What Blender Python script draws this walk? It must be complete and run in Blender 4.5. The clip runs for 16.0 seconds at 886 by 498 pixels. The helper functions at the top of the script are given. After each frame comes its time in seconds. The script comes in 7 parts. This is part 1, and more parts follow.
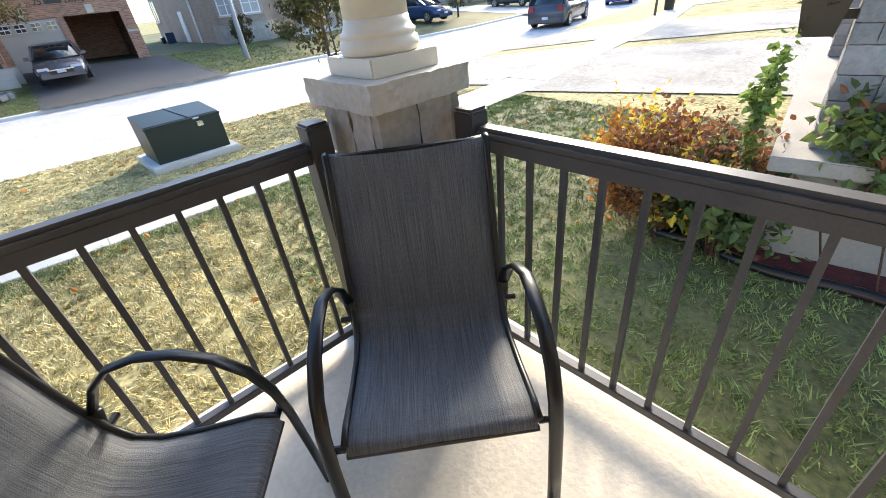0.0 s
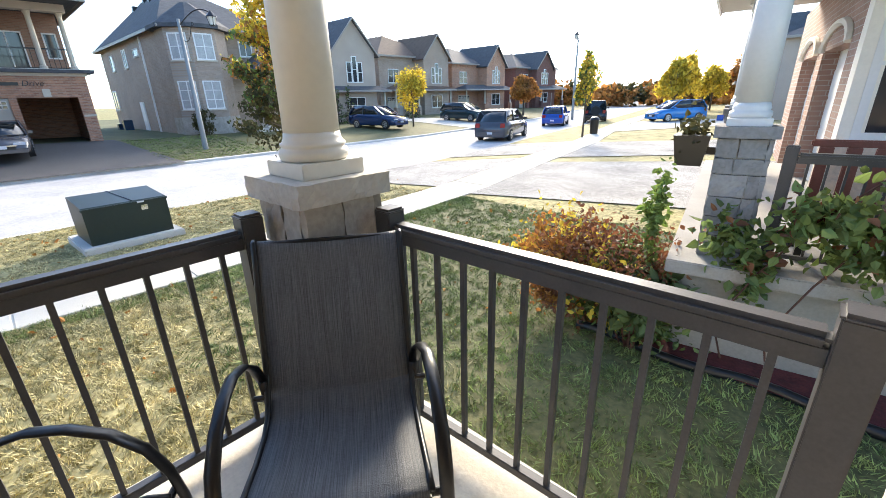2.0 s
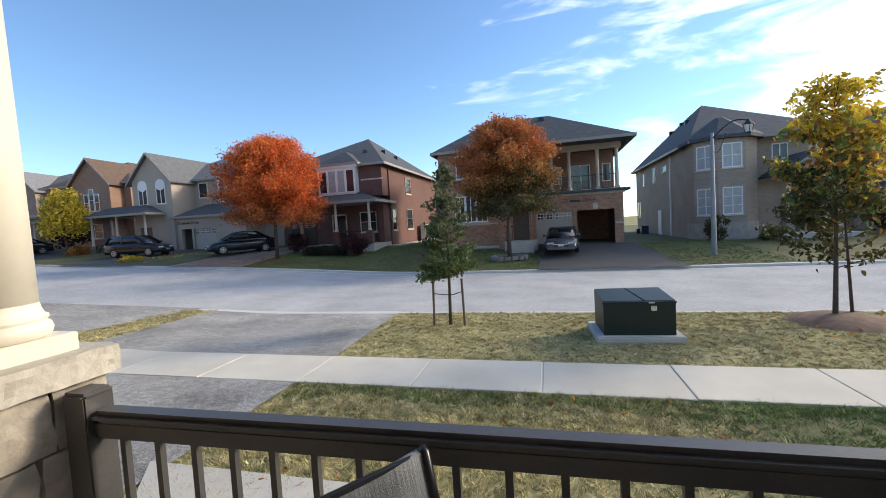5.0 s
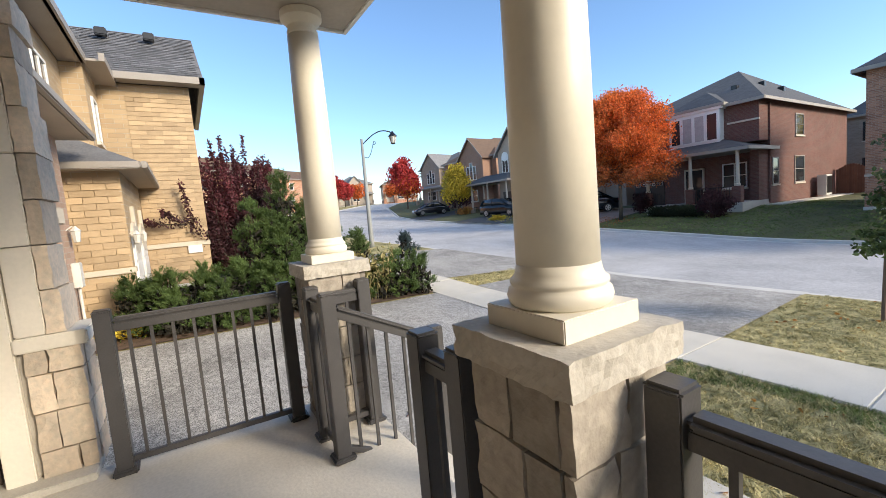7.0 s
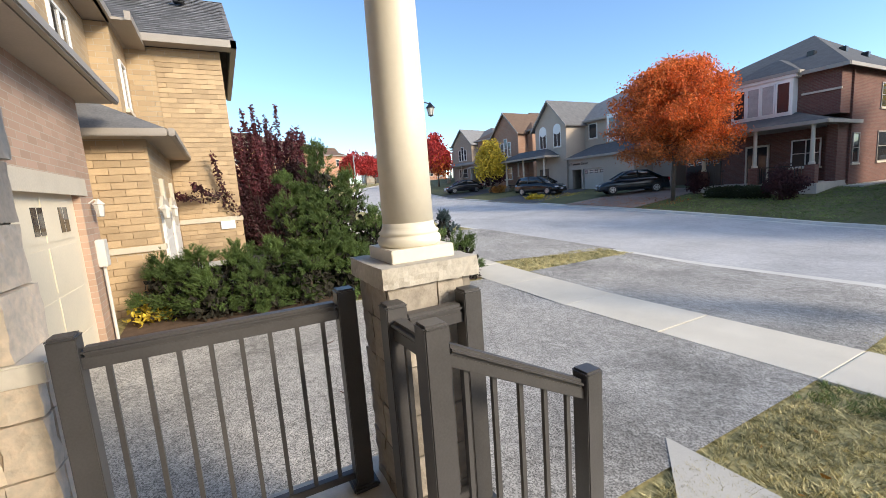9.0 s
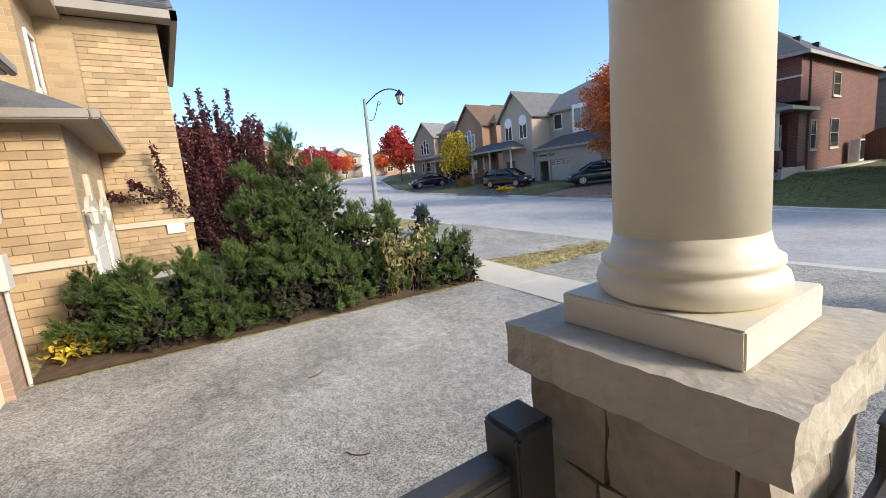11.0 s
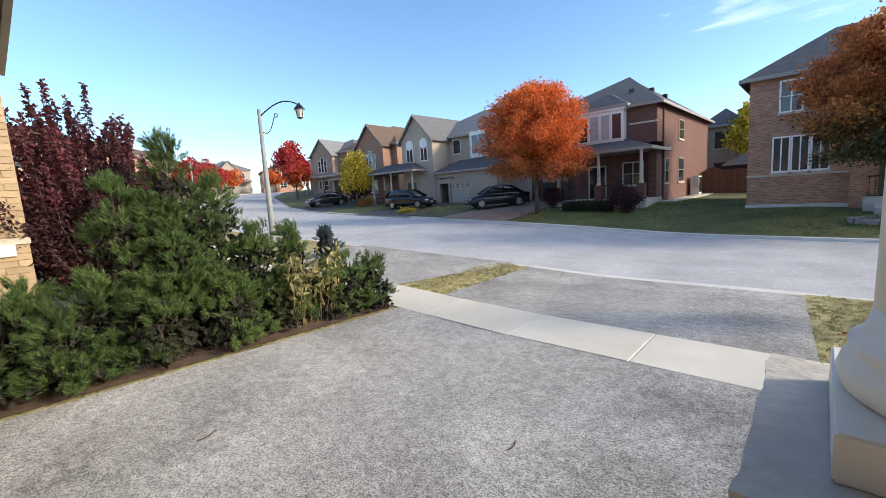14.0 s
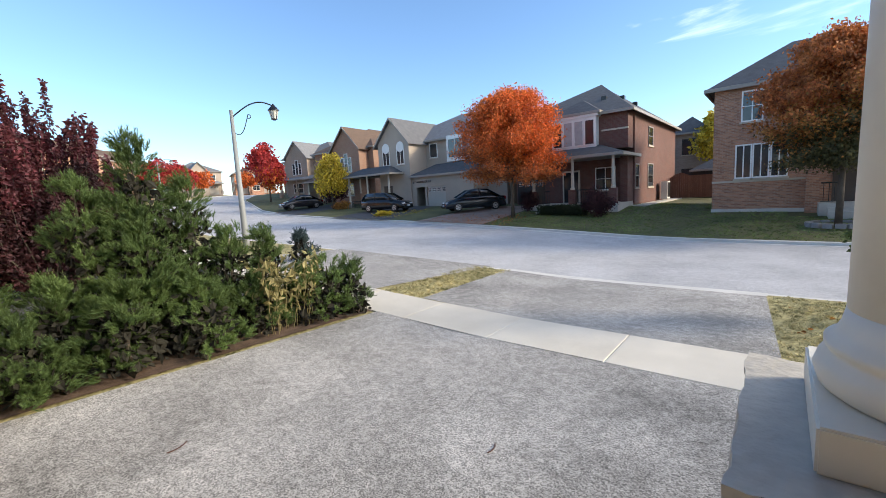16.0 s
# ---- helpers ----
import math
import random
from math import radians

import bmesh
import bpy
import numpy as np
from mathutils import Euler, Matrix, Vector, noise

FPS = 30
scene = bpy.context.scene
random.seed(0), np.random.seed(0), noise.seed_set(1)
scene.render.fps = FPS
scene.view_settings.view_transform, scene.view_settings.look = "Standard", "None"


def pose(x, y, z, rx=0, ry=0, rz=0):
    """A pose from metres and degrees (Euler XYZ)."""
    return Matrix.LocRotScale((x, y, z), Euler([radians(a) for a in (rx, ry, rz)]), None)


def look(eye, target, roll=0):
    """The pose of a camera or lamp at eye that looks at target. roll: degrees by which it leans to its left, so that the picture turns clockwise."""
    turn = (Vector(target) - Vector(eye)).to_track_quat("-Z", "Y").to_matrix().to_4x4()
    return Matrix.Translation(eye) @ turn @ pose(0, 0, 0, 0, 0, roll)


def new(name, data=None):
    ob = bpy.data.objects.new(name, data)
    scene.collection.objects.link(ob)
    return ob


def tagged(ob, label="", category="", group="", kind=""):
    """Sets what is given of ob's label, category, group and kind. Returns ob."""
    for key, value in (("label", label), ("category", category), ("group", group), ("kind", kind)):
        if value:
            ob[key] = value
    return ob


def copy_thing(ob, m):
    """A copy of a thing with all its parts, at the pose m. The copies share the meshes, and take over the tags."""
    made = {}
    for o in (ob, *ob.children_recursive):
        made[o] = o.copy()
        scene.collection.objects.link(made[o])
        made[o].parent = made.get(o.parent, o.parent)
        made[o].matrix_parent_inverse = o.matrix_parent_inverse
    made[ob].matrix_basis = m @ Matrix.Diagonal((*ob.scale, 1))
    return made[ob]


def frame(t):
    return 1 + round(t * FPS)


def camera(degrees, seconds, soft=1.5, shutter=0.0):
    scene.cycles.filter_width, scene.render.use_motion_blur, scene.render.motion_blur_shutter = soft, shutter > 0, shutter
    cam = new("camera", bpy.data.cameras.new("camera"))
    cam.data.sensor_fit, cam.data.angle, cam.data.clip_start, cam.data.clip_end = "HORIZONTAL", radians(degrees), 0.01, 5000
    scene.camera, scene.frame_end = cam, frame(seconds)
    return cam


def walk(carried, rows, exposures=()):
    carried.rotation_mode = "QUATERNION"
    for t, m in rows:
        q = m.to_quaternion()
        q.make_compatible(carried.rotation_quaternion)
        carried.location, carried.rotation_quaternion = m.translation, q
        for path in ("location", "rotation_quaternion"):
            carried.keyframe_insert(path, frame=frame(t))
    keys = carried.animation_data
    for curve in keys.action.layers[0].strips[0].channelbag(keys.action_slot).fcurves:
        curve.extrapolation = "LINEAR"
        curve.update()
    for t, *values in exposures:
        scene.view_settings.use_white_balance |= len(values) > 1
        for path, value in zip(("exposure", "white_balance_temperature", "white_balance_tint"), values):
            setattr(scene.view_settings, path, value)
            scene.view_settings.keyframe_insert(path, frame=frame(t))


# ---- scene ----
cam = camera(93.9, 16.0, soft=0.6)
PATH = [
    (0, (-0.732, -1.156, 1.354), (0.323, 0.162, 0.282), -6.7),
    (0.5, (-0.78, -1.241, 1.342), (0.521, -0.162, 0.273), -6.3),
    (1, (-0.773, -1.302, 1.354), (0.624, -0.304, 0.328), -4.9),
    (1.5, (-0.744, -1.353, 1.374), (0.657, -0.26, 0.458), -3.7),
    (2, (-0.752, -1.373, 1.402), (0.623, -0.094, 0.713), -1.5),
    (2.5, (-0.704, -1.351, 1.473), (0.702, -0.003, 1.018), -0.0),
    (3, (-0.655, -1.314, 1.488), (0.748, 0.082, 1.201), -0.3),
    (3.5, (-0.662, -1.12, 1.517), (0.566, 0.443, 1.301), -2.5),
    (4, (-0.709, -0.893, 1.507), (0.093, 0.931, 1.33), -4.4),
    (4.5, (-0.807, -0.748, 1.527), (-0.643, 1.241, 1.392), -3.8),
    (5, (-0.878, -0.684, 1.422), (-1.371, 1.251, 1.306), -3.3),
    (5.2, (-0.947, -0.69, 1.424), (-1.672, 1.169, 1.296), -3.1),
    (7.5, (-1.990, -0.627, 1.411), (-3.735, 0.328, 1.195), -4.7),
    (8, (-2.287, -0.592, 1.407), (-4.045, 0.328, 1.162), -4.3),
    (8.5, (-2.571, -0.564, 1.42), (-4.332, 0.346, 1.146), -4.1),
    (10.8, (-4.167, -0.582, 1.396), (-5.847, 0.455, 1.076), -5.3),
    (11, (-4.284, -0.553, 1.404), (-5.94, 0.521, 1.08), -5.3),
    (11.5, (-4.528, -0.497, 1.422), (-6.099, 0.697, 1.097), -4.8),
    (12, (-4.727, -0.483, 1.415), (-6.193, 0.841, 1.102), -4.4),
    (12.5, (-4.796, -0.492, 1.422), (-6.17, 0.93, 1.122), -4.0),
    (13, (-4.816, -0.526, 1.457), (-6.136, 0.948, 1.164), -3.6),
    (13.5, (-4.806, -0.533, 1.458), (-6.126, 0.944, 1.18), -3.5),
    (14, (-4.813, -0.532, 1.452), (-6.158, 0.924, 1.186), -3.5),
    (14.5, (-4.821, -0.528, 1.465), (-6.187, 0.909, 1.205), -3.3),
    (15, (-4.826, -0.529, 1.452), (-6.199, 0.903, 1.199), -3.2),
    (15.5, (-4.837, -0.519, 1.448), (-6.18, 0.942, 1.195), -3.1),
    (16, (-4.833, -0.557, 1.458), (-6.093, 0.975, 1.202), -3.2),
]
walk(cam, [(t, look(eye, target, roll)) for t, eye, target, roll in PATH],
     exposures=((0, 2.12), (1.5, 2.02), (2.5, 1.88), (3.5, 1.4), (5, 0.86), (7.5, 1.08), (11, 1.05), (16, 1.08)))

# ---- light ----
SUN_DIR = Vector((0.80, 0.47, 0.37)).normalized()
world = bpy.data.worlds.new("world")
scene.world = world
world.use_nodes = True


def build_world():
    nt = world.node_tree
    nt.nodes.clear()
    out = nt.nodes.new("ShaderNodeOutputWorld")
    bg = nt.nodes.new("ShaderNodeBackground")
    sky = nt.nodes.new("ShaderNodeTexSky")
    sky.sky_type = "NISHITA"
    sky.sun_disc = False
    sky.sun_elevation = math.asin(SUN_DIR.z)
    sky.sun_rotation = math.atan2(SUN_DIR.x, SUN_DIR.y)
    sky.air_density, sky.dust_density, sky.ozone_density = 1.0, 0.1, 4.0
    bg.inputs["Strength"].default_value = 0.138
    # thin streaked cloud, thicker towards the sun
    geo = nt.nodes.new("ShaderNodeTexCoord")
    mp = nt.nodes.new("ShaderNodeMapping")
    mp.inputs["Scale"].default_value = (1.6, 1.6, 7.0)
    mp.inputs["Rotation"].default_value = (0.25, 0.1, 0.6)
    nz = nt.nodes.new("ShaderNodeTexNoise")
    nz.inputs["Scale"].default_value = 2.1
    nz.inputs["Distortion"].default_value = 0.5
    nz.inputs["Detail"].default_value = 6
    nz.inputs["Roughness"].default_value = 0.55
    dot = nt.nodes.new("ShaderNodeVectorMath")
    dot.operation = "DOT_PRODUCT"
    dot.inputs[1].default_value = (0.86, 0.40, 0.30)
    mr = nt.nodes.new("ShaderNodeMapRange")
    mr.inputs["From Min"].default_value, mr.inputs["From Max"].default_value = 0.0, 0.95
    mr.inputs["To Min"].default_value, mr.inputs["To Max"].default_value = -0.56, 0.47
    add = nt.nodes.new("ShaderNodeMath")
    add.operation = "ADD"
    ramp = nt.nodes.new("ShaderNodeMapRange")
    ramp.interpolation_type = "SMOOTHSTEP"
    ramp.inputs["From Min"].default_value, ramp.inputs["From Max"].default_value = 0.48, 1.1
    mix = nt.nodes.new("ShaderNodeMix")
    mix.data_type = "RGBA"
    mix.inputs["B"].default_value = (9.2, 9.3, 9.7, 1)
    nt.links.new(geo.outputs["Generated"], mp.inputs["Vector"])
    nt.links.new(mp.outputs["Vector"], nz.inputs["Vector"])
    nt.links.new(geo.outputs["Generated"], dot.inputs[0])
    nt.links.new(dot.outputs["Value"], mr.inputs["Value"])
    amp = nt.nodes.new("ShaderNodeMath")
    amp.operation = "MULTIPLY_ADD"
    amp.inputs[1].default_value, amp.inputs[2].default_value = 1.9, -0.45
    nt.links.new(nz.outputs["Fac"], amp.inputs[0])
    nt.links.new(amp.outputs["Value"], add.inputs[0])
    nt.links.new(mr.outputs["Result"], add.inputs[1])
    nt.links.new(add.outputs["Value"], ramp.inputs["Value"])
    nt.links.new(ramp.outputs["Result"], mix.inputs["Factor"])
    nt.links.new(sky.outputs["Color"], mix.inputs["A"])
    nt.links.new(mix.outputs["Result"], bg.inputs["Color"])
    nt.links.new(bg.outputs["Background"], out.inputs["Surface"])


build_world()
sun_data = bpy.data.lights.new("sun", "SUN")
sun_data.energy, sun_data.angle, sun_data.color = 2.35, radians(14), (1.0, 0.86, 0.66)
sun = new("sun", sun_data)
sun.matrix_world = look(SUN_DIR * 60, (0, 0, 0))

# ---- materials ----
MATS = {}


def mat(name, rgb, rough=0.7, var=0.15, scale=3.0, fine=40.0, bump=0.15, metal=0.0, rnd=0.0, spec=0.5, tint=None, fw=0.45):
    """A surface of that colour with broad and fine variation, fine relief, and a random shade per object or island."""
    m = bpy.data.materials.new(name)
    m.use_nodes = True
    nt = m.node_tree
    b = nt.nodes["Principled BSDF"]
    b.inputs["Roughness"].default_value, b.inputs["Metallic"].default_value = rough, metal
    b.inputs["Specular IOR Level"].default_value = spec
    tc = nt.nodes.new("ShaderNodeNewGeometry")
    n1, n2 = nt.nodes.new("ShaderNodeTexNoise"), nt.nodes.new("ShaderNodeTexNoise")
    for n, s, d in ((n1, scale, 5), (n2, fine, 3)):
        n.inputs["Scale"].default_value, n.inputs["Detail"].default_value = s, d
        nt.links.new(tc.outputs["Position"], n.inputs["Vector"])
    mx = nt.nodes.new("ShaderNodeMix")
    mx.data_type = "RGBA"
    lo = [max(0, c * (1 - var)) for c in rgb]
    hi = [min(1, c * (1 + var)) for c in (tint or rgb)]
    mx.inputs["A"].default_value, mx.inputs["B"].default_value = (*lo, 1), (*hi, 1)
    avg = nt.nodes.new("ShaderNodeMath")
    avg.operation = "MULTIPLY_ADD"
    avg.inputs[1].default_value = 1 - fw
    half = nt.nodes.new("ShaderNodeMath")
    half.operation = "MULTIPLY"
    half.inputs[1].default_value = fw
    nt.links.new(n2.outputs["Fac"], half.inputs[0])
    nt.links.new(n1.outputs["Fac"], avg.inputs[0])
    nt.links.new(half.outputs["Value"], avg.inputs[2])
    st = nt.nodes.new("ShaderNodeMapRange")
    st.inputs["From Min"].default_value, st.inputs["From Max"].default_value = 0.3, 0.7
    nt.links.new(avg.outputs["Value"], st.inputs["Value"])
    nt.links.new(st.outputs["Result"], mx.inputs["Factor"])
    col = mx.outputs["Result"]
    if rnd:
        info = nt.nodes.new("ShaderNodeObjectInfo")
        add = nt.nodes.new("ShaderNodeMath")
        add.operation = "ADD"
        nt.links.new(info.outputs["Random"], add.inputs[0])
        nt.links.new(tc.outputs["Random Per Island"], add.inputs[1])
        fr = nt.nodes.new("ShaderNodeMath")
        fr.operation = "FRACT"
        nt.links.new(add.outputs["Value"], fr.inputs[0])
        r = nt.nodes.new("ShaderNodeMapRange")
        r.inputs["To Min"].default_value, r.inputs["To Max"].default_value = 1 - rnd, 1 + rnd
        nt.links.new(fr.outputs["Value"], r.inputs["Value"])
        hsv = nt.nodes.new("ShaderNodeHueSaturation")
        nt.links.new(r.outputs["Result"], hsv.inputs["Value"])
        nt.links.new(col, hsv.inputs["Color"])
        col = hsv.outputs["Color"]
    nt.links.new(col, b.inputs["Base Color"])
    if bump:
        bp = nt.nodes.new("ShaderNodeBump")
        bp.inputs["Strength"].default_value, bp.inputs["Distance"].default_value = bump, 0.02
        nt.links.new(avg.outputs["Value"], bp.inputs["Height"])
        nt.links.new(bp.outputs["Normal"], b.inputs["Normal"])
    MATS[name] = m
    return m


def brick_mat(name, rgb1, rgb2, mortar, w=0.225, h=0.075, bump=0.5):
    """Brickwork for walls far off; courses run level round the corner."""
    m = mat(name, rgb1, 0.85, 0.1, 1.5, 60, 0)
    nt = m.node_tree
    b = nt.nodes["Principled BSDF"]
    geo = nt.nodes.new("ShaderNodeNewGeometry")
    sp, cb = nt.nodes.new("ShaderNodeSeparateXYZ"), nt.nodes.new("ShaderNodeCombineXYZ")
    ad = nt.nodes.new("ShaderNodeMath")
    ad.operation = "ADD"
    br = nt.nodes.new("ShaderNodeTexBrick")
    br.inputs["Scale"].default_value = 1.0
    br.inputs["Brick Width"].default_value, br.inputs["Row Height"].default_value = w, h
    br.inputs["Mortar Size"].default_value = 0.006
    br.inputs["Color1"].default_value, br.inputs["Color2"].default_value = (*rgb1, 1), (*rgb2, 1)
    br.inputs["Mortar"].default_value = (*mortar, 1)
    br.inputs["Bias"].default_value = -0.1
    nt.links.new(geo.outputs["Position"], sp.inputs[0])
    nt.links.new(sp.outputs["X"], ad.inputs[0])
    nt.links.new(sp.outputs["Y"], ad.inputs[1])
    nt.links.new(ad.outputs[0], cb.inputs["X"])
    nt.links.new(sp.outputs["Z"], cb.inputs["Y"])
    nt.links.new(cb.outputs[0], br.inputs["Vector"])
    nz = nt.nodes.new("ShaderNodeTexNoise")
    nz.inputs["Scale"].default_value = 0.7
    nt.links.new(geo.outputs["Position"], nz.inputs["Vector"])
    mr = nt.nodes.new("ShaderNodeMapRange")
    mr.inputs["To Min"].default_value, mr.inputs["To Max"].default_value = 0.8, 1.2
    nt.links.new(nz.outputs["Fac"], mr.inputs["Value"])
    hsv = nt.nodes.new("ShaderNodeHueSaturation")
    nt.links.new(mr.outputs["Result"], hsv.inputs["Value"])
    nt.links.new(br.outputs["Color"], hsv.inputs["Color"])
    nt.links.new(hsv.outputs["Color"], b.inputs["Base Color"])
    bp = nt.nodes.new("ShaderNodeBump")
    bp.inputs["Strength"].default_value, bp.inputs["Distance"].default_value = bump, 0.01
    bp.invert = True
    nt.links.new(br.outputs["Fac"], bp.inputs["Height"])
    nt.links.new(bp.outputs["Normal"], b.inputs["Normal"])
    return m


grass_mat = mat("grass", (0.09, 0.10, 0.033), 0.9, 0.45, 1.3, 16, 0.8, tint=(0.42, 0.36, 0.18), fw=0.6, spec=0.1)
green_grass = mat("green_grass", (0.06, 0.08, 0.024), 0.9, 0.4, 0.5, 22, 0.9, tint=(0.13, 0.12, 0.045), fw=0.55)
blade_mat = mat("blade", (0.15, 0.17, 0.05), 0.8, 0.4, 1.1, 5.5, 0, rnd=0.4, tint=(0.62, 0.53, 0.28), fw=0.6)
def aggregate(name, rgb, contrast, size, var):
    """Worn asphalt: stones of differing greys set in it, with broad stains."""
    m = mat(name, rgb, 0.95, var, 0.7, 9, 0.35, fw=0.4, spec=0.12)
    nt = m.node_tree
    b = nt.nodes["Principled BSDF"]
    src = b.inputs["Base Color"].links[0].from_socket
    geo, vo = nt.nodes.new("ShaderNodeNewGeometry"), nt.nodes.new("ShaderNodeTexVoronoi")
    vo.inputs["Scale"].default_value = size
    nt.links.new(geo.outputs["Position"], vo.inputs["Vector"])
    sp = nt.nodes.new("ShaderNodeSeparateColor")
    nt.links.new(vo.outputs["Color"], sp.inputs["Color"])
    r = nt.nodes.new("ShaderNodeMapRange")
    r.inputs["To Min"].default_value, r.inputs["To Max"].default_value = 1 - contrast, 1 + contrast
    nt.links.new(sp.outputs["Red"], r.inputs["Value"])
    hsv = nt.nodes.new("ShaderNodeHueSaturation")
    nt.links.new(r.outputs["Result"], hsv.inputs["Value"])
    nt.links.new(src, hsv.inputs["Color"])
    nt.links.new(hsv.outputs["Color"], b.inputs["Base Color"])
    return m


asphalt = aggregate("asphalt", (0.345, 0.328, 0.30), 0.6, 95, 0.45)
road_mat = aggregate("road_asphalt", (0.47, 0.46, 0.45), 0.2, 60, 0.2)
dark_asphalt = mat("dark_asphalt", (0.07, 0.07, 0.072), 0.9, 0.2, 0.5, 120, 0.3)
concrete = mat("concrete", (0.56, 0.53, 0.47), 0.92, 0.13, 1.2, 80, 0.2, spec=0.12)
kerb_mat = mat("kerb_concrete", (0.62, 0.60, 0.55), 0.9, 0.15, 1.5, 60, 0.3, spec=0.15)
porch_mat = mat("porch_concrete", (0.68, 0.63, 0.54), 0.8, 0.14, 2.2, 50, 0.25)
cream = mat("cream_paint", (0.76, 0.71, 0.60), 0.45, 0.05, 2, 30, 0.05)
white_paint = mat("white_paint", (0.78, 0.77, 0.74), 0.5, 0.05, 2, 30, 0.05)
rail_mat = mat("rail_paint", (0.070, 0.067, 0.068), 0.4, 0.2, 6, 120, 0.04)
cap_stone = mat("cap_stone", (0.49, 0.455, 0.395), 0.85, 0.16, 5, 45, 0.5)
stone = mat("pier_stone", (0.36, 0.32, 0.27), 0.9, 0.3, 4, 30, 0.9, rnd=0.2)
mortar = mat("mortar", (0.42, 0.39, 0.34), 0.95, 0.1, 5, 60, 0.3)


def sling_cloth():
    """Heathered weave: long pale and dark threads across a charcoal ground."""
    m = mat("sling_fabric", (0.085, 0.088, 0.092), 0.65, 0.3, 30, 300, 0.3)
    nt = m.node_tree
    b = nt.nodes["Principled BSDF"]
    tc = nt.nodes.new("ShaderNodeTexCoord")
    cols = []
    for sc in ((520, 7, 7), (60, 420, 420)):
        mp, nz = nt.nodes.new("ShaderNodeMapping"), nt.nodes.new("ShaderNodeTexNoise")
        mp.inputs["Scale"].default_value = sc
        nz.inputs["Scale"].default_value, nz.inputs["Detail"].default_value = 1.0, 3
        nt.links.new(tc.outputs["Object"], mp.inputs["Vector"])
        nt.links.new(mp.outputs["Vector"], nz.inputs["Vector"])
        cols.append(nz.outputs["Fac"])
    ad = nt.nodes.new("ShaderNodeMath")
    ad.operation = "MULTIPLY_ADD"
    nt.links.new(cols[1], ad.inputs[0])
    ad.inputs[1].default_value = 0.3
    nt.links.new(cols[0], ad.inputs[2])
    r = nt.nodes.new("ShaderNodeValToRGB")
    r.color_ramp.elements[0].position, r.color_ramp.elements[0].color = 0.30, (0.040, 0.045, 0.053, 1)
    r.color_ramp.elements[1].position, r.color_ramp.elements[1].color = 0.76, (0.19, 0.205, 0.225, 1)
    hf = nt.nodes.new("ShaderNodeMath")
    hf.operation = "MULTIPLY"
    hf.inputs[1].default_value = 0.77
    nt.links.new(ad.outputs[0], hf.inputs[0])
    nt.links.new(hf.outputs[0], r.inputs["Fac"])
    nt.links.new(r.outputs["Color"], b.inputs["Base Color"])
    return m


sling = sling_cloth()
black_metal = mat("black_metal", (0.012, 0.012, 0.013), 0.3, 0.2, 8, 90, 0.03)
tan_brick = brick_mat("tan_brick", (0.46, 0.34, 0.205), (0.38, 0.275, 0.165), (0.46, 0.40, 0.31), 0.42, 0.14, 0.8)
tan_unit = mat("tan_brick_unit", (0.45, 0.33, 0.20), 0.85, 0.15, 3, 60, 0.3, rnd=0.16)
red_brick = brick_mat("red_brick", (0.17, 0.072, 0.055), (0.12, 0.05, 0.04), (0.18, 0.135, 0.11))
brown_brick = brick_mat("brown_brick", (0.35, 0.20, 0.135), (0.26, 0.145, 0.095), (0.32, 0.25, 0.20))
orange_brick = brick_mat("orange_brick", (0.50, 0.26, 0.155), (0.28, 0.135, 0.085), (0.48, 0.38, 0.30))
grey_brick = brick_mat("grey_brick", (0.41, 0.315, 0.24), (0.33, 0.245, 0.185), (0.38, 0.32, 0.265))
pink_brick = brick_mat("pink_brick", (0.46, 0.31, 0.23), (0.37, 0.25, 0.18), (0.45, 0.38, 0.30), 0.3, 0.1)
shingle = mat("shingles", (0.075, 0.078, 0.085), 0.9, 0.3, 3, 25, 0.5)
grey_shingle = mat("grey_shingles", (0.17, 0.17, 0.175), 0.9, 0.3, 3, 25, 0.6, rnd=0.25)
brown_shingle = mat("brown_shingles", (0.13, 0.085, 0.06), 0.9, 0.3, 3, 25, 0.5)
soffit_mat = mat("soffit", (0.42, 0.37, 0.31), 0.6, 0.1, 2, 30, 0.1)
eave_mat = mat("eave_trim", (0.30, 0.27, 0.235), 0.5, 0.08, 2, 30, 0.05)
trim_mat = mat("trim_stone", (0.58, 0.52, 0.42), 0.8, 0.1, 2, 40, 0.1)
glass = mat("window_glass", (0.03, 0.035, 0.04), 0.08, 0.2, 1, 10, 0, spec=0.8)

# ---- builders ----


def part(name, bm, material, parent=None, label="", smooth=False):
    me = bpy.data.meshes.new(name)
    bmesh.ops.recalc_face_normals(bm, faces=bm.faces)
    bm.to_mesh(me)
    bm.free()
    for m in material if isinstance(material, (list, tuple)) else (material,):
        me.materials.append(m)
    if smooth:
        for p in me.polygons:
            p.use_smooth = True
    ob = new(name, me)
    if parent:
        ob.parent = parent
    if label:
        ob["label"] = label
    return ob


def thing(name, label, category, m=None, group="", kind=""):
    e = new(name)
    e.empty_display_size = 0.1
    if m is not None:
        e.matrix_world = m
    return tagged(e, label, category, group, kind)


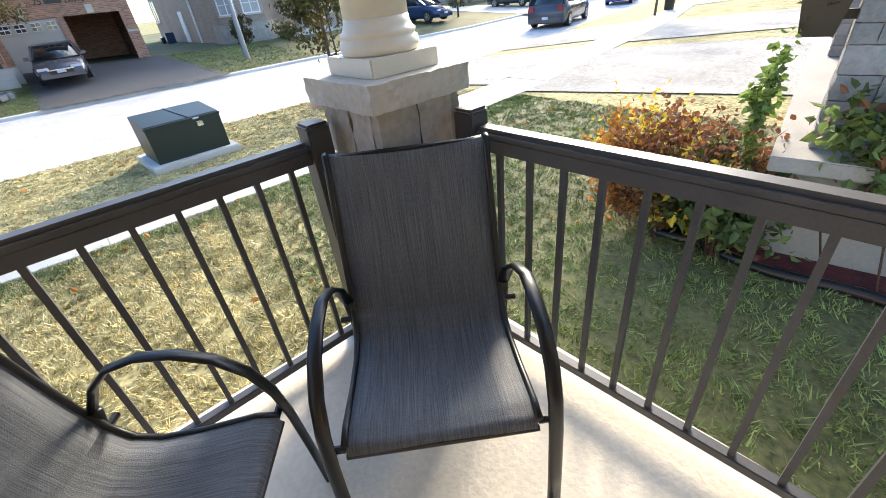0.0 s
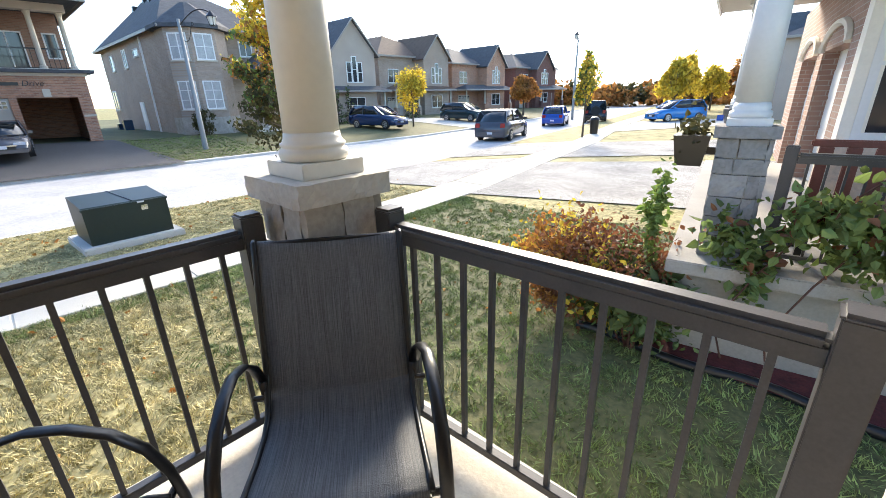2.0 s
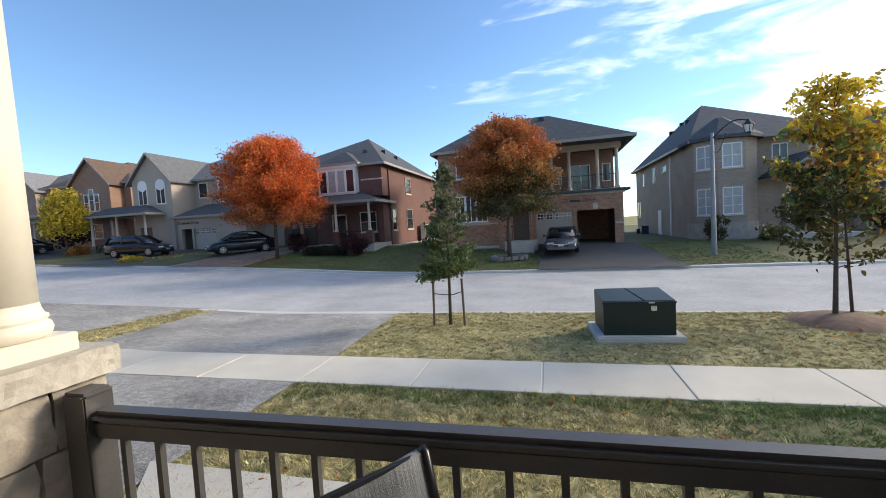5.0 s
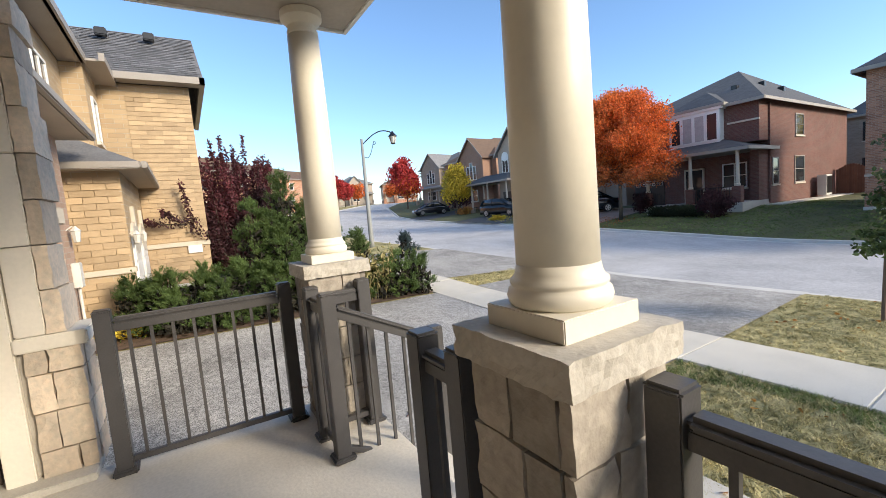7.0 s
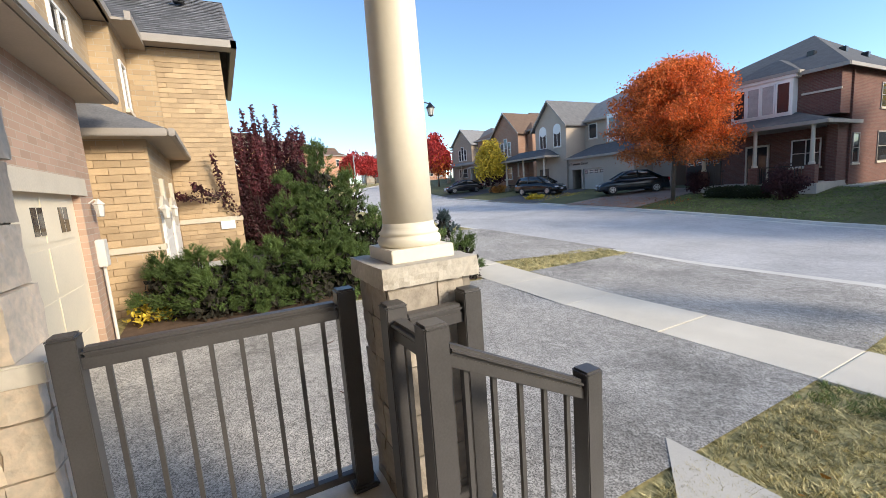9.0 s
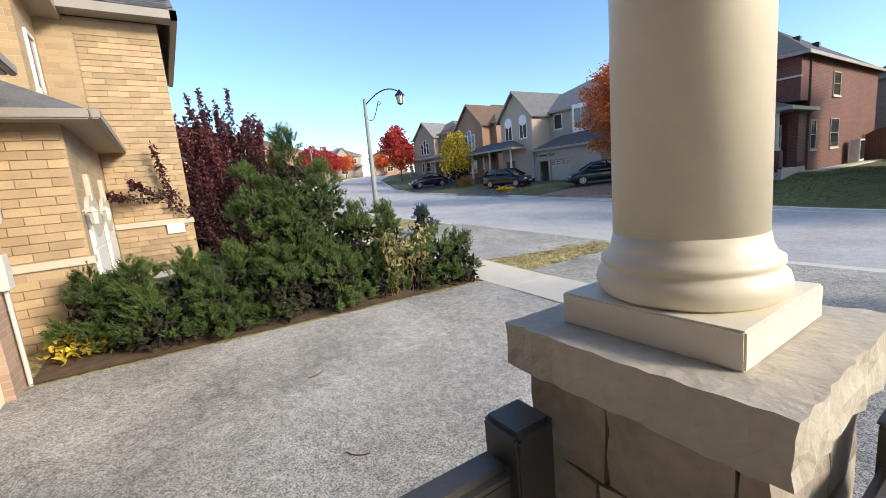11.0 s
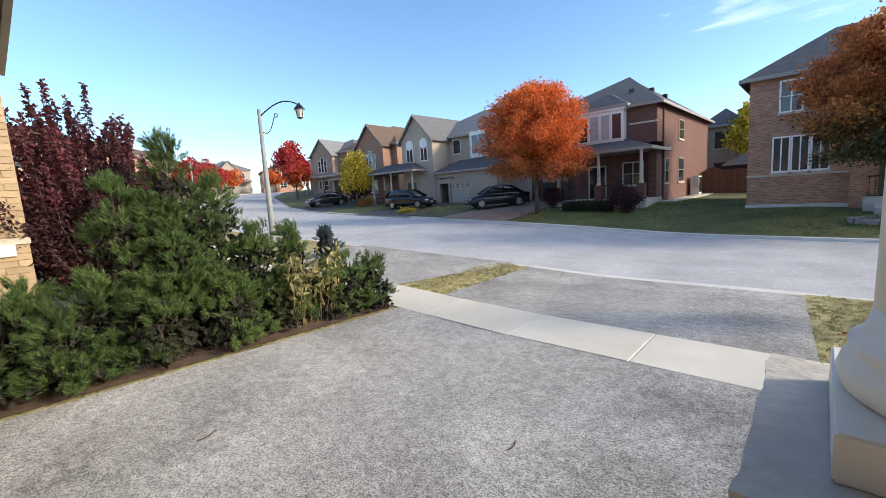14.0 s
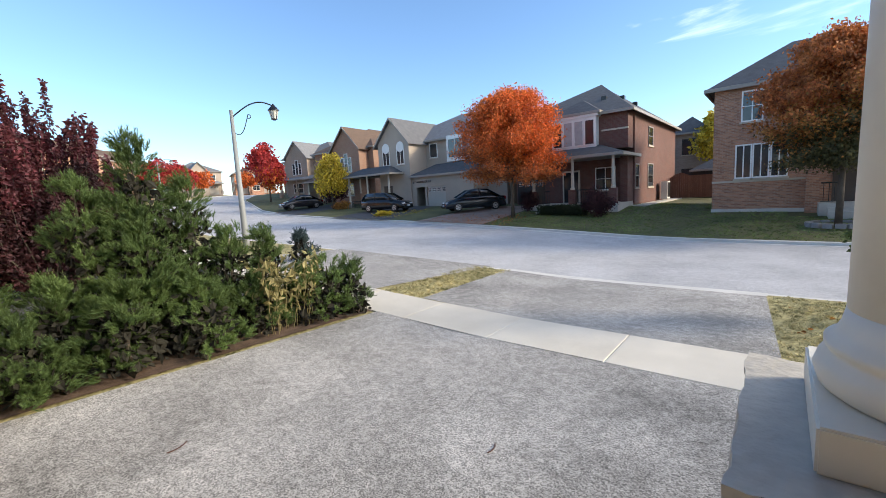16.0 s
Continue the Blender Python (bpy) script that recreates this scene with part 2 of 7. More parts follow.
def box(bm, x0, x1, y0, y1, z0, z1, m=None, bevel=0.0):
    vs = [bm.verts.new(Vector((x, y, z))) for x in (x0, x1) for y in (y0, y1) for z in (z0, z1)]
    fs = [bm.faces.new([vs[i] for i in f]) for f in ((0, 1, 3, 2), (4, 6, 7, 5), (0, 4, 5, 1), (2, 3, 7, 6), (0, 2, 6, 4), (1, 5, 7, 3))]
    if bevel:
        es = {e for f in fs for e in f.edges}
        r = bmesh.ops.bevel(bm, geom=list(es), offset=bevel, segments=2, affect="EDGES")
        vs = list({v for f in r["faces"] for v in f.verts} | {v for v in vs if v.is_valid})
    if m is not None:
        for v in vs:
            v.co = m @ v.co
    return bm


def boxes(*rows, m=None, bevel=0.0):
    bm = bmesh.new()
    for r in rows:
        box(bm, *r, m=m, bevel=bevel)
    return bm


def pierced(holes, x0, x1, z0, z1, ya, yb, m=None):
    """One solid slab in the local plane of x and z with rectangular openings (x0, x1, z0, z1) through it."""
    bm = bmesh.new()
    xs = sorted({x0, x1, *(c for h in holes for c in h[:2])})
    zs = sorted({z0, z1, *(c for h in holes for c in h[2:])})
    full = {(i, k) for i in range(len(xs) - 1) for k in range(len(zs) - 1)
            if not any(h[0] <= (xs[i] + xs[i + 1]) / 2 <= h[1] and h[2] <= (zs[k] + zs[k + 1]) / 2 <= h[3] for h in holes)}
    vs = {}

    def v(i, y, k):
        if (i, y, k) not in vs:
            p = Vector((xs[i], y, zs[k]))
            vs[i, y, k] = bm.verts.new(m @ p if m is not None else p)
        return vs[i, y, k]

    for i, k in full:
        for y in (ya, yb):
            bm.faces.new((v(i, y, k), v(i + 1, y, k), v(i + 1, y, k + 1), v(i, y, k + 1)))
        for di, dk, a, b in ((-1, 0, (i, k), (i, k + 1)), (1, 0, (i + 1, k), (i + 1, k + 1)), (0, -1, (i, k), (i + 1, k)), (0, 1, (i, k + 1), (i + 1, k + 1))):
            if (i + di, k + dk) not in full:
                bm.faces.new((v(a[0], ya, a[1]), v(b[0], ya, b[1]), v(b[0], yb, b[1]), v(a[0], yb, a[1])))
    return bm


def tube(bm, p, q, r0, r1=None, n=10, caps=True):
    p, q = Vector(p), Vector(q)
    r1 = r0 if r1 is None else r1
    d = (q - p).normalized()
    a = d.orthogonal().normalized()
    b = d.cross(a)
    rings = [[bm.verts.new(c + (a * math.cos(t) + b * math.sin(t)) * r) for t in (2 * math.pi * i / n for i in range(n))] for c, r in ((p, r0), (q, r1))]
    for i in range(n):
        bm.faces.new((rings[0][i], rings[0][(i + 1) % n], rings[1][(i + 1) % n], rings[1][i]))
    if caps:
        bm.faces.new(rings[0])
        bm.faces.new(rings[1])
    return bm


def lathe(bm, prof, n=32, m=None):
    rings = []
    for r, z in prof:
        ring = [bm.verts.new(Vector((r * math.cos(2 * math.pi * i / n), r * math.sin(2 * math.pi * i / n), z))) for i in range(n)]
        rings.append(ring)
    for a, b in zip(rings, rings[1:]):
        for i in range(n):
            bm.faces.new((a[i], a[(i + 1) % n], b[(i + 1) % n], b[i]))
    bm.faces.new(rings[0])
    bm.faces.new(rings[-1])
    if m is not None:
        for ring in rings:
            for v in ring:
                v.co = m @ v.co
    return bm


def sweep(bm, pts, r, n=8, ry=None, axis=None):
    """A tube along a line of points; ry makes it flat."""
    pts = [Vector(p) for p in pts]
    rings = []
    prev = Vector(axis) if axis else None
    for i, p in enumerate(pts):
        d = (pts[min(i + 1, len(pts) - 1)] - pts[max(i - 1, 0)]).normalized()
        a = prev - d * prev.dot(d) if prev else d.orthogonal()
        a.normalize()
        prev = a
        b = d.cross(a)
        rings.append([bm.verts.new(p + a * math.cos(t) * r + b * math.sin(t) * (ry or r)) for t in (2 * math.pi * k / n for k in range(n))])
    for u, v in zip(rings, rings[1:]):
        for k in range(n):
            bm.faces.new((u[k], u[(k + 1) % n], v[(k + 1) % n], v[k]))
    bm.faces.new(rings[0])
    bm.faces.new(rings[-1])
    return bm


def lerp(table, x):
    """Linear between the (x, y) pairs of a table."""
    if x <= table[0][0]:
        return table[0][1]
    for (a, p), (b, q) in zip(table, table[1:]):
        if x <= b:
            return p + (q - p) * (x - a) / (b - a)
    return table[-1][1]


# ---- lie of the land ----


def ground(x):
    return lerp(SLOPE, x)


def strip(name, lo, hi, zlo, zhi, xs, material, label, category, parent=None, thick=0.0, kind="structure"):
    """A band of ground between two lines along the street; zlo and zhi are heights over the lie of the land."""
    bm = bmesh.new()
    rows = []
    for x in xs:
        g = ground(x)
        a, b = lo(x), hi(x)
        row = [bm.verts.new((x, a + (b - a) * k / 4, g + zlo + (zhi - zlo) * k / 4)) for k in range(5)]
        if thick:
            row.insert(0, bm.verts.new((x, a, g + zlo - thick)))
            row.append(bm.verts.new((x, b, g + zhi - thick)))
        rows.append(row)
    for u, v in zip(rows, rows[1:]):
        for k in range(len(u) - 1):
            bm.faces.new((u[k], v[k], v[k + 1], u[k + 1]))
    if thick:
        bm.faces.new(rows[0])
        bm.faces.new(rows[-1])
    ob = part(name, bm, material, parent)
    if not parent:
        tagged(ob, label, category, "", kind)
    return ob


def span(a, b, step=1.5):
    n = max(1, int(abs(b - a) / step))
    return [a + (b - a) * i / n for i in range(n + 1)]


def nk(x):
    return lerp(NEAR_KERB, x)


def fk(x):
    return lerp(FAR_KERB, x)


def wn(x):
    return lerp(WALK_NEAR, x)

SLOPE = [(-140, 5.4), (-100, 4.0), (-70, 2.55), (-52, 1.15), (-44, 0.55), (-33, 0.15), (-22, -0.22), (-17, -0.46), (-9, -0.87), (0, -0.89), (200, -0.89)]
NEAR_KERB = [(-140, 62), (-100, 37), (-70, 20), (-50, 11.5), (-38, 9.4), (-25, 9.2), (-19, 9.6), (-9, 10.3), (0, 10.3), (11, 10.3), (17.7, 11.2), (22.8, 12.4), (28, 13.2), (34, 14.2), (44, 15.8), (60, 19), (200, 45)]
FAR_KERB = [(-140, 73), (-100, 47.5), (-70, 30.5), (-50, 22.8), (-38, 21.2), (-25, 20.6), (-13, 20.2), (-3, 19.4), (20, 19.3), (34, 21.3), (44, 23.5), (60, 28), (200, 60)]
WALK_NEAR = [(-140, 55), (-100, 30), (-70, 13.5), (-50, 5.5), (-30, 4.3), (-19, 4.6), (-9, 4.8), (4, 4.81), (8, 5.15), (13, 6.1), (20, 7.25), (26, 8.8), (34, 10.6), (44, 12.2), (60, 15), (200, 40)]
RISE = [(-60, 0.3), (-30, 0.45), (-13, 0.78), (-6, 0.74), (3, 0.52), (12, 0.34), (60, 0.25)]


def wf(x):
    return wn(x) + 1.235


def far_ground(x, y):
    """Height of the ground across the road."""
    k = min(1, max(0, (y - fk(x) - 0.15) / 8.0))
    return ground(x) - 0.08 + (lerp(RISE, x) + 0.08) * k


rng = np.random.default_rng(7)


def raw(name, verts, faces, material, parent=None, label="", smooth=False):
    me = bpy.data.meshes.new(name)
    me.from_pydata(verts, [], faces)
    for m in material if isinstance(material, (list, tuple)) else (material,):
        me.materials.append(m)
    if smooth:
        me.polygons.foreach_set("use_smooth", [True] * len(me.polygons))
    ob = new(name, me)
    if parent:
        ob.parent = parent
    if label:
        ob["label"] = label
    return ob


def leaves(name, pts, size, material, parent=None, label="", droop=0.0, long=1.4, nrm=None):
    """Small pointed leaves, folded along the rib, one at each of pts (an array), turned at random."""
    n = len(pts)
    d = rng.normal(size=(n, 3))
    d[:, 2] -= droop
    if nrm is not None:
        d = d * 0.6 + nrm
    d /= np.linalg.norm(d, axis=1)[:, None]
    s = np.cross(d, rng.normal(size=(n, 3)))
    s /= np.linalg.norm(s, axis=1)[:, None]
    u = np.cross(d, s)
    k = (size * rng.uniform(0.6, 1.3, n))[:, None]
    base, tip = pts, pts + d * k * long
    if n < 9000:
        lo, hi = pts + d * k * long * 0.28, pts + d * k * long * 0.68
        out = s * k * 0.44 + u * k * 0.16
        rim = s * k * 0.33 + u * k * 0.10 - d * k * 0.05
        v = np.stack([base, lo + out, hi + rim, tip - u * k * 0.12, hi - rim + 2 * u * k * 0.10 - d * k * 0.1, lo - out + 2 * u * k * 0.16], 1).reshape(-1, 3)
        f = [q for i in range(0, 6 * n, 6) for q in ((i, i + 1, i + 2, i + 3), (i, i + 3, i + 4, i + 5))]
    else:
        mid = pts + d * k * long * 0.45
        l, r = mid + s * k * 0.42 + u * k * 0.14, mid - s * k * 0.42 + u * k * 0.14
        v = np.stack([base, l, tip, r], 1).reshape(-1, 3)
        f = [(4 * i, 4 * i + 1, 4 * i + 2, 4 * i + 3) for i in range(n)]
    return raw(name, v.tolist(), f, material, parent, label)


def crown_points(n, c, r, seed, lobes=14, hollow=0.45, taper=0.0):
    """Points of an uneven crown made of overlapping lobes, with gaps between them."""
    g = np.random.default_rng(seed)
    c, r = np.array(c), np.array(r)
    d = g.normal(size=(lobes, 3))
    d /= np.linalg.norm(d, axis=1)[:, None]
    lc = d * g.uniform(0.28, 0.78, (lobes, 1))
    lr = g.uniform(0.22, 0.5, lobes)
    which = g.integers(0, lobes, n)
    q = g.normal(size=(n, 3))
    q /= np.linalg.norm(q, axis=1)[:, None]
    rad = 1.2 * lr[which] * (hollow + (1 - hollow) * g.random(n)) * (1 + 0.10 * np.clip(g.normal(size=n), -2, 1.3))
    p = lc[which] + q * rad[:, None]
    if taper:
        k = 1 - taper * (p[:, 2] + 1) / 2
        p[:, 0] *= k
        p[:, 1] *= k
    return c + p * r


bark = mat("bark", (0.10, 0.08, 0.06), 0.95, 0.3, 6, 40, 0.8)


def leaf_mat(name, a, b, rnd=0.45):
    m = mat(name, a, 0.65, 0.3, 0.9, 8, 0, rnd=rnd, tint=b)
    nt = m.node_tree
    p = nt.nodes["Principled BSDF"]
    p.inputs["Transmission Weight"].default_value = 0.0
    tr = nt.nodes.new("ShaderNodeBsdfTranslucent")
    mixs = nt.nodes.new("ShaderNodeMixShader")
    mixs.inputs[0].default_value = 0.38
    src = p.inputs["Base Color"].links[0].from_socket
    nt.links.new(src, tr.inputs["Color"])
    nt.links.new(p.outputs[0], mixs.inputs[1])
    nt.links.new(tr.outputs[0], mixs.inputs[2])
    nt.links.new(mixs.outputs[0], nt.nodes["Material Output"].inputs["Surface"])
    return m


orange_leaf = leaf_mat("orange_leaf", (0.62, 0.11, 0.03), (0.68, 0.20, 0.04))
rust_leaf = leaf_mat("rust_leaf", (0.44, 0.10, 0.04), (0.48, 0.19, 0.05))
olive_leaf = leaf_mat("olive_leaf", (0.045, 0.06, 0.02), (0.11, 0.09, 0.03))
yellow_leaf = leaf_mat("yellow_leaf", (0.58, 0.43, 0.03), (0.68, 0.52, 0.07))
gold_leaf = leaf_mat("gold_leaf", (0.45, 0.25, 0.04), (0.40, 0.16, 0.05))
red_leaf = leaf_mat("red_leaf", (0.42, 0.03, 0.04), (0.50, 0.06, 0.05))
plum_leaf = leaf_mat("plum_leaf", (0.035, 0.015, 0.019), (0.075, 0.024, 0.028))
green_leaf = leaf_mat("green_leaf", (0.06, 0.10, 0.03), (0.12, 0.16, 0.05))
needle_mat = leaf_mat("needles", (0.05, 0.095, 0.026), (0.16, 0.23, 0.065), 0.4)
fresh_leaf = leaf_mat("fresh_leaf", (0.10, 0.17, 0.04), (0.18, 0.25, 0.06))


def tree(x, y, z, label, height, crown_z, r, kinds, seed, leaf=0.12, trunk=0.1, lobes=16, limbs=9, taper=0.2, lean=(0, 0), name="tree"):
    """A tapered trunk with limbs and a crown; kinds: (leaf count, material, low, high) in parts of the crown's height."""
    th = thing(name, label, "tree", pose(x, y, z))
    g = random.Random(seed)
    bm = bmesh.new()
    top = Vector((lean[0], lean[1], height * 0.8))
    pts = [Vector((0, 0, -0.1)), Vector((g.uniform(-0.05, 0.05), g.uniform(-0.05, 0.05), crown_z)), top]
    for (p, q), (a, b) in zip(zip(pts, pts[1:]), ((trunk * 1.25, trunk * 0.85), (trunk * 0.85, trunk * 0.15))):
        tube(bm, p, q, a, b, 9)
    part("trunk", bm, bark, th, smooth=True)
    bm = bmesh.new()
    mid = (crown_z + height) / 2
    for i in range(limbs):
        a = 2 * math.pi * i / limbs + g.uniform(-0.4, 0.4)
        k = g.uniform(0.0, 0.6)
        s = pts[1].lerp(top, k)
        e = s + Vector((math.cos(a) * r * g.uniform(0.6, 0.85), math.sin(a) * r * g.uniform(0.6, 0.85), (height - s.z) * g.uniform(0.35, 0.7)))
        m_ = s.lerp(e, 0.5) + Vector((0, 0, -0.05 * r))
        tube(bm, s, m_, trunk * 0.4, trunk * 0.25, 6)
        tube(bm, m_, e, trunk * 0.25, trunk * 0.06, 6)
    part("branch_frame", bm, bark, th)
    for j, (n, m, lo, hi) in enumerate(kinds):
        p = crown_points(int(n * 1.6), (lean[0] * 0.6, lean[1] * 0.6, mid), (r, r, (height - crown_z) / 2), seed, lobes, taper=taper)
        k = (p[:, 2] - crown_z) / (height - crown_z) + np.random.default_rng(seed + j).normal(size=len(p)) * 0.10
        leaves("crown", p[(k >= lo) & (k < hi)][:n], leaf, m, th, droop=0.5)
    return th

# ---- ground ----
XS = span(-138, 160, 2)
tagged(part("ground", boxes((-900, 900, -900, 900, -3.2, -3.0)), grass_mat), "far flat ground out to the horizon", "ground", "", "structure")
strip("road", lambda x: nk(x), lambda x: fk(x), -0.2, -0.2, XS, road_mat, "pale grey worn asphalt road", "road")
strip("lawn", lambda x: -40, lambda x: wn(x), -0.01, -0.01, XS, grass_mat, "dry patchy autumn lawn with fallen leaves", "lawn")
strip("boulevard", lambda x: wf(x), lambda x: nk(x) - 0.15, -0.01, -0.09, XS, grass_mat, "dry grass strip between sidewalk and road", "lawn")
strip("kerb_near", lambda x: nk(x) - 0.15, lambda x: nk(x), -0.1, -0.12, XS, kerb_mat, "low concrete kerb beside the road", "kerb", thick=0.2)
strip("kerb_far", lambda x: fk(x), lambda x: fk(x) + 0.15, -0.09, -0.07, XS, kerb_mat, "low concrete kerb across the road", "kerb", thick=0.2)

strip("gutter", lambda x: nk(x), lambda x: nk(x) + 0.45, -0.19, -0.194, XS, kerb_mat, "pale concrete gutter along the road", "gutter")
strip("gutter_far", lambda x: fk(x) - 0.3, lambda x: fk(x), -0.194, -0.194, XS, kerb_mat, "pale concrete gutter across the road", "gutter")


def far_lawn():
    bm = bmesh.new()
    rows = []
    for x in XS:
        rows.append([bm.verts.new((x, fk(x) + d, far_ground(x, fk(x) + d))) for d in (0.15, 2, 4, 6, 8.2, 14, 30, 60)])
    for u, v in zip(rows, rows[1:]):
        for k in range(7):
            bm.faces.new((u[k], v[k], v[k + 1], u[k + 1]))
    tagged(part("lawn_far", bm, green_grass), "green mown lawn across the road", "lawn", "", "structure")


far_lawn()


def patch(name, pts, zf, material, label, category, thick=0.05, n=10):
    """A flat paved piece with four corners, laid over the ground whose height is zf(x, y)."""
    bm = bmesh.new()
    a, b, c, d = [Vector((p[0], p[1], 0)) for p in pts]
    grid = []
    for i in range(n + 1):
        row = []
        for j in range(n + 1):
            p = a.lerp(b, i / n).lerp(d.lerp(c, i / n), j / n)
            row.append(bm.verts.new((p.x, p.y, zf(p.x, p.y))))
        grid.append(row)
    for i in range(n):
        for j in range(n):
            bm.faces.new((grid[i][j], grid[i + 1][j], grid[i + 1][j + 1], grid[i][j + 1]))
    ob = part(name, bm, material)
    return tagged(ob, label, category, "", "structure")


def near_zone(x, y):
    """Height of paving on our side: level to the sidewalk, then falling to the gutter."""
    k = min(1, max(0, (y - wf(x)) / (nk(x) - wf(x))))
    return ground(x) + 0.014 - 0.09 * k


patch("driveway", ((-11.5, -2.6), (-4.75, -2.6), (-4.75, 4.8), (-11.0, 4.8)), near_zone, asphalt, "grey gravelly asphalt driveway beside the porch", "driveway")
green_blade = mat("green_blade", (0.06, 0.115, 0.026), 0.8, 0.4, 0.9, 8, 0, rnd=0.45, tint=(0.24, 0.29, 0.085))
patch("driveway_apron", ((-10.9, 6.03), (-4.75, 6.03), (-5.0, 9.95), (-11.1, 9.95)), near_zone, asphalt, "grey asphalt driveway apron at the road", "driveway")
patch("dropped_kerb", ((-11.15, 9.955), (-4.98, 9.955), (-4.98, 10.29), (-11.15, 10.2)), near_zone, kerb_mat, "dropped concrete kerb across the driveway apron", "kerb")
patch("driveway_next", ((-20.5, -2.1), (-14.2, -2.1), (-13.9, 4.6), (-20, 4.6)), near_zone, dark_asphalt, "asphalt driveway of the brick house", "driveway")
patch("driveway_next_apron", ((-19.5, 5.86), (-12.4, 5.95), (-11.75, 10.2), (-18.6, 9.7)), near_zone, asphalt, "asphalt driveway apron at the road", "driveway")
patch("driveway_right", ((9.5, -1.6), (18.0, -1.6), (12.9, wn(12.9)), (7.2, wn(7.2))), near_zone, asphalt, "pale grey driveway of the house next door", "driveway")
patch("driveway_right_apron", ((7.4, wf(7.4)), (13.3, wf(13.3)), (10.9, nk(10.9) - 0.12), (6.4, nk(6.4) - 0.12)), near_zone, asphalt, "pale driveway apron at the road", "driveway")
patch("driveway_right_far", ((19.4, 0), (26, 0), (20.0, wn(20)), (14.2, wn(14.2))), near_zone, asphalt, "pale driveway further along the street", "driveway")
patch("driveway_right_far_apron", ((14.6, wf(14.6)), (19.9, wf(19.9)), (17.6, nk(17.6) - 0.12), (12.2, nk(12.2) - 0.12)), near_zone, asphalt, "pale driveway apron at the road", "driveway")
patch("driveway_far", ((36, 3), (46, 3), (36, wn(36)), (26.3, wn(26.3))), near_zone, concrete, "pale driveway down the street", "driveway")
patch("driveway_25", ((-1.4, 19.3), (5.1, 19.2), (4.3, 28.2), (-1.5, 28.2)), lambda x, y: far_ground(x, y) + 0.02, dark_asphalt, "dark new asphalt driveway across the road", "driveway")
patch("driveway_27", ((-24.5, 20.5), (-19.0, 20.5), (-19.0, 28.2), (-24, 28.2)), lambda x, y: far_ground(x, y) + 0.02, mat("pavers", (0.36, 0.26, 0.2), 0.9, 0.25, 1, 20, 0.4), "brick-paved driveway strewn with fallen leaves", "driveway")
patch("driveway_29", ((-34.5, 20.9), (-27.5, 20.6), (-30, 29), (-34.5, 29)), lambda x, y: far_ground(x, y) + 0.02, dark_asphalt, "dark wet asphalt driveway across the road", "driveway")
patch("driveway_33", ((-46, 22.3), (-41, 21.6), (-43, 30), (-47, 30)), lambda x, y: far_ground(x, y) + 0.02, dark_asphalt, "dark asphalt driveway down the street", "driveway")
patch("driveway_far_right", ((26, 19.2), (32, 19.2), (31, 34), (27, 34)), lambda x, y: far_ground(x, y) + 0.02, concrete, "pale driveway across the road", "driveway")


def sidewalk():
    th = thing("sidewalk", "pale concrete sidewalk slabs with grooved joints", "pavement", None, "", "structure")
    bm = boxes(*[], bevel=0)
    rows = []
    for x in XS:
        rows.append([bm.verts.new((x, y, ground(x) + z)) for y, z in ((wn(x), -0.1), (wn(x), 0.006), (wf(x), 0.006), (wf(x), -0.1))])
    for u, v in zip(rows, rows[1:]):
        for k in range(3):
            bm.faces.new((u[k], v[k], v[k + 1], u[k + 1]))
    part("joint_bed", bm, kerb_mat, th)
    x = -6.59 - 1.85 * 18
    g = random.Random(3)
    while x < 60:
        x1 = x + 1.85
        bm = bmesh.new()
        e = 0.008
        dz = g.uniform(0.016, 0.026)
        pts = [(x + e, wn(x) + 0.004), (x1 - e, wn(x1) + 0.004), (x1 - e, wf(x1) - 0.004), (x + e, wf(x) - 0.004)]
        lo = [bm.verts.new((px, py, ground(px) - 0.05)) for px, py in pts]
        hi = [bm.verts.new((px, py, ground(px) + dz - 0.006)) for px, py in pts]
        cx, cy = sum(p[0] for p in pts) / 4, sum(p[1] for p in pts) / 4
        tp = [bm.verts.new((px + (0.01 if px < cx else -0.01), py + (0.01 if py < cy else -0.01), ground(px) + dz)) for px, py in pts]
        bm.faces.new(tp)
        for i in range(4):
            bm.faces.new((lo[i], lo[(i + 1) % 4], hi[(i + 1) % 4], hi[i]))
            bm.faces.new((hi[i], hi[(i + 1) % 4], tp[(i + 1) % 4], tp[i]))
        part("slab", bm, slab_mat, th)
        x = x1


slab_mat = mat("slab_concrete", (0.64, 0.59, 0.495), 0.92, 0.14, 1.1, 90, 0.2, rnd=0.06, spec=0.12)
sidewalk()


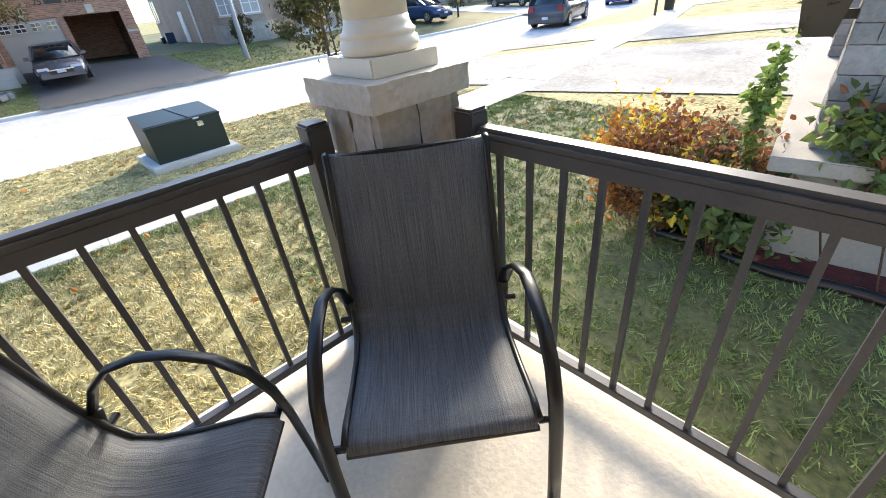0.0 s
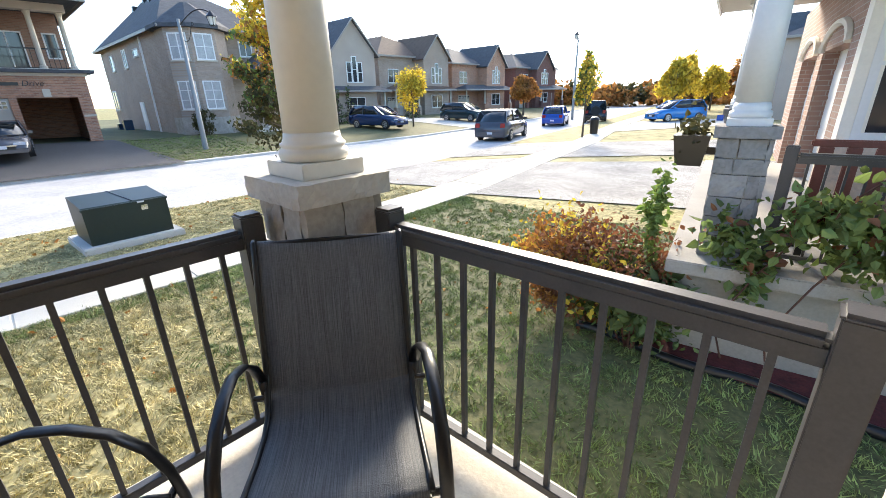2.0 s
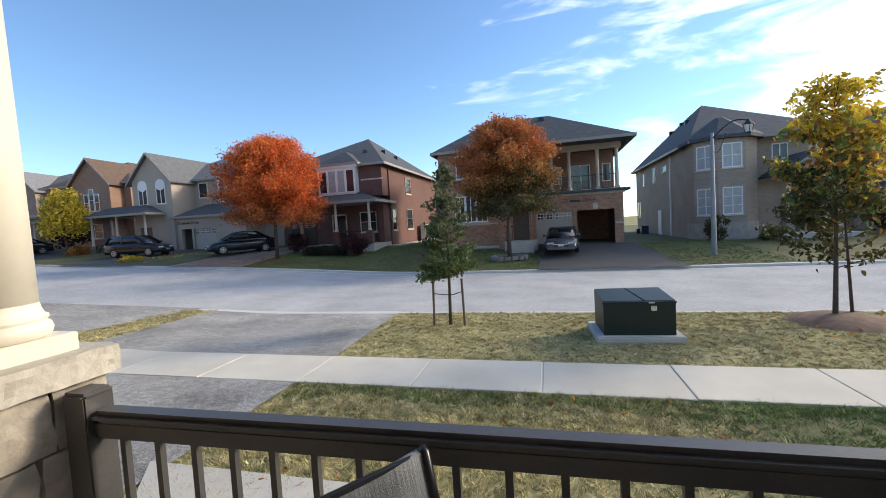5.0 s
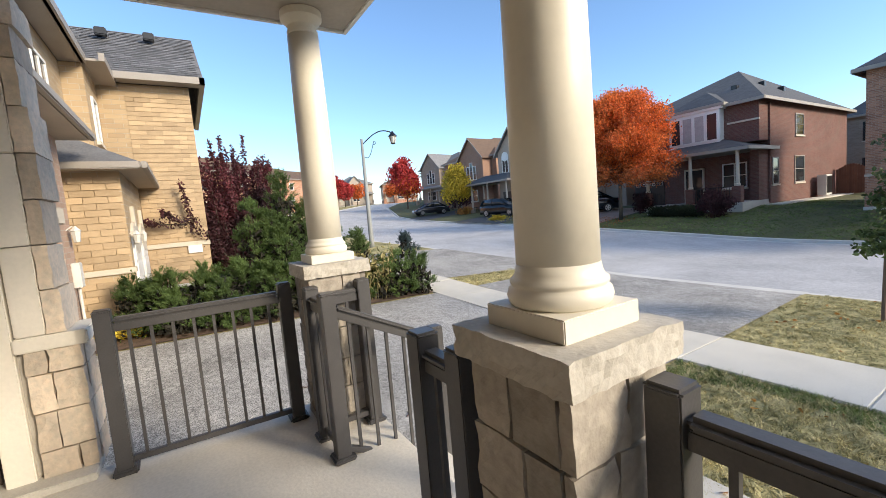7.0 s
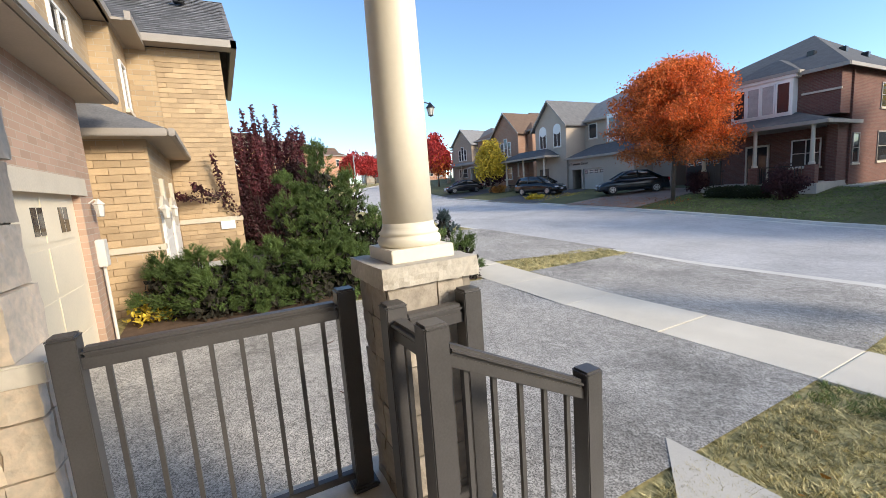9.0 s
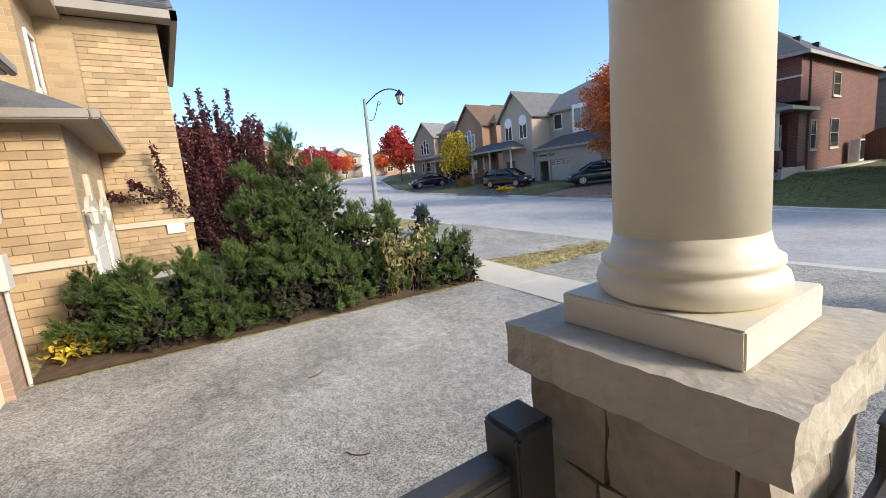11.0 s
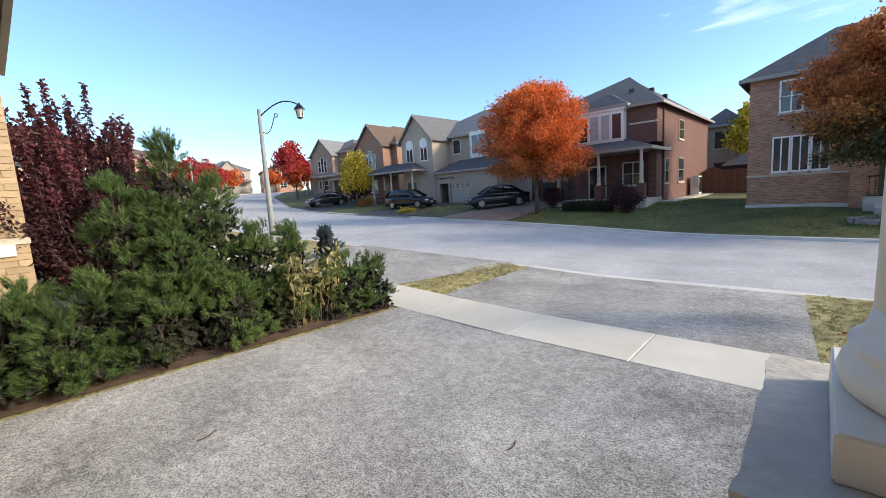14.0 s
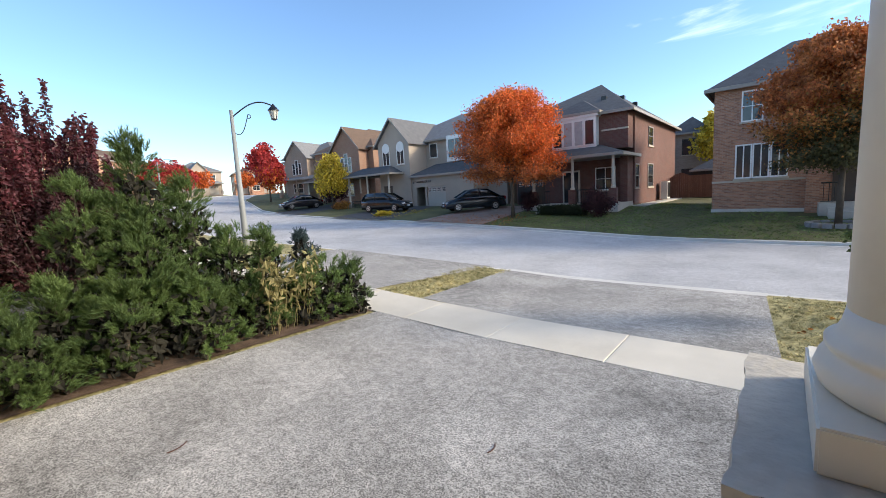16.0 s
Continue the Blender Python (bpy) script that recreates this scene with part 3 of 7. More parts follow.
def grass_field(name, x0, x1, y0f, y1f, n, hgt, zf, material, skip=None):
    # tufts of blades that lean one way
    x = rng.uniform(x0, x1, n // 12)
    k = rng.random(n // 12)
    pts = []
    for a, b in zip(x, k):
        y = y0f(a) + (y1f(a) - y0f(a)) * b
        if skip and skip(a, y):
            continue
        pts.append((a, y, zf(a, y)))
    way = np.repeat(rng.normal(size=(len(pts), 2)), 12, 0)
    p = np.repeat(np.array(pts), 12, 0)
    m = len(p)
    p[:, :2] += rng.normal(size=(m, 2)) * 0.03
    ang = rng.uniform(0, 2 * math.pi, m)
    h = hgt * rng.uniform(0.4, 1.2, m)
    w = 0.006 * rng.uniform(0.7, 1.4, m)
    s = np.stack([np.cos(ang) * w, np.sin(ang) * w, np.zeros(m)], 1)
    lean = np.stack([(0.75 * way[:, 0] + 0.45 * rng.normal(size=m)) * h, (0.75 * way[:, 1] + 0.45 * rng.normal(size=m)) * h, h], 1)
    v = np.stack([p - s, p + s, p + lean], 1).reshape(-1, 3)
    ob = raw(name, v.tolist(), [(3 * i, 3 * i + 1, 3 * i + 2) for i in range(m)], material)
    return tagged(ob, "short dry autumn grass blades on the lawn", "grass", "", "stuff")


def lawn_skip(x, y):
    return x > 2.97 and y < 0.2


def blend(x, y):
    """Where green grass gives way to dry, in an uneven margin."""
    return (0.75 - x + 0.35 * math.sin(1.9 * y) + rng.normal() * 0.4) > 0


grass_field("grass", -4.7, 2.4, lambda x: 0.42, wn, 115000, 0.046, lambda x, y: ground(x) - 0.012, blade_mat, lambda x, y: not blend(x, y))
grass_field("green_grass", -0.6, 6.9, lambda x: 0.42 if x < 0.42 else -2.6, wn, 120000, 0.05, lambda x, y: ground(x) - 0.012, green_blade, lambda x, y: lawn_skip(x, y) or blend(x, y))
grass_field("boulevard_grass", -4.9, 6.8, wf, lambda x: nk(x) - 0.16, 70000, 0.036, lambda x, y: ground(x) - 0.01 - 0.08 * (y - wf(x)) / 4.1, blade_mat)
# greener turf, its tone also darkened to paint the shade between the porches
patch("lawn_side", ((0.75, -2.6), (6.9, -2.6), (6.9, wn(6.9)), (0.9, wn(0.9))), lambda x, y: ground(x) - 0.005, green_grass, "green lawn between the two porches, darkened as in shade", "lawn")
grass_field("edge_grass", -4.7, 6.9, lambda x: wn(x) - 0.42 - 0.15 * math.sin(2.3 * x), lambda x: wn(x) - 0.01, 16000, 0.055, lambda x, y: ground(x) - 0.012, green_blade)
for xa_, xb_, yb_ in ((-12.6, -4.6, 33.0), (-18.9, -12.6, 25.6), (-4.6, -1.3, 25.0), (4.6, 9.5, 27.5)):
    grass_field("far_grass", xa_, xb_, lambda x: fk(x) + 0.25, lambda x, yb_=yb_: yb_, int(750 * (xb_ - xa_) * (yb_ - 21)), 0.07, lambda x, y: far_ground(x, y) - 0.01, green_blade)
grass_field("island_grass", -12.2, -10.95, wf, lambda x: nk(x) - 0.2, 9000, 0.06, lambda x, y: ground(x) - 0.01 - 0.08 * (y - wf(x)) / 4.1, blade_mat)


def fallen(name, x0, x1, y0, y1, n, zf, m):
    p = np.stack([rng.uniform(x0, x1, n), rng.uniform(y0, y1, n), np.zeros(n)], 1)
    p[:, 2] = [zf(a, b) + 0.015 for a, b in p[:, :2]]
    tagged(leaves(name, p, 0.05, m, nrm=rng.normal(size=(n, 3)) * np.array([1, 1, 0.15])), "scattered fallen brown leaves", "leaves", "", "stuff")


fallen("fallen_leaves", -4.7, 7, 0.6, 4.8, 160, lambda x, y: ground(x), gold_leaf)
fallen("fallen_leaves", -4.7, 8, 6.1, 10, 260, lambda x, y: ground(x) - 0.04, gold_leaf)
fallen("fallen_leaves", -24, -17.5, 20.4, 24, 900, lambda x, y: far_ground(x, y) + 0.03, rust_leaf)
fallen("fallen_leaves", -30.5, -27.5, 21.5, 26, 500, lambda x, y: far_ground(x, y) + 0.06, yellow_leaf)

# ---- porch ----
SOFFIT = 2.80
A, B, C = (0.135, 0.135, 1.128, 0.135, 0.205), (-2.466, 0.150, 1.097, 0.135, 0.205), (-4.645, 0.180, 1.122, 0.148, 0.225)


def rough_block(bm, x0, x1, y0, y1, z0, z1, seed, amp=0.008, cut=0.05):
    """A split-faced stone: a box cut into small faces whose sides are knocked about."""
    g = random.Random(seed)
    nx, ny, nz = (max(1, round((b - a) / cut)) for a, b in ((x0, x1), (y0, y1), (z0, z1)))
    verts = {}

    def v(i, j, k):
        if (i, j, k) not in verts:
            p = Vector((x0 + (x1 - x0) * i / nx, y0 + (y1 - y0) * j / ny, z0 + (z1 - z0) * k / nz))
            if not (k == nz and 0 < i < nx and 0 < j < ny):
                n = noise.noise_vector(p * 22 + Vector((seed, 0, 0))) * amp + Vector((g.uniform(-1, 1), g.uniform(-1, 1), g.uniform(-1, 1))) * amp * 0.5
                if i not in (0, nx):
                    n.x *= 0.3
                if j not in (0, ny):
                    n.y *= 0.3
                n.z *= 0.35
                p += n
            verts[i, j, k] = bm.verts.new(p)
        return verts[i, j, k]

    for i in range(nx):
        for j in range(ny):
            for k in (0, nz):
                bm.faces.new((v(i, j, k), v(i + 1, j, k), v(i + 1, j + 1, k), v(i, j + 1, k)))
    for i in range(nx):
        for k in range(nz):
            for j in (0, ny):
                bm.faces.new((v(i, j, k), v(i + 1, j, k), v(i + 1, j, k + 1), v(i, j, k + 1)))
    for j in range(ny):
        for k in range(nz):
            for i in (0, nx):
                bm.faces.new((v(i, j, k), v(i, j + 1, k), v(i, j + 1, k + 1), v(i, j, k + 1)))
    return bm


def stone_faces(th, w, z0, z1, seed, mat_=None, course=(0.14, 0.24)):
    """Courses of split stones round a square core."""
    g = random.Random(seed)
    z = z1
    row = 0
    while z > z0 + 0.02:
        h = min(g.uniform(*course), z - z0)
        a, b = z - h + 0.004, z - 0.004
        k = g.uniform(-0.4, 0.4) * w
        t = 0.035
        for side in range(4):
            m = Matrix.Rotation(side * math.pi / 2, 4, "Z")
            cuts = [-w, k if (row + side) % 2 else -k, w - t]
            for p, q in zip(cuts, cuts[1:]):
                if q - p < 0.03:
                    continue
                bm = bmesh.new()
                rough_block(bm, p + 0.004, q - 0.004, -w, -w + t, a, b, g.random() * 90, 0.007)
                bmesh.ops.transform(bm, matrix=m, verts=bm.verts)
                part("stone", bm, mat_ or stone, th)
        z -= h
        row += 1


def pier(at, seed, cm=None, zb=-0.9):
    x, y, top, p, c = at
    w = c - 0.03
    th = thing("porch_column", "cream round column on a split-stone pier with a rough cap", "column", pose(x, y, 0), "porch columns")
    part("stone_core", boxes((-w + 0.03, w - 0.03, -w + 0.03, w - 0.03, zb, top - 0.09)), mortar, th)
    stone_faces(th, w, -0.35, top - 0.085, seed)
    bm = bmesh.new()
    rough_block(bm, -c, c, -c, c, top - 0.085, top, seed, 0.007, 0.022)
    part("stone_cap", bm, cap_stone, th)
    cm = cm or cream
    part("plinth", boxes((-p, p, -p, p, top, top + 0.057), bevel=0.003), cm, th)
    z, k = top + 0.057, p / 0.135
    prof = [(0.122, 0), (0.129, 0.006), (0.134, 0.024), (0.130, 0.040), (0.121, 0.047), (0.121, 0.052), (0.125, 0.056), (0.125, 0.064), (0.116, 0.07), (0.110, 0.084), (0.106, 0.105)]
    part("column_base", lathe(bmesh.new(), [(r * k, z + d) for r, d in prof], 56), cm, th, smooth=True)
    part("shaft", lathe(bmesh.new(), [(0.106 * k, z + 0.105), (0.104 * k, 1.7), (0.099 * k, 2.2), (0.092 * k, SOFFIT - 0.15)], 56), cm, th, smooth=True)
    S = SOFFIT
    part("capital", lathe(bmesh.new(), [(0.092, S - 0.15), (0.101, S - 0.145), (0.101, S - 0.125), (0.093, S - 0.12), (0.093, S - 0.09), (0.12, S - 0.06), (0.135, S - 0.045), (0.135, S)], 36), cm, th)
    return th


for i, at in enumerate((A, B, C)):
    pier(at, 11 + i)


def post(parent, x, y, z0, z1, w=0.042):
    p = part("post", boxes((x - w, x + w, y - w, y + w, z0, z1 - 0.012), bevel=0.004), rail_mat, parent)
    part("post_cap", boxes((x - w - 0.003, x + w + 0.003, y - w - 0.003, y + w + 0.003, z1 - 0.022, z1), bevel=0.009), rail_mat, p)
    part("base_plate", boxes((x - w - 0.022, x + w + 0.022, y - w - 0.022, y + w + 0.022, z0, z0 + 0.03), bevel=0.009), rail_mat, p)


def railing(p, q, n, label, ends=(1, 1), zp=0.0, zq=0.0, h=1.0, material=None):
    """A rail run from p to q on the plan, with n balusters; zp and zq are the floor heights at its ends."""
    rm = material or rail_mat
    p, q = Vector((p[0], p[1], 0)), Vector((q[0], q[1], 0))
    d = q - p
    ln = d.length
    th = thing("railing", label, "railing", None, "porch railings")
    for e, v, z in ((ends[0], p, zp), (ends[1], q, zq)):
        if e:
            post(th, v.x, v.y, z, z + h)
    sh = Matrix.Identity(4)
    sh[2][0] = (zq - zp) / ln
    m = Matrix.Translation((p.x, p.y, zp)) @ Matrix.Rotation(math.atan2(d.y, d.x), 4, "Z") @ sh
    t = h - 0.055
    e = 0.04
    for nm, hw, z0, z1, bv in (("top_rail", 0.035, t - 0.036, t, 0.014), ("under_rail", 0.022, t - 0.082, t - 0.035, 0.003), ("bottom_rail", 0.019, 0.055, 0.09, 0.003)):
        bm = bmesh.new()
        box(bm, e, ln - e, -hw, hw, z0, z1, None, bv)
        bmesh.ops.transform(bm, matrix=m, verts=bm.verts)
        part(nm, bm, rm, th)
    for i in range(n):
        x = ln * (i + 1) / (n + 1)
        bm = bmesh.new()
        box(bm, x - 0.009, x + 0.009, -0.009, 0.009, 0.088, t - 0.08, m)
        part("baluster", bm, rm, th)
    return th


railing((-0.125, 0.245), (-2.215, 0.215), 16, "dark grey metal railing along the porch front")
railing((0.275, -0.133), (0.305, -1.50), 10, "dark grey metal railing at the porch side above the lawn")
railing((-4.775, -0.115), (-4.80, -1.12), 8, "dark grey metal railing above the driveway")
railing((-4.37, -0.03), (-4.06, -0.02), 2, "short dark metal railing beside the stone pier")
railing((-4.06, -0.02), (-4.05, 0.66), 5, "sloping grey metal stair railing", (0, 1), 0.0, -0.34)
railing((-4.37, -0.03), (-4.37, 0.31), 2, "short dark metal railing at the stair head", (0, 1))
railing((-2.735, 0.01), (-2.985, 0.01), 2, "short dark metal railing between stone pier and stairs")
railing((-2.985, 0.01), (-2.985, 0.66), 5, "sloping dark metal stair railing", (0, 1), 0.0, -0.34)

tagged(part("porch_floor", boxes((-4.97, 0.40, -3.0, 0.38, -0.9, 0.0), bevel=0.012), porch_mat), "pale brushed concrete porch floor", "floor", "", "structure")
steps = thing("porch_steps", "pale concrete steps from porch to driveway", "stairs", None, "", "structure")
for i in range(4):
    y0 = 0.36 + 0.29 * i
    part("step", boxes((-4.02 if i else -4.02, -2.95, y0, y0 + 0.29, -0.9, -0.178 * (i + 1)), bevel=0.01), porch_mat, steps)
patch("front_walk", ((-4.1, 1.5), (-2.6, 1.5), (-2.6, 2.6), (-5.0, 2.6)), lambda x, y: ground(x) + 0.02, concrete, "pale concrete walk at the porch steps", "path")
ceil = tagged(part("ceiling", boxes((-4.80, 0.45, -3.0, 0.53, SOFFIT + 0.005, SOFFIT + 0.16)), soffit_mat), "plain brown-grey porch soffit", "ceiling", "", "structure")
tagged(part("fascia", boxes((-4.83, 0.48, 0.532, 0.56, SOFFIT - 0.01, SOFFIT + 0.2), (-4.83, -4.803, -3.0, 0.53, SOFFIT - 0.01, SOFFIT + 0.2), (0.452, 0.48, -3.0, 0.53, SOFFIT - 0.01, SOFFIT + 0.2)), white_paint), "porch roof fascia and gutter", "trim", "", "structure")

# ---- our house ----
stucco = mat("cream_block", (0.82, 0.77, 0.67), 0.75, 0.06, 3, 40, 0.15, rnd=0.05)
door_brown = mat("door_brown", (0.085, 0.06, 0.045), 0.45, 0.15, 4, 60, 0.08)
# veneer stone with sunlight put into its pale, warm tone
lit_stone = mat("sunlit_veneer", (0.68, 0.61, 0.50), 0.9, 0.3, 3.5, 28, 0.8, rnd=0.22, tint=(0.60, 0.49, 0.38))
wall_e = thing("wall_entry", "stone and cream block wall with the front door", "wall", None, "", "structure")
part("wall_core", boxes((-5.3, -4.99, -3.0, -2.62, 0.0, SOFFIT), (-5.3, -4.99, -1.68, -1.36, 0.0, SOFFIT), (-5.3, -4.99, -2.62, -1.68, 2.12, SOFFIT)), mortar, wall_e)
g_ = random.Random(5)
z_ = 0.0
while z_ < 0.78:
    h_ = min(g_.uniform(0.13, 0.24), 0.80 - z_)
    k_ = g_.uniform(0.10, 0.2)
    for y0_, y1_ in ((-1.52, -1.52 + k_), (-1.52 + k_, -1.26)):
        bm_ = bmesh.new()
        rough_block(bm_, -5.03, -4.95, y0_ + 0.004, y1_ - 0.004, z_ + 0.004, z_ + h_ - 0.004, g_.random() * 99, 0.008)
        part("stone", bm_, lit_stone, wall_e)
    bm_ = bmesh.new()
    rough_block(bm_, -5.32, -5.035, -1.37, -1.26, z_ + 0.004, z_ + h_ - 0.004, g_.random() * 99, 0.008)
    part("stone", bm_, lit_stone, wall_e)
    z_ += h_
part("stone_band", boxes((-5.33, -4.93, -1.55, -1.22, 0.80, 0.885), bevel=0.008), stucco, wall_e)
z_ = 0.885
i_ = 0
while z_ < SOFFIT - 0.05:
    h_ = min(0.52, SOFFIT - z_)
    part("block", boxes((-5.0, -4.955, -1.54, -1.405, z_ + 0.003, z_ + h_ - 0.003), bevel=0.006), stucco, wall_e)
    hh_ = h_ / 2
    for j_ in range(2):
        bm_ = bmesh.new()
        rough_block(bm_, -5.32, -4.955, -1.40, -1.315 - 0.02 * ((i_ + j_) % 2), z_ + hh_ * j_ + 0.004, z_ + hh_ * (j_ + 1) - 0.004, i_ * 3 + j_, 0.006)
        part("quoin", bm_, lit_stone, wall_e)
    z_ += h_
    i_ += 1
door = thing("door_1", "dark brown panelled front door, closed", "door", None, "", "structure")
part("door_leaf", boxes((-5.10, -5.05, -2.58, -1.72, 0.03, 2.1)), door_brown, door)
for za, zb in ((0.2, 0.85), (1.0, 1.9)):
    for ya, yb in ((-2.48, -2.2), (-2.1, -1.82)):
        part("door_panel", boxes((-5.05, -5.038, ya, yb, za, zb), bevel=0.005), door_brown, door)
part("door_frame", boxes((-5.06, -4.95, -1.68, -1.55, 0.0, 2.2), (-5.06, -4.95, -2.75, -2.62, 0.0, 2.2), (-5.06, -4.95, -2.62, -1.68, 2.12, 2.2), bevel=0.006), stucco, door)
part("threshold", boxes((-5.08, -4.82, -2.7, -1.26, 0.0, 0.045), bevel=0.006), concrete, door)
wall_r = thing("wall_side", "rough pale stone wall end beside the porch railing", "wall", None, "", "structure")
part("wall_core", boxes((0.12, 0.44, -3.0, -1.72, 0.0, SOFFIT)), mortar, wall_r)
z_ = 0.0
while z_ < 0.97:
    h_ = min(g_.uniform(0.14, 0.26), 0.98 - z_)
    for (xa, xb, ya, yb) in ((0.10, 0.46, -1.73, -1.64), (0.095, 0.16, -2.08, -1.735), (0.095, 0.16, -2.48, -2.085)):
        bm_ = bmesh.new()
        rough_block(bm_, xa, xb, ya, yb, z_ + 0.004, z_ + h_ - 0.004, g_.random() * 99, 0.012)
        part("stone", bm_, lit_stone, wall_r)
    z_ += h_
part("stone_band", boxes((0.07, 0.48, -2.52, -1.61, 0.98, 1.06), bevel=0.008), stucco, wall_r)
tagged(part("wall_back", boxes((-4.985, 0.095, -3.2, -3.0, -0.9, SOFFIT)), tan_brick), "plain brick wall at the back of the porch", "wall", "", "structure")

garage = thing("garage", "brick garage front with pale sectional door", "garage", None, "", "structure")
GY = -2.45
part("wall", pierced([(-11.2, -6.2, -0.95, 1.75)], -11.95, -5.3, -0.95, 3.3, GY - 0.25, GY), pink_brick, garage)
part("side_wall", boxes((-11.95, -11.7, -8, GY - 0.25, -0.95, 3.3)), pink_brick, garage)
part("lintel", boxes((-11.5, -6.1, GY, GY + 0.03, 1.72, 1.98)), trim_mat, garage)
# pale door paint with warm sunlight put into its colour
sunlit_door = mat("sunlit_door", (0.82, 0.73, 0.56), 0.45, 0.05, 2, 30, 0.04)
gd = part("garage_door", boxes((-11.2, -6.2, GY - 0.14, GY - 0.1, -0.9, 1.75)), sunlit_door, garage)
for i in range(4):
    for j in range(4):
        part("door_panel", boxes((-10.95 + i * 1.2, -9.85 + i * 1.2, GY - 0.1, GY - 0.09, -0.85 + j * 0.65, -0.27 + j * 0.65), bevel=0.004), sunlit_door, gd)
for i in range(5):
    for k in range(2):
        part("pane", boxes((-10.8 + i * 0.95 + k * 0.2, -10.63 + i * 0.95 + k * 0.2, GY - 0.09, GY - 0.085, 1.2, 1.55)), glass, gd)
part("garage_soffit", boxes((-12.2, -5.35, GY - 6, GY + 0.45, 3.3, 3.37)), soffit_mat, garage)
part("gutter", boxes((-12.25, -5.35, GY + 0.45, GY + 0.55, 3.3, 3.44), bevel=0.02), eave_mat, garage)
bm_ = bmesh.new()
v_ = [bm_.verts.new(c) for c in ((-12.25, GY + 0.5, 3.44), (-5.35, GY + 0.5, 3.44), (-5.35, GY - 6, 6.2), (-12.25, GY - 6, 6.2))]
bm_.faces.new(v_)
part("garage_roof", bm_, grey_shingle, garage)
meter = thing("electric_meter", "grey electric meter with conduit on the garage wall", "meter")
part("meter_box", boxes((-11.75, -11.5, GY, GY + 0.12, 0.55, 1.0), bevel=0.01), kerb_mat, meter)
part("conduit", tube(bmesh.new(), (-11.62, GY + 0.05, -0.9), (-11.62, GY + 0.05, 0.55), 0.025, n=8), kerb_mat, meter)


def wall_lantern(x, y, z, face=(0, 1)):
    th = thing("wall_lantern", "grey metal carriage lantern on a brick wall", "lamp", pose(x, y, z, 0, 0, math.degrees(math.atan2(face[1], face[0])) - 90), "wall lanterns")
    part("bracket", sweep(bmesh.new(), [(0, 0, 0), (0, 0.08, 0.06), (0, 0.13, 0.03)], 0.012), kerb_mat, th)
    part("lantern", lathe(bmesh.new(), [(0.03, -0.2), (0.05, -0.19), (0.075, 0.0), (0.09, 0.01), (0.03, 0.07), (0.008, 0.1)], 6, pose(0, 0.13, -0.03)), kerb_mat, th)


wall_lantern(-11.6, GY, 1.6)


# ---- chairs ----
def chair(m):
    th = thing("patio_chair", "charcoal woven sling patio chair with black metal arms", "chair", m, "chairs on the porch")
    prof = [(-0.334, 0.375), (-0.325, 0.398), (-0.27, 0.405), (-0.12, 0.378), (0.0, 0.368), (0.07, 0.385), (0.12, 0.44), (0.16, 0.53), (0.22, 0.72), (0.27, 0.86), (0.295, 0.945), (0.305, 0.948)]
    pts = []
    for a, b in zip(prof, prof[1:]):
        pts += [(a[0] + (b[0] - a[0]) * k / 3, a[1] + (b[1] - a[1]) * k / 3) for k in range(3)]
    pts.append(prof[-1])
    bm = bmesh.new()
    rows = []
    for y, z in pts:
        w = 0.245 if z < 0.5 else 0.245 - 0.01 * (z - 0.5)
        row = []
        for s in (0.004, -0.004):
            row += [bm.verts.new((w * (-1 + 2 * k / 6), y + (s if z > 0.45 else 0), z + (-0.012 * (1 - (2 * k / 6 - 1) ** 2)) + (0 if z > 0.45 else s))) for k in range(7)]
        rows.append(row)
    for u, v in zip(rows, rows[1:]):
        for k in range(6):
            bm.faces.new((u[k], u[k + 1], v[k + 1], v[k]))
            bm.faces.new((u[7 + k], v[7 + k], v[8 + k], u[8 + k]))
        for k in (0, 6):
            bm.faces.new((u[k], v[k], v[k + 7], u[k + 7]))
    for r in (rows[0], rows[-1]):
        for k in range(6):
            bm.faces.new((r[k], r[k + 1], r[k + 8], r[k + 7]))
    part("sling", bm, sling, th, "dark grey heathered sling fabric", True)
    for s in (-1, 1):
        part("side_rail", sweep(bmesh.new(), [(s * 0.25, y, z - 0.002) for y, z in prof[1:]], 0.0115), black_metal, th, smooth=True)
        arm = [(0.135, 0.50), (0.10, 0.575), (0.045, 0.622), (-0.03, 0.638), (-0.12, 0.632), (-0.21, 0.598), (-0.28, 0.535), (-0.32, 0.45), (-0.338, 0.35), (-0.352, 0.18), (-0.362, 0.0)]
        part("arm", sweep(bmesh.new(), [(s * (0.262 + 0.03 * min(1, i / 3)), y, z) for i, (y, z) in enumerate(arm)], 0.021, 10, 0.009, (1, 0, 0)), black_metal, th, smooth=True)
        part("back_leg", sweep(bmesh.new(), [(s * 0.262, 0.125, 0.50), (s * 0.268, 0.17, 0.36), (s * 0.275, 0.25, 0.15), (s * 0.28, 0.31, 0.0)], 0.014, 8), black_metal, th, smooth=True)
        for y, z in ((-0.315, 0.38), (0.13, 0.43)):
            part("bolt", tube(bmesh.new(), (s * 0.25, y, z), (s * 0.30, y, z), 0.011, n=8), black_metal, th)
    for y, z in ((-0.328, 0.372), (0.30, 0.943), (0.10, 0.36)):
        part("cross_bar", tube(bmesh.new(), (-0.25, y, z - 0.006), (0.25, y, z - 0.006), 0.009, n=8), black_metal, th)
    return th


ch = chair(pose(-0.183, -0.3625, 0, 0, 0, -36.6))
copy_thing(ch, pose(-1.071, -0.25, 0, 0, 0, 52.3))

# ---- houses ----


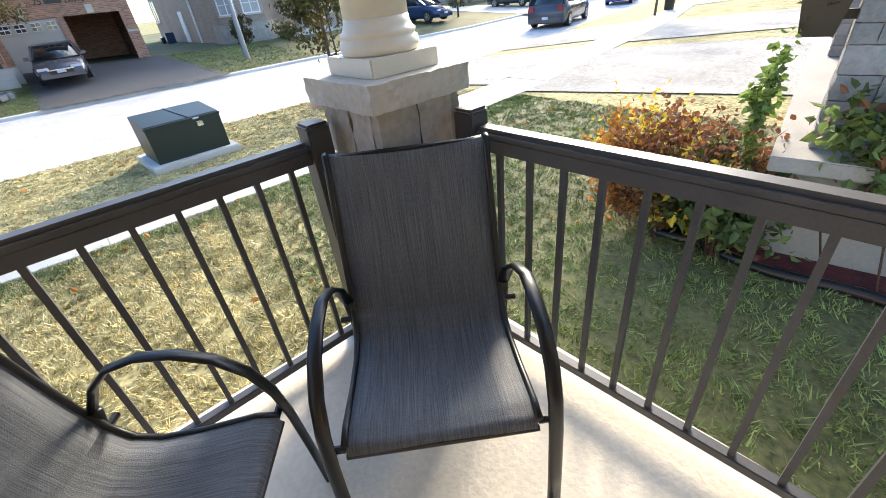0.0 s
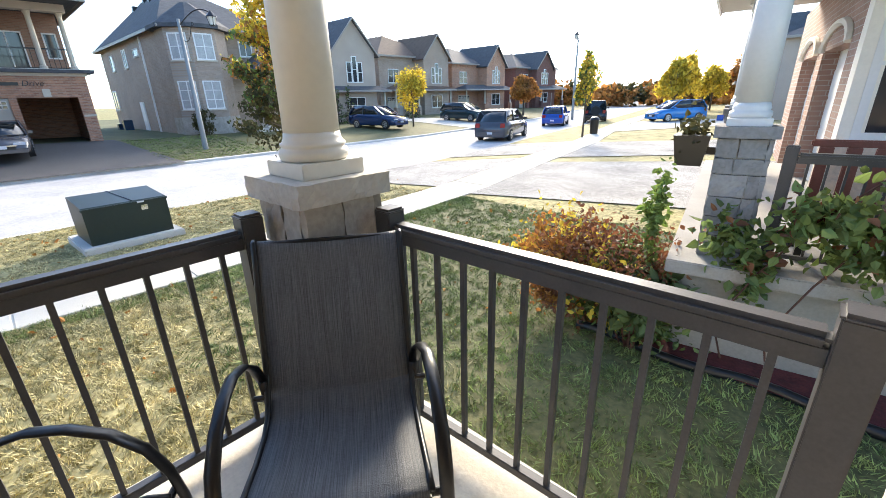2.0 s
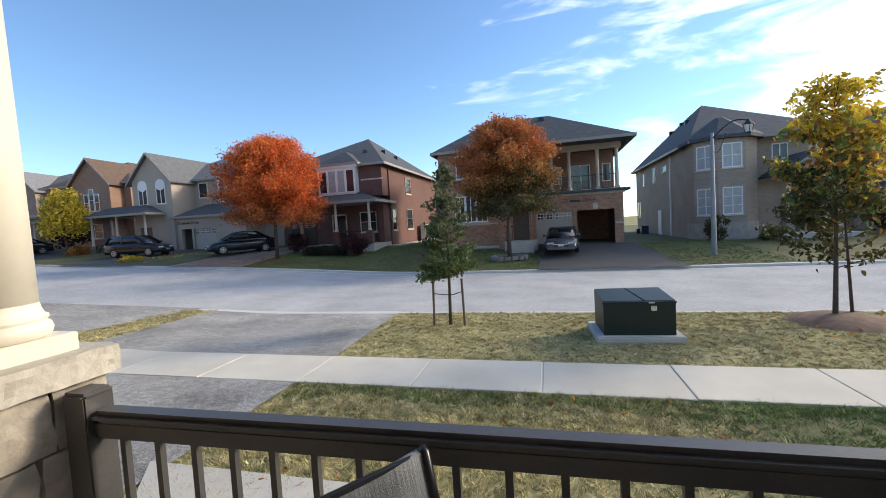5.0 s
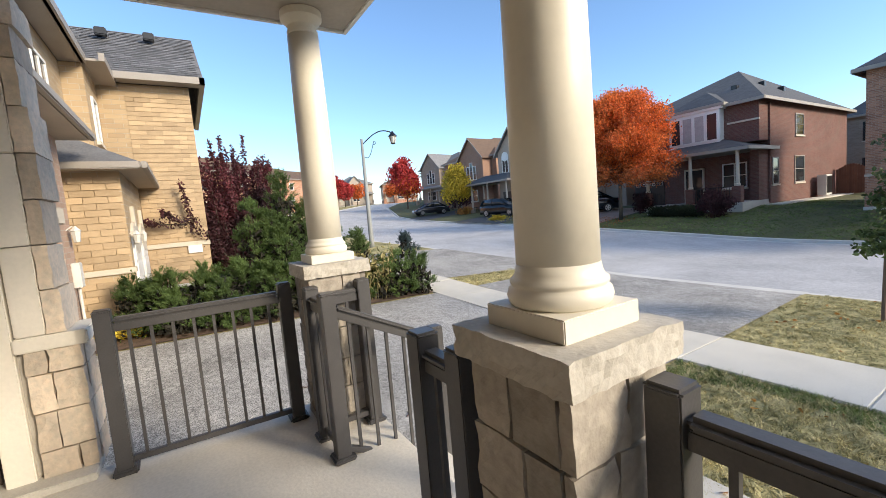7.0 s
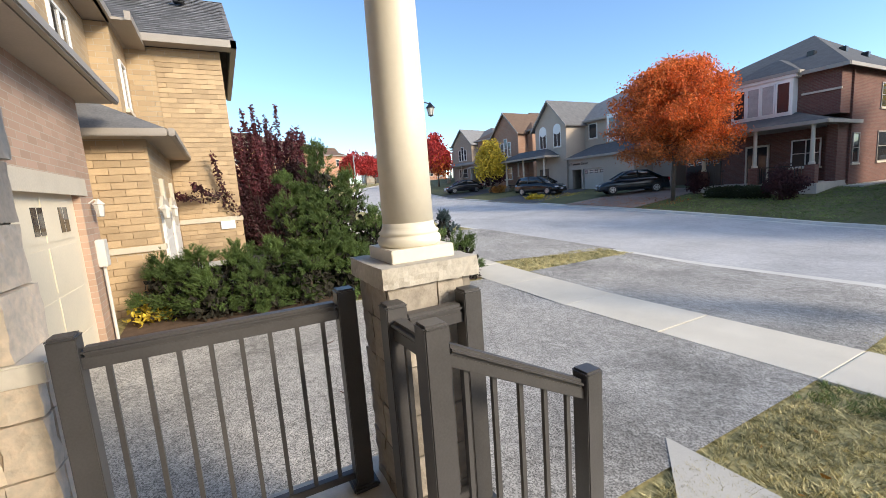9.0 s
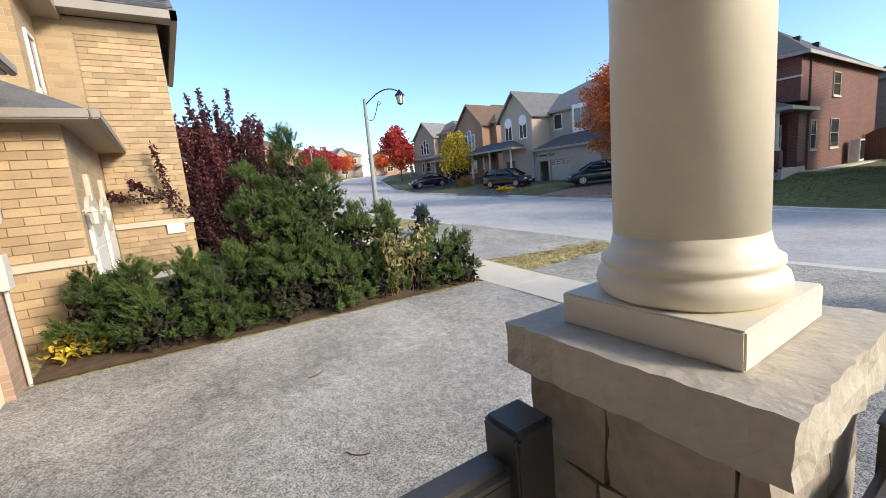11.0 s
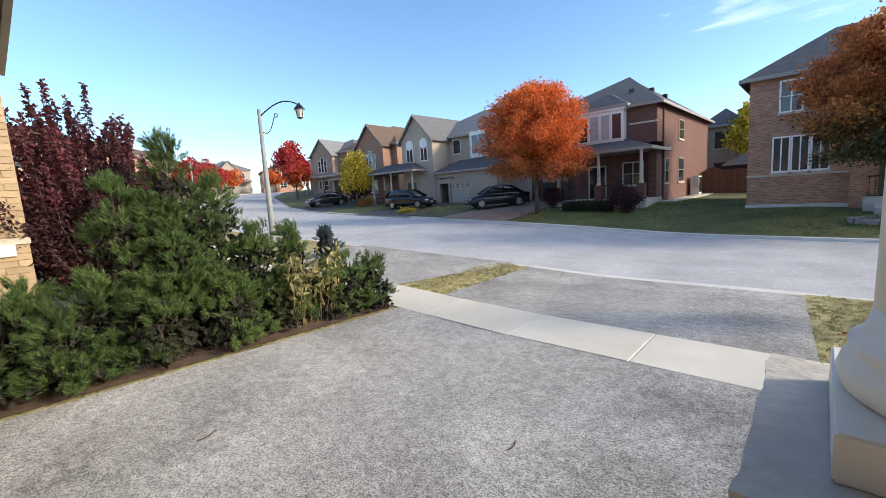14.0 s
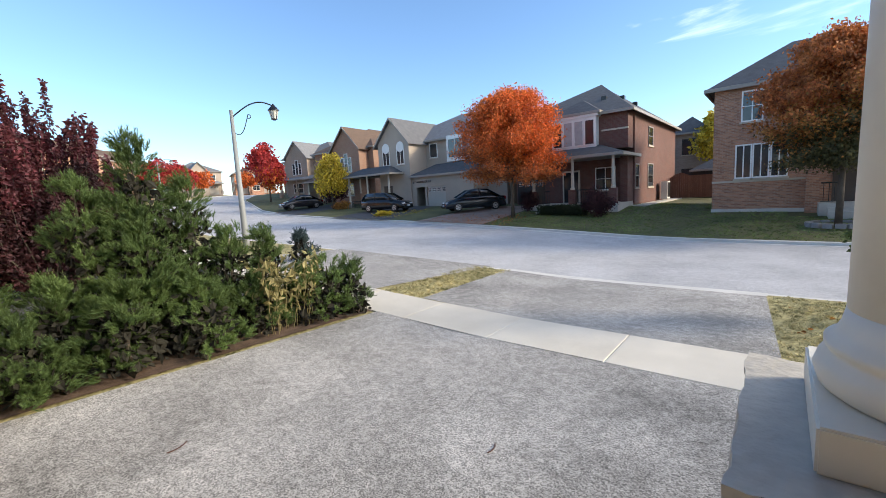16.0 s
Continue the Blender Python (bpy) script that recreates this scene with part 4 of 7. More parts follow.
def window(parent, x0, x1, z0, z1, m, cols=2, rows=1, frame_mat=None, sill=True, shutters=False):
    """A window on a wall whose face lies in the local plane y = 0, outside towards -y."""
    fm = frame_mat or white_paint
    t = 0.07
    cx = [x0 + t * 0.6] + [x0 + (x1 - x0) * c / cols for c in range(1, cols)] + [x1 - t * 0.6]
    cz = [z0 + t * 0.75] + [z0 + (z1 - z0) * r / rows for r in range(1, rows)] + [z1 - t * 0.75]
    holes = [(xa + t * 0.4, xb - t * 0.4, za + 0.018, zb - 0.018) for xa, xb in zip(cx, cx[1:]) for za, zb in zip(cz, cz[1:])]
    w = part("window", pierced(holes, x0, x1, z0, z1, -0.05, 0.03, m), fm, parent)
    part("pane", boxes((x0 + t, x1 - t, -0.02, 0.0, z0 + t, z1 - t), m=m), blind if shutters else glass, w)
    if sill:
        part("sill", boxes((x0 - 0.06, x1 + 0.06, -0.09, 0.02, z0 - 0.09, z0), m=m), trim_mat, w)


blind = mat("window_blind", (0.42, 0.42, 0.41), 0.25, 0.2, 3, 20, 0.05)
# near-black; in the garages it puts the indoor shade into the colour
dark_inside = mat("dark_inside", (0.03, 0.03, 0.03), 0.9, 0.3, 1, 8, 0.1)


def hip_roof(parent, x0, x1, y0, y1, ze, zr, m, material, over=0.4, name="roof", ridge=None):
    """A hipped roof with eaves, soffit and gutter; the ridge runs along the longer side."""
    X0, X1, Y0, Y1 = x0 - over, x1 + over, y0 - over, y1 + over
    lx, ly = X1 - X0, Y1 - Y0
    k = min(lx, ly) / 2
    if ridge:
        r = list(ridge)
        lx = ly + 1 if abs(r[1][0] - r[0][0]) > abs(r[1][1] - r[0][1]) else ly - 1
    elif lx >= ly:
        r = [(X0 + k, (Y0 + Y1) / 2), (X1 - k, (Y0 + Y1) / 2)]
    else:
        r = [((X0 + X1) / 2, Y0 + k), ((X0 + X1) / 2, Y1 - k)]
    bm = bmesh.new()
    c = [bm.verts.new(m @ Vector((x, y, ze))) for x, y in ((X0, Y0), (X1, Y0), (X1, Y1), (X0, Y1))]
    a, b = (bm.verts.new(m @ Vector((x, y, zr))) for x, y in r)
    if lx >= ly:
        fs = ((c[0], c[1], b, a), (c[1], c[2], b), (c[2], c[3], a, b), (c[3], c[0], a))
    else:
        fs = ((c[0], c[1], a), (c[1], c[2], b, a), (c[2], c[3], b), (c[3], c[0], a, b))
    for f in fs:
        bm.faces.new(f)
    bm.faces.new(c)
    rf = part(name, bm, material, parent)
    part("eave", boxes((X0 - 0.03, X1 + 0.03, Y0 - 0.06, Y0, ze - 0.16, ze + 0.02), (X0 - 0.03, X1 + 0.03, Y1, Y1 + 0.06, ze - 0.16, ze + 0.02), (X0 - 0.06, X0 - 0.001, Y0, Y1, ze - 0.16, ze + 0.02), (X1 + 0.001, X1 + 0.06, Y0, Y1, ze - 0.16, ze + 0.02), m=m), eave_mat, rf)
    return rf




def gable_roof(parent, x0, x1, y0, y1, ze, zr, m, material, wall_mat, over=0.35, name="roof"):
    """A gabled roof whose gable faces the street (-y), with barge boards."""
    xm = (x0 + x1) / 2
    sl = (zr - ze) / (xm - x0)
    zo = ze - sl * over
    bm = bmesh.new()
    for y in (y0 - over, y1):
        for x, z in ((x0 - over, zo), (xm, zr), (x1 + over, zo), (x1 + over, zo - 0.12), (xm, zr - 0.14), (x0 - over, zo - 0.12)):
            bm.verts.new(m @ Vector((x, y, z + 0.08)))
    bm.verts.ensure_lookup_table()
    v = bm.verts
    for i in range(6):
        bm.faces.new((v[i], v[(i + 1) % 6], v[6 + (i + 1) % 6], v[6 + i]))
    bm.faces.new([v[0], v[1], v[4], v[5]])
    bm.faces.new([v[1], v[2], v[3], v[4]])
    rf = part(name, bm, material, parent)
    bm = bmesh.new()
    t = [bm.verts.new(m @ Vector(p)) for p in ((x0, y0, ze), (x1, y0, ze), (xm, y0, zr - 0.05), (x0, y0 + 0.2, ze), (x1, y0 + 0.2, ze), (xm, y0 + 0.2, zr - 0.05))]
    for f in ((0, 1, 2), (3, 5, 4), (0, 2, 5, 3), (1, 4, 5, 2), (0, 3, 4, 1)):
        bm.faces.new([t[i] for i in f])
    part("gable_wall", bm, wall_mat, parent)
    for s in (0, 1):
        bm = bmesh.new()
        xe = x0 - over if s == 0 else x1 + over
        q = [bm.verts.new(m @ Vector((x, y, z + 0.08))) for y in (y0 - over - 0.04, y0 - over - 0.005) for x, z in ((xe, zo), (xm, zr), (xm, zr - 0.2), (xe, zo - 0.2))]
        for f in ((0, 1, 2, 3), (4, 5, 6, 7), (0, 1, 5, 4), (1, 2, 6, 5), (2, 3, 7, 6), (3, 0, 4, 7)):
            bm.faces.new([q[i] for i in f])
        part("barge_board", bm, eave_mat, rf)
    return rf


def porch_post(parent, x, y, z0, z1, m, brick):
    part("porch_pier", boxes((x - 0.22, x + 0.22, y - 0.22, y + 0.22, z0, z0 + 1.0), m=m), brick, parent)
    part("porch_post", lathe(bmesh.new(), [(0.15, z0 + 1.0), (0.15, z0 + 1.1), (0.11, z0 + 1.15), (0.09, z1 - 0.1), (0.14, z1)], 12, m @ pose(x, y, 0)), trim_mat, parent)


def porch_rail(parent, x0, x1, y, z0, m, n=0, h=0.95):
    n = n or max(3, int((x1 - x0) / 0.14))
    r = part("porch_rail", boxes((x0, x1, y - 0.03, y + 0.03, z0 + h - 0.06, z0 + h), m=m), black_metal, parent)
    part("bottom_rail", boxes((x0, x1, y - 0.02, y + 0.02, z0 + 0.06, z0 + 0.1), m=m), black_metal, r)
    for i in range(n):
        x = x0 + (x1 - x0) * (i + 0.5) / n
        part("baluster", boxes((x - 0.012, x + 0.012, y - 0.012, y + 0.012, z0 + 0.1, z0 + h - 0.06), m=m), black_metal, r)


def garage_door(parent, x0, x1, z0, z1, m, brick_arch=True, material=None):
    d = part("garage_door", boxes((x0, x1, 0.06, 0.12, z0, z1), m=m), material or beige_door, parent)
    rows = 4
    h = (z1 - z0) / rows
    for r in range(rows):
        part("door_section", boxes((x0 + 0.02, x1 - 0.02, 0.045, 0.062, z0 + r * h + 0.02, z0 + (r + 1) * h - 0.02), m=m, bevel=0.006), material or beige_door, d)
    w = (x1 - x0) / 4
    for i in range(4):
        part("door_light", boxes((x0 + i * w + 0.1, x0 + (i + 1) * w - 0.1, 0.03, 0.046, z1 - h * 0.85, z1 - h * 0.2), m=m), white_paint, d)
        for k in range(2):
            for l in range(2):
                c = x0 + i * w + 0.1 + (w - 0.2) * (k + 0.5) / 2
                zz = z1 - h * 0.85 + h * 0.65 * (l + 0.5) / 2
                part("pane", boxes((c - w * 0.14, c + w * 0.14, 0.022, 0.032, zz - h * 0.12, zz + h * 0.12), m=m), glass, d)


beige_door = mat("beige_door", (0.45, 0.41, 0.35), 0.5, 0.06, 2, 30, 0.05)
I4 = Matrix.Identity(4)


def side(x, y, turn):
    """Local frame of a wall face: local -y points outwards, turned by degrees about z."""
    return pose(x, y, 0, 0, 0, turn)


def vents(parent, pts):
    for x, y, z in pts:
        part("roof_vent", boxes((x - 0.18, x + 0.18, y - 0.18, y + 0.18, z - 0.2, z + 0.18), bevel=0.03), black_metal, parent)


def sign_text(body, parent, x, y, z, size, m):
    cu = bpy.data.curves.new("lettering", "FONT")
    cu.body, cu.size, cu.extrude, cu.shear = body, size, 0.01, 0.3
    tmp = bpy.data.objects.new("lettering", cu)
    scene.collection.objects.link(tmp)
    dg = bpy.context.evaluated_depsgraph_get()
    me = bpy.data.meshes.new_from_object(tmp.evaluated_get(dg))
    bpy.data.objects.remove(tmp)
    me.materials.clear()
    me.materials.append(black_metal)
    ob = new("lettering", me)
    ob.parent = parent
    ob.matrix_local = m @ pose(x, y, z, 90, 0, 0)


# house with the balcony over its garage
gloss_white = mat("gloss_white", (0.85, 0.85, 0.83), 0.35, 0.04, 2, 20, 0.02)
h = thing("house", "two-storey brown brick house with balcony over an open garage", "house")
gz = -0.36
part("wall", boxes((-7.8, -1.85, 26.5, 34.3, -0.9, 6.2)), orange_brick, h)
part("foundation", boxes((-7.83, -3.4, 26.44, 26.7, -0.9, -0.12)), kerb_mat, h)
hip_roof(h, -7.8, 4.0, 26.6, 34.6, 6.2, 8.8, I4, shingle, ridge=((-4.7, 30.6), (-0.5, 30.6)))
# garage block, open right bay
part("garage_wall", pierced([(-1.6, 0.75, gz, 1.86), (1.04, 3.36, gz, 1.86)], -1.85, 3.9, gz - 0.4, 2.95, 28, 28.3), orange_brick, h)
for xa, xb in ((-1.85, -1.7), (0.85, 1.0), (3.75, 3.9)):
    part("garage_wall", boxes((xa, xb, 28.3, 34, gz - 0.4, 2.8)), orange_brick, h)
part("garage_wall", boxes((-1.7, 3.75, 33.8, 34, gz - 0.4, 2.8)), orange_brick, h)
part("garage_ceiling", boxes((-1.7, 3.75, 28.3, 33.8, 2.6, 2.75)), dark_inside, h)
part("garage_floor", boxes((-1.7, 3.75, 28.0, 33.8, gz - 0.4, gz - 0.02)), dark_asphalt, h)
garage_door(h, -1.6, 0.75, gz, 1.84, side(0, 28, 0))
for r_ in ((-1.95, 4.0, 27.93, 28, 2.86, 3.0), (3.38, 3.92, 27.93, 28, 0.9, 1.0), (-0.55, -0.25, 27.94, 28, 1.9, 2.27), (2.05, 2.35, 27.94, 28, 1.9, 2.27)):
    part("stone_trim", boxes(r_), trim_mat, h)
part("garage_skirt_roof", boxes((-2.1, 4.3, 27.7, 29.2, 3.0, 3.16)), shingle, h)
part("balcony_floor", boxes((-1.85, 3.9, 28.6, 31.5, 3.15, 3.24)), kerb_mat, h)
part("upper_wall", boxes((-1.85, 3.9, 31.5, 34.3, 2.8, 6.15)), brown_brick, h)
for x in (-0.45, 0.7, 2.5, 3.7):
    part("balcony_column", lathe(bmesh.new(), [(0.17, 3.2), (0.17, 3.35), (0.12, 3.4), (0.11, 5.65), (0.16, 5.8), (0.16, 5.85)], 12, pose(x, 28.85, 0)), trim_mat, h)
part("balcony_beam", boxes((-1.85, 3.95, 28.5, 29.1, 5.85, 6.19)), trim_mat, h)
porch_rail(h, -1.6, 3.7, 28.85, 3.2, I4, 26, 1.0)
for x0, x1, cols in ((-0.5, 0.3, 1), (1.0, 2.3, 2), (3.1, 3.7, 1)):
    window(h, x0, x1, 3.2 if cols == 2 else 3.9, 5.2, side(0, 31.5, 0), cols, 1, sill=False)
for k in range(3):
    window(h, -6.82 + 0.73 * k, -6.1 + 0.73 * k, 1.47, 3.22, side(0, 26.5, 0), 2, 1, frame_mat=gloss_white)
window(h, -6.62, -5.7, 4.35, 5.9, side(0, 26.5, 0), 2, 2, frame_mat=gloss_white)
part("brick_band", boxes((-7.82, -3.96, 26.47, 26.5, 1.28, 1.38)), trim_mat, h)
part("brick_pier", boxes((-3.95, -3.45, 26.1, 26.5, -0.6, 1.45)), orange_brick, h)
part("porch_slab", boxes((-3.5, -1.5, 25.2, 26.5, -0.8, 0.15)), concrete, h)
for r_ in ((-3.2, -1.7, 24.8, 25.2, -0.8, -0.05), (-3.2, -1.7, 24.4, 24.8, -0.9, -0.22)):
    part("porch_step", boxes(r_), concrete, h)
part("entry_door", boxes((-3.0, -2.0, 26.44, 26.5, 0.15, 2.3)), door_brown, h)
porch_rail(h, -3.45, -2.9, 25.25, 0.15, I4)
sign_text("25", h, 0.15, 27.97, 2.4, 0.36, I4)
part("lettering_bar", boxes((0.62, 1.28, 27.97, 27.985, 2.42, 2.57)), black_metal, h)
sign_text("Drive", h, 1.36, 27.97, 2.4, 0.36, I4)
vents(h, ((-4.2, 29.9, 8.35), (-1, 29.9, 8.4)))

# house with the bay tower
h = thing("house", "two-storey taupe brick house with a bay tower", "house")
part("wall", boxes((8.6, 16.6, 30.5, 48, -0.9, 5.9)), grey_brick, h)
part("bay_tower", lathe(bmesh.new(), [(1.95, -0.9), (1.95, 5.9)], 8, pose(10.3, 30.5, 0, 0, 0, 22.5)), grey_brick, h)
part("stone_base", lathe(bmesh.new(), [(2.0, -0.9), (2.0, 0.55)], 8, pose(10.3, 30.5, 0, 0, 0, 22.5)), stone, h)
hip_roof(h, 8.6, 16.6, 30, 48, 5.9, 9.85, I4, shingle, ridge=((11.6, 37.6), (11.9, 42.5)))
part("tower_roof", lathe(bmesh.new(), [(2.4, 5.74), (2.4, 5.95), (0.3, 7.35), (0.01, 7.4)], 8, pose(10.3, 30.6, 0, 0, 0, 22.5)), shingle, h)
a = 1.95 * math.cos(math.radians(22.5))
for turn in (0, -45):
    m = pose(10.3, 30.5, 0, 0, 0, turn) @ pose(0, -a, 0)
    window(h, -0.55, 0.55, 3.95, 5.45, m, 2, 2, shutters=True)
    window(h, -0.55, 0.55, 1.05, 2.75, m, 2, 3, shutters=True)
m = side(8.6, 0, -90)
for y0, y1, z0, z1, c in ((36.3, 37.6, 4.7, 5.2, 1), (39.8, 40.8, 4.1, 5.4, 2), (44, 45, 4.1, 5.3, 1), (46, 47.6, 1.0, 2.6, 2)):
    window(h, -y1, -y0, z0, z1, m, c, 1)
part("side_door", boxes((8.53, 8.6, 38.1, 39.1, -0.7, 1.6)), white_paint, h)
part("downspout", boxes((8.5, 8.6, 35.2, 35.32, -0.6, 5.8)), white_paint, h)
part("porch_roof", boxes((12.6, 16.5, 27.6, 30.5, 3.3, 3.45)), shingle, h)
gable_roof(h, 12.8, 15.6, 27.8, 30.5, 3.45, 4.5, I4, shingle, grey_brick, name="porch_gable")
porch_post(h, 13.0, 28.2, -0.5, 3.3, I4, stone)
porch_post(h, 15.4, 28.2, -0.5, 3.3, I4, stone)
part("porch_slab", boxes((12.4, 16.5, 27.7, 30.5, -0.9, -0.3)), concrete, h)
part("entry_door", boxes((13.7, 14.7, 30.43, 30.5, -0.3, 1.9)), door_brown, h)
window(h, 13.2, 14.1, 4.4, 5.4, side(0, 30.5, 0), 2, 1)
window(h, 15.6, 16.4, 4.2, 5.4, side(0, 30.5, 0), 1, 2)
vents(h, ((10.5, 37.5, 8.6), (10.7, 39.5, 8.8), (10.4, 41.5, 8.5)))

# dark red brick house with the bay window
h = thing("house", "two-storey dark red brick house with bay window and porch", "house")
part("wall", boxes((-21.5, -12.65, 29.6, 43.5, -0.2, 6.3)), red_brick, h)
part("upper_front", boxes((-18.9, -12.65, 28.3, 29.6, 3.9, 6.3)), red_brick, h)
hip_roof(h, -21.5, -12.65, 28.3, 43.5, 6.3, 9.85, I4, shingle, ridge=((-16.8, 35.9), (-17.0, 38.5)))
hip_roof(h, -17.6, -14.5, 27.9, 33, 6.42, 7.6, I4, shingle, 0.25, "bay_roof", ridge=((-16.05, 29.6), (-16.05, 33)))
part("bay_panel", boxes((-17.6, -14.5, 27.75, 28.3, 4.1, 6.1)), white_paint, h)
for r_ in ((-17.75, -14.35, 27.65, 28.3, 6.1, 6.38), (-17.75, -14.35, 27.7, 28.3, 3.9, 4.1)):
    part("bay_moulding", boxes(r_, bevel=0.02), white_paint, h)
for i in range(4):
    window(h, -17.5 + i * 0.74, -16.8 + i * 0.74, 4.25, 5.95, side(0, 27.75, 0), 1, 1, sill=False, shutters=i in (1, 2))
bm_ = boxes((-18.9, -12.3, 26.0, 29.6, 3.35, 3.5))
part("porch_ceiling", bm_, eave_mat, h)
hip_roof(h, -18.6, -12.7, 26.4, 29.8, 3.5, 4.25, I4, shingle, 0.35, "porch_roof")
for x in (-18.4, -15.6, -13.0):
    porch_post(h, x, 26.4, 0.35, 3.35, I4, red_brick)
part("porch_slab", boxes((-18.9, -12.65, 26.1, 29.6, -0.4, 0.4)), concrete, h)
porch_rail(h, -15.4, -13.2, 26.4, 0.4, I4)
porch_rail(h, -18.2, -17.2, 26.4, 0.4, I4)
part("entry_door", boxes((-17.5, -16.4, 29.52, 29.6, 0.4, 2.6)), glass, h)
part("door_trim", boxes((-17.6, -17.5, 29.48, 29.6, 0.4, 2.7), (-16.4, -16.3, 29.48, 29.6, 0.4, 2.7), (-17.6, -16.3, 29.48, 29.6, 2.6, 2.72)), trim_mat, h)
window(h, -15.2, -13.8, 1.2, 2.8, side(0, 29.6, 0), 2, 2)
garage_door(h, -21.4, -19.1, 0.1, 2.3, side(0, 29.5, 0), material=black_metal)
m = side(-12.65, 0, 90)
for y0, y1, z0, z1 in ((29.4, 30.3, 4.2, 5.5), (33.5, 34.9, 4.3, 5.7), (27.2, 28.2, 1.2, 2.9), (30.0, 30.9, 1.25, 2.9), (33.4, 35.0, 1.25, 3.0)):
    if y0 > 29.5:
        window(h, y0, y1, z0, z1, m, 1, 2, frame_mat=eave_mat)
part("stone_sill_band", boxes((-14.3, -12.6, 28.22, 28.3, 5.1, 5.2)), trim_mat, h)
part("downspout", boxes((-12.65, -12.55, 29.5, 29.6, 0.2, 6.1)), red_brick, h)
for r_ in ((-17.6, -16.3, 25.3, 26.1, -0.4, 0.2), (-17.6, -16.3, 24.9, 25.3, -0.4, 0.0)):
    part("porch_step", boxes(r_), concrete, h)
part("side_wall", boxes((-13.1, -12.65, 28.2, 29.6, 0.4, 3.35)), red_brick, h)
vents(h, ((-15.0, 31, 7.7), (-14.2, 36, 7.82), (-14.6, 34, 8.1)))
ac = thing("air_conditioner", "pale grey outdoor air conditioning unit", "air conditioner")
part("casing", boxes((-12.4, -11.9, 36.5, 37.6, 0.2, 1.6), bevel=0.03), kerb_mat, ac)
part("grille", boxes((-11.91, -11.88, 36.6, 37.5, 0.35, 1.5)), black_metal, ac)
fence = thing("fence", "brown wooden gate and fence between the houses", "fence")
fence_wood = mat("fence_wood", (0.16, 0.07, 0.04), 0.8, 0.25, 3, 30, 0.3, rnd=0.15)
for i in range(34):
    x = -12.6 + i * 0.145
    part("board", boxes((x, x + 0.135, 41.0, 41.04, 0.1, 2.0 + (0.25 * math.sin((i - 1) * math.pi / 9) if i < 10 else 0))), fence_wood, fence)
part("fence_rail", boxes((-12.6, -7.7, 41.04, 41.1, 0.5, 0.6), (-12.6, -7.7, 41.04, 41.1, 1.6, 1.7)), fence_wood, fence)

# behind the fence
h = thing("house", "grey house behind the fence with dark windows", "house")
part("wall", boxes((-14.2, -10.6, 49, 60, 0.0, 6.4)), grey_brick, h)
hip_roof(h, -14.2, -10.6, 49, 60, 6.4, 8.2, I4, shingle)
for z0_ in (1.2, 4.2):
    window(h, -13.0, -11.8, z0_, z0_ + 1.6, side(0, 49, 0), 1, 1, frame_mat=black_metal)
shed = thing("shed", "dark timber garden shed behind the fence", "shed")
part("wall", boxes((-11.2, -8.0, 43.5, 46.5, 0.0, 2.5)), dark_inside, shed)
hip_roof(shed, -11.2, -8.0, 43.5, 46.5, 2.5, 3.5, I4, shingle, 0.2)
path_ = thing("side_path", "pale concrete path beside the brick house wall", "path", None, "", "structure")
part("slab", boxes((-12.55, -11.6, 28.4, 40.9, -0.3, 0.12), bevel=0.01), concrete, path_)

# grey house with the twin arched windows
h = thing("house", "two-storey taupe stucco house with front gable and porch", "house")
taupe = mat("taupe_stucco", (0.42, 0.35, 0.285), 0.9, 0.12, 0.8, 40, 0.25)
part("wall", boxes((-38.2, -23.5, 31.5, 43, -0.3, 6.9)), taupe, h)
part("gable_block", boxes((-37.0, -32.7, 29, 31.5, -0.3, 6.9)), taupe, h)
gable_roof(h, -37.0, -32.7, 29, 36, 6.9, 9.2, I4, grey_shingle, taupe)
hip_roof(h, -38.2, -23.5, 31.5, 43, 6.9, 10.1, I4, grey_shingle)
for xc in (-35.85, -33.85):
    window(h, xc - 0.5, xc + 0.5, 4.7, 6.4, side(0, 29, 0), 2, 1)
    part("arch", lathe(bmesh.new(), [(0.5, -0.05), (0.5, 0.02)], 20, pose(xc, 28.98, 6.4, 90, 0, 0)), white_paint, h)
    part("arch_pane", lathe(bmesh.new(), [(0.42, -0.08), (0.42, -0.03)], 20, pose(xc, 28.98, 6.42, 90, 0, 0)), glass, h)
part("garage_wall", pierced([(-32.2, -31.1, -0.3, 2.35), (-30.9, -28.6, -0.3, 2.35)], -32.69, -25.5, -0.3, 3.4, 29.2, 29.5), taupe, h)
part("garage_side", boxes((-25.8, -25.5, 29.5, 31.5, -0.3, 3.4)), taupe, h)
garage_door(h, -30.9, -28.6, 0.1, 2.35, side(0, 29.3, 0))
# dark sheet before the back wall, painting the shade of the open bay
part("garage_inside", boxes((-32.6, -25.9, 31.3, 31.49, 0.0, 3.3)), dark_inside, h)
hip_roof(h, -32.6, -25.5, 29.2, 32.5, 3.45, 4.5, I4, shingle, 0.3, "garage_roof")
window(h, -32.2, -31.2, 5.2, 6.6, side(0, 31.5, 0), 1, 1)
part("bay", boxes((-29.6, -26.8, 30.9, 31.5, 4.6, 7.0)), white_paint, h)
window(h, -29.4, -27.0, 4.9, 6.7, side(0, 30.9, 0), 3, 1, sill=False)
hip_roof(h, -40.6, -33.9, 27.4, 30, 3.9, 4.7, I4, shingle, 0.3, "porch_roof")
for x in (-40.3, -37.4, -34.3):
    porch_post(h, x, 27.6, 0.3, 3.85, I4, stone)
part("porch_slab", boxes((-40.6, -33.9, 27.4, 29, -0.3, 0.4)), concrete, h)
porch_rail(h, -40.1, -37.6, 27.6, 0.4, I4)
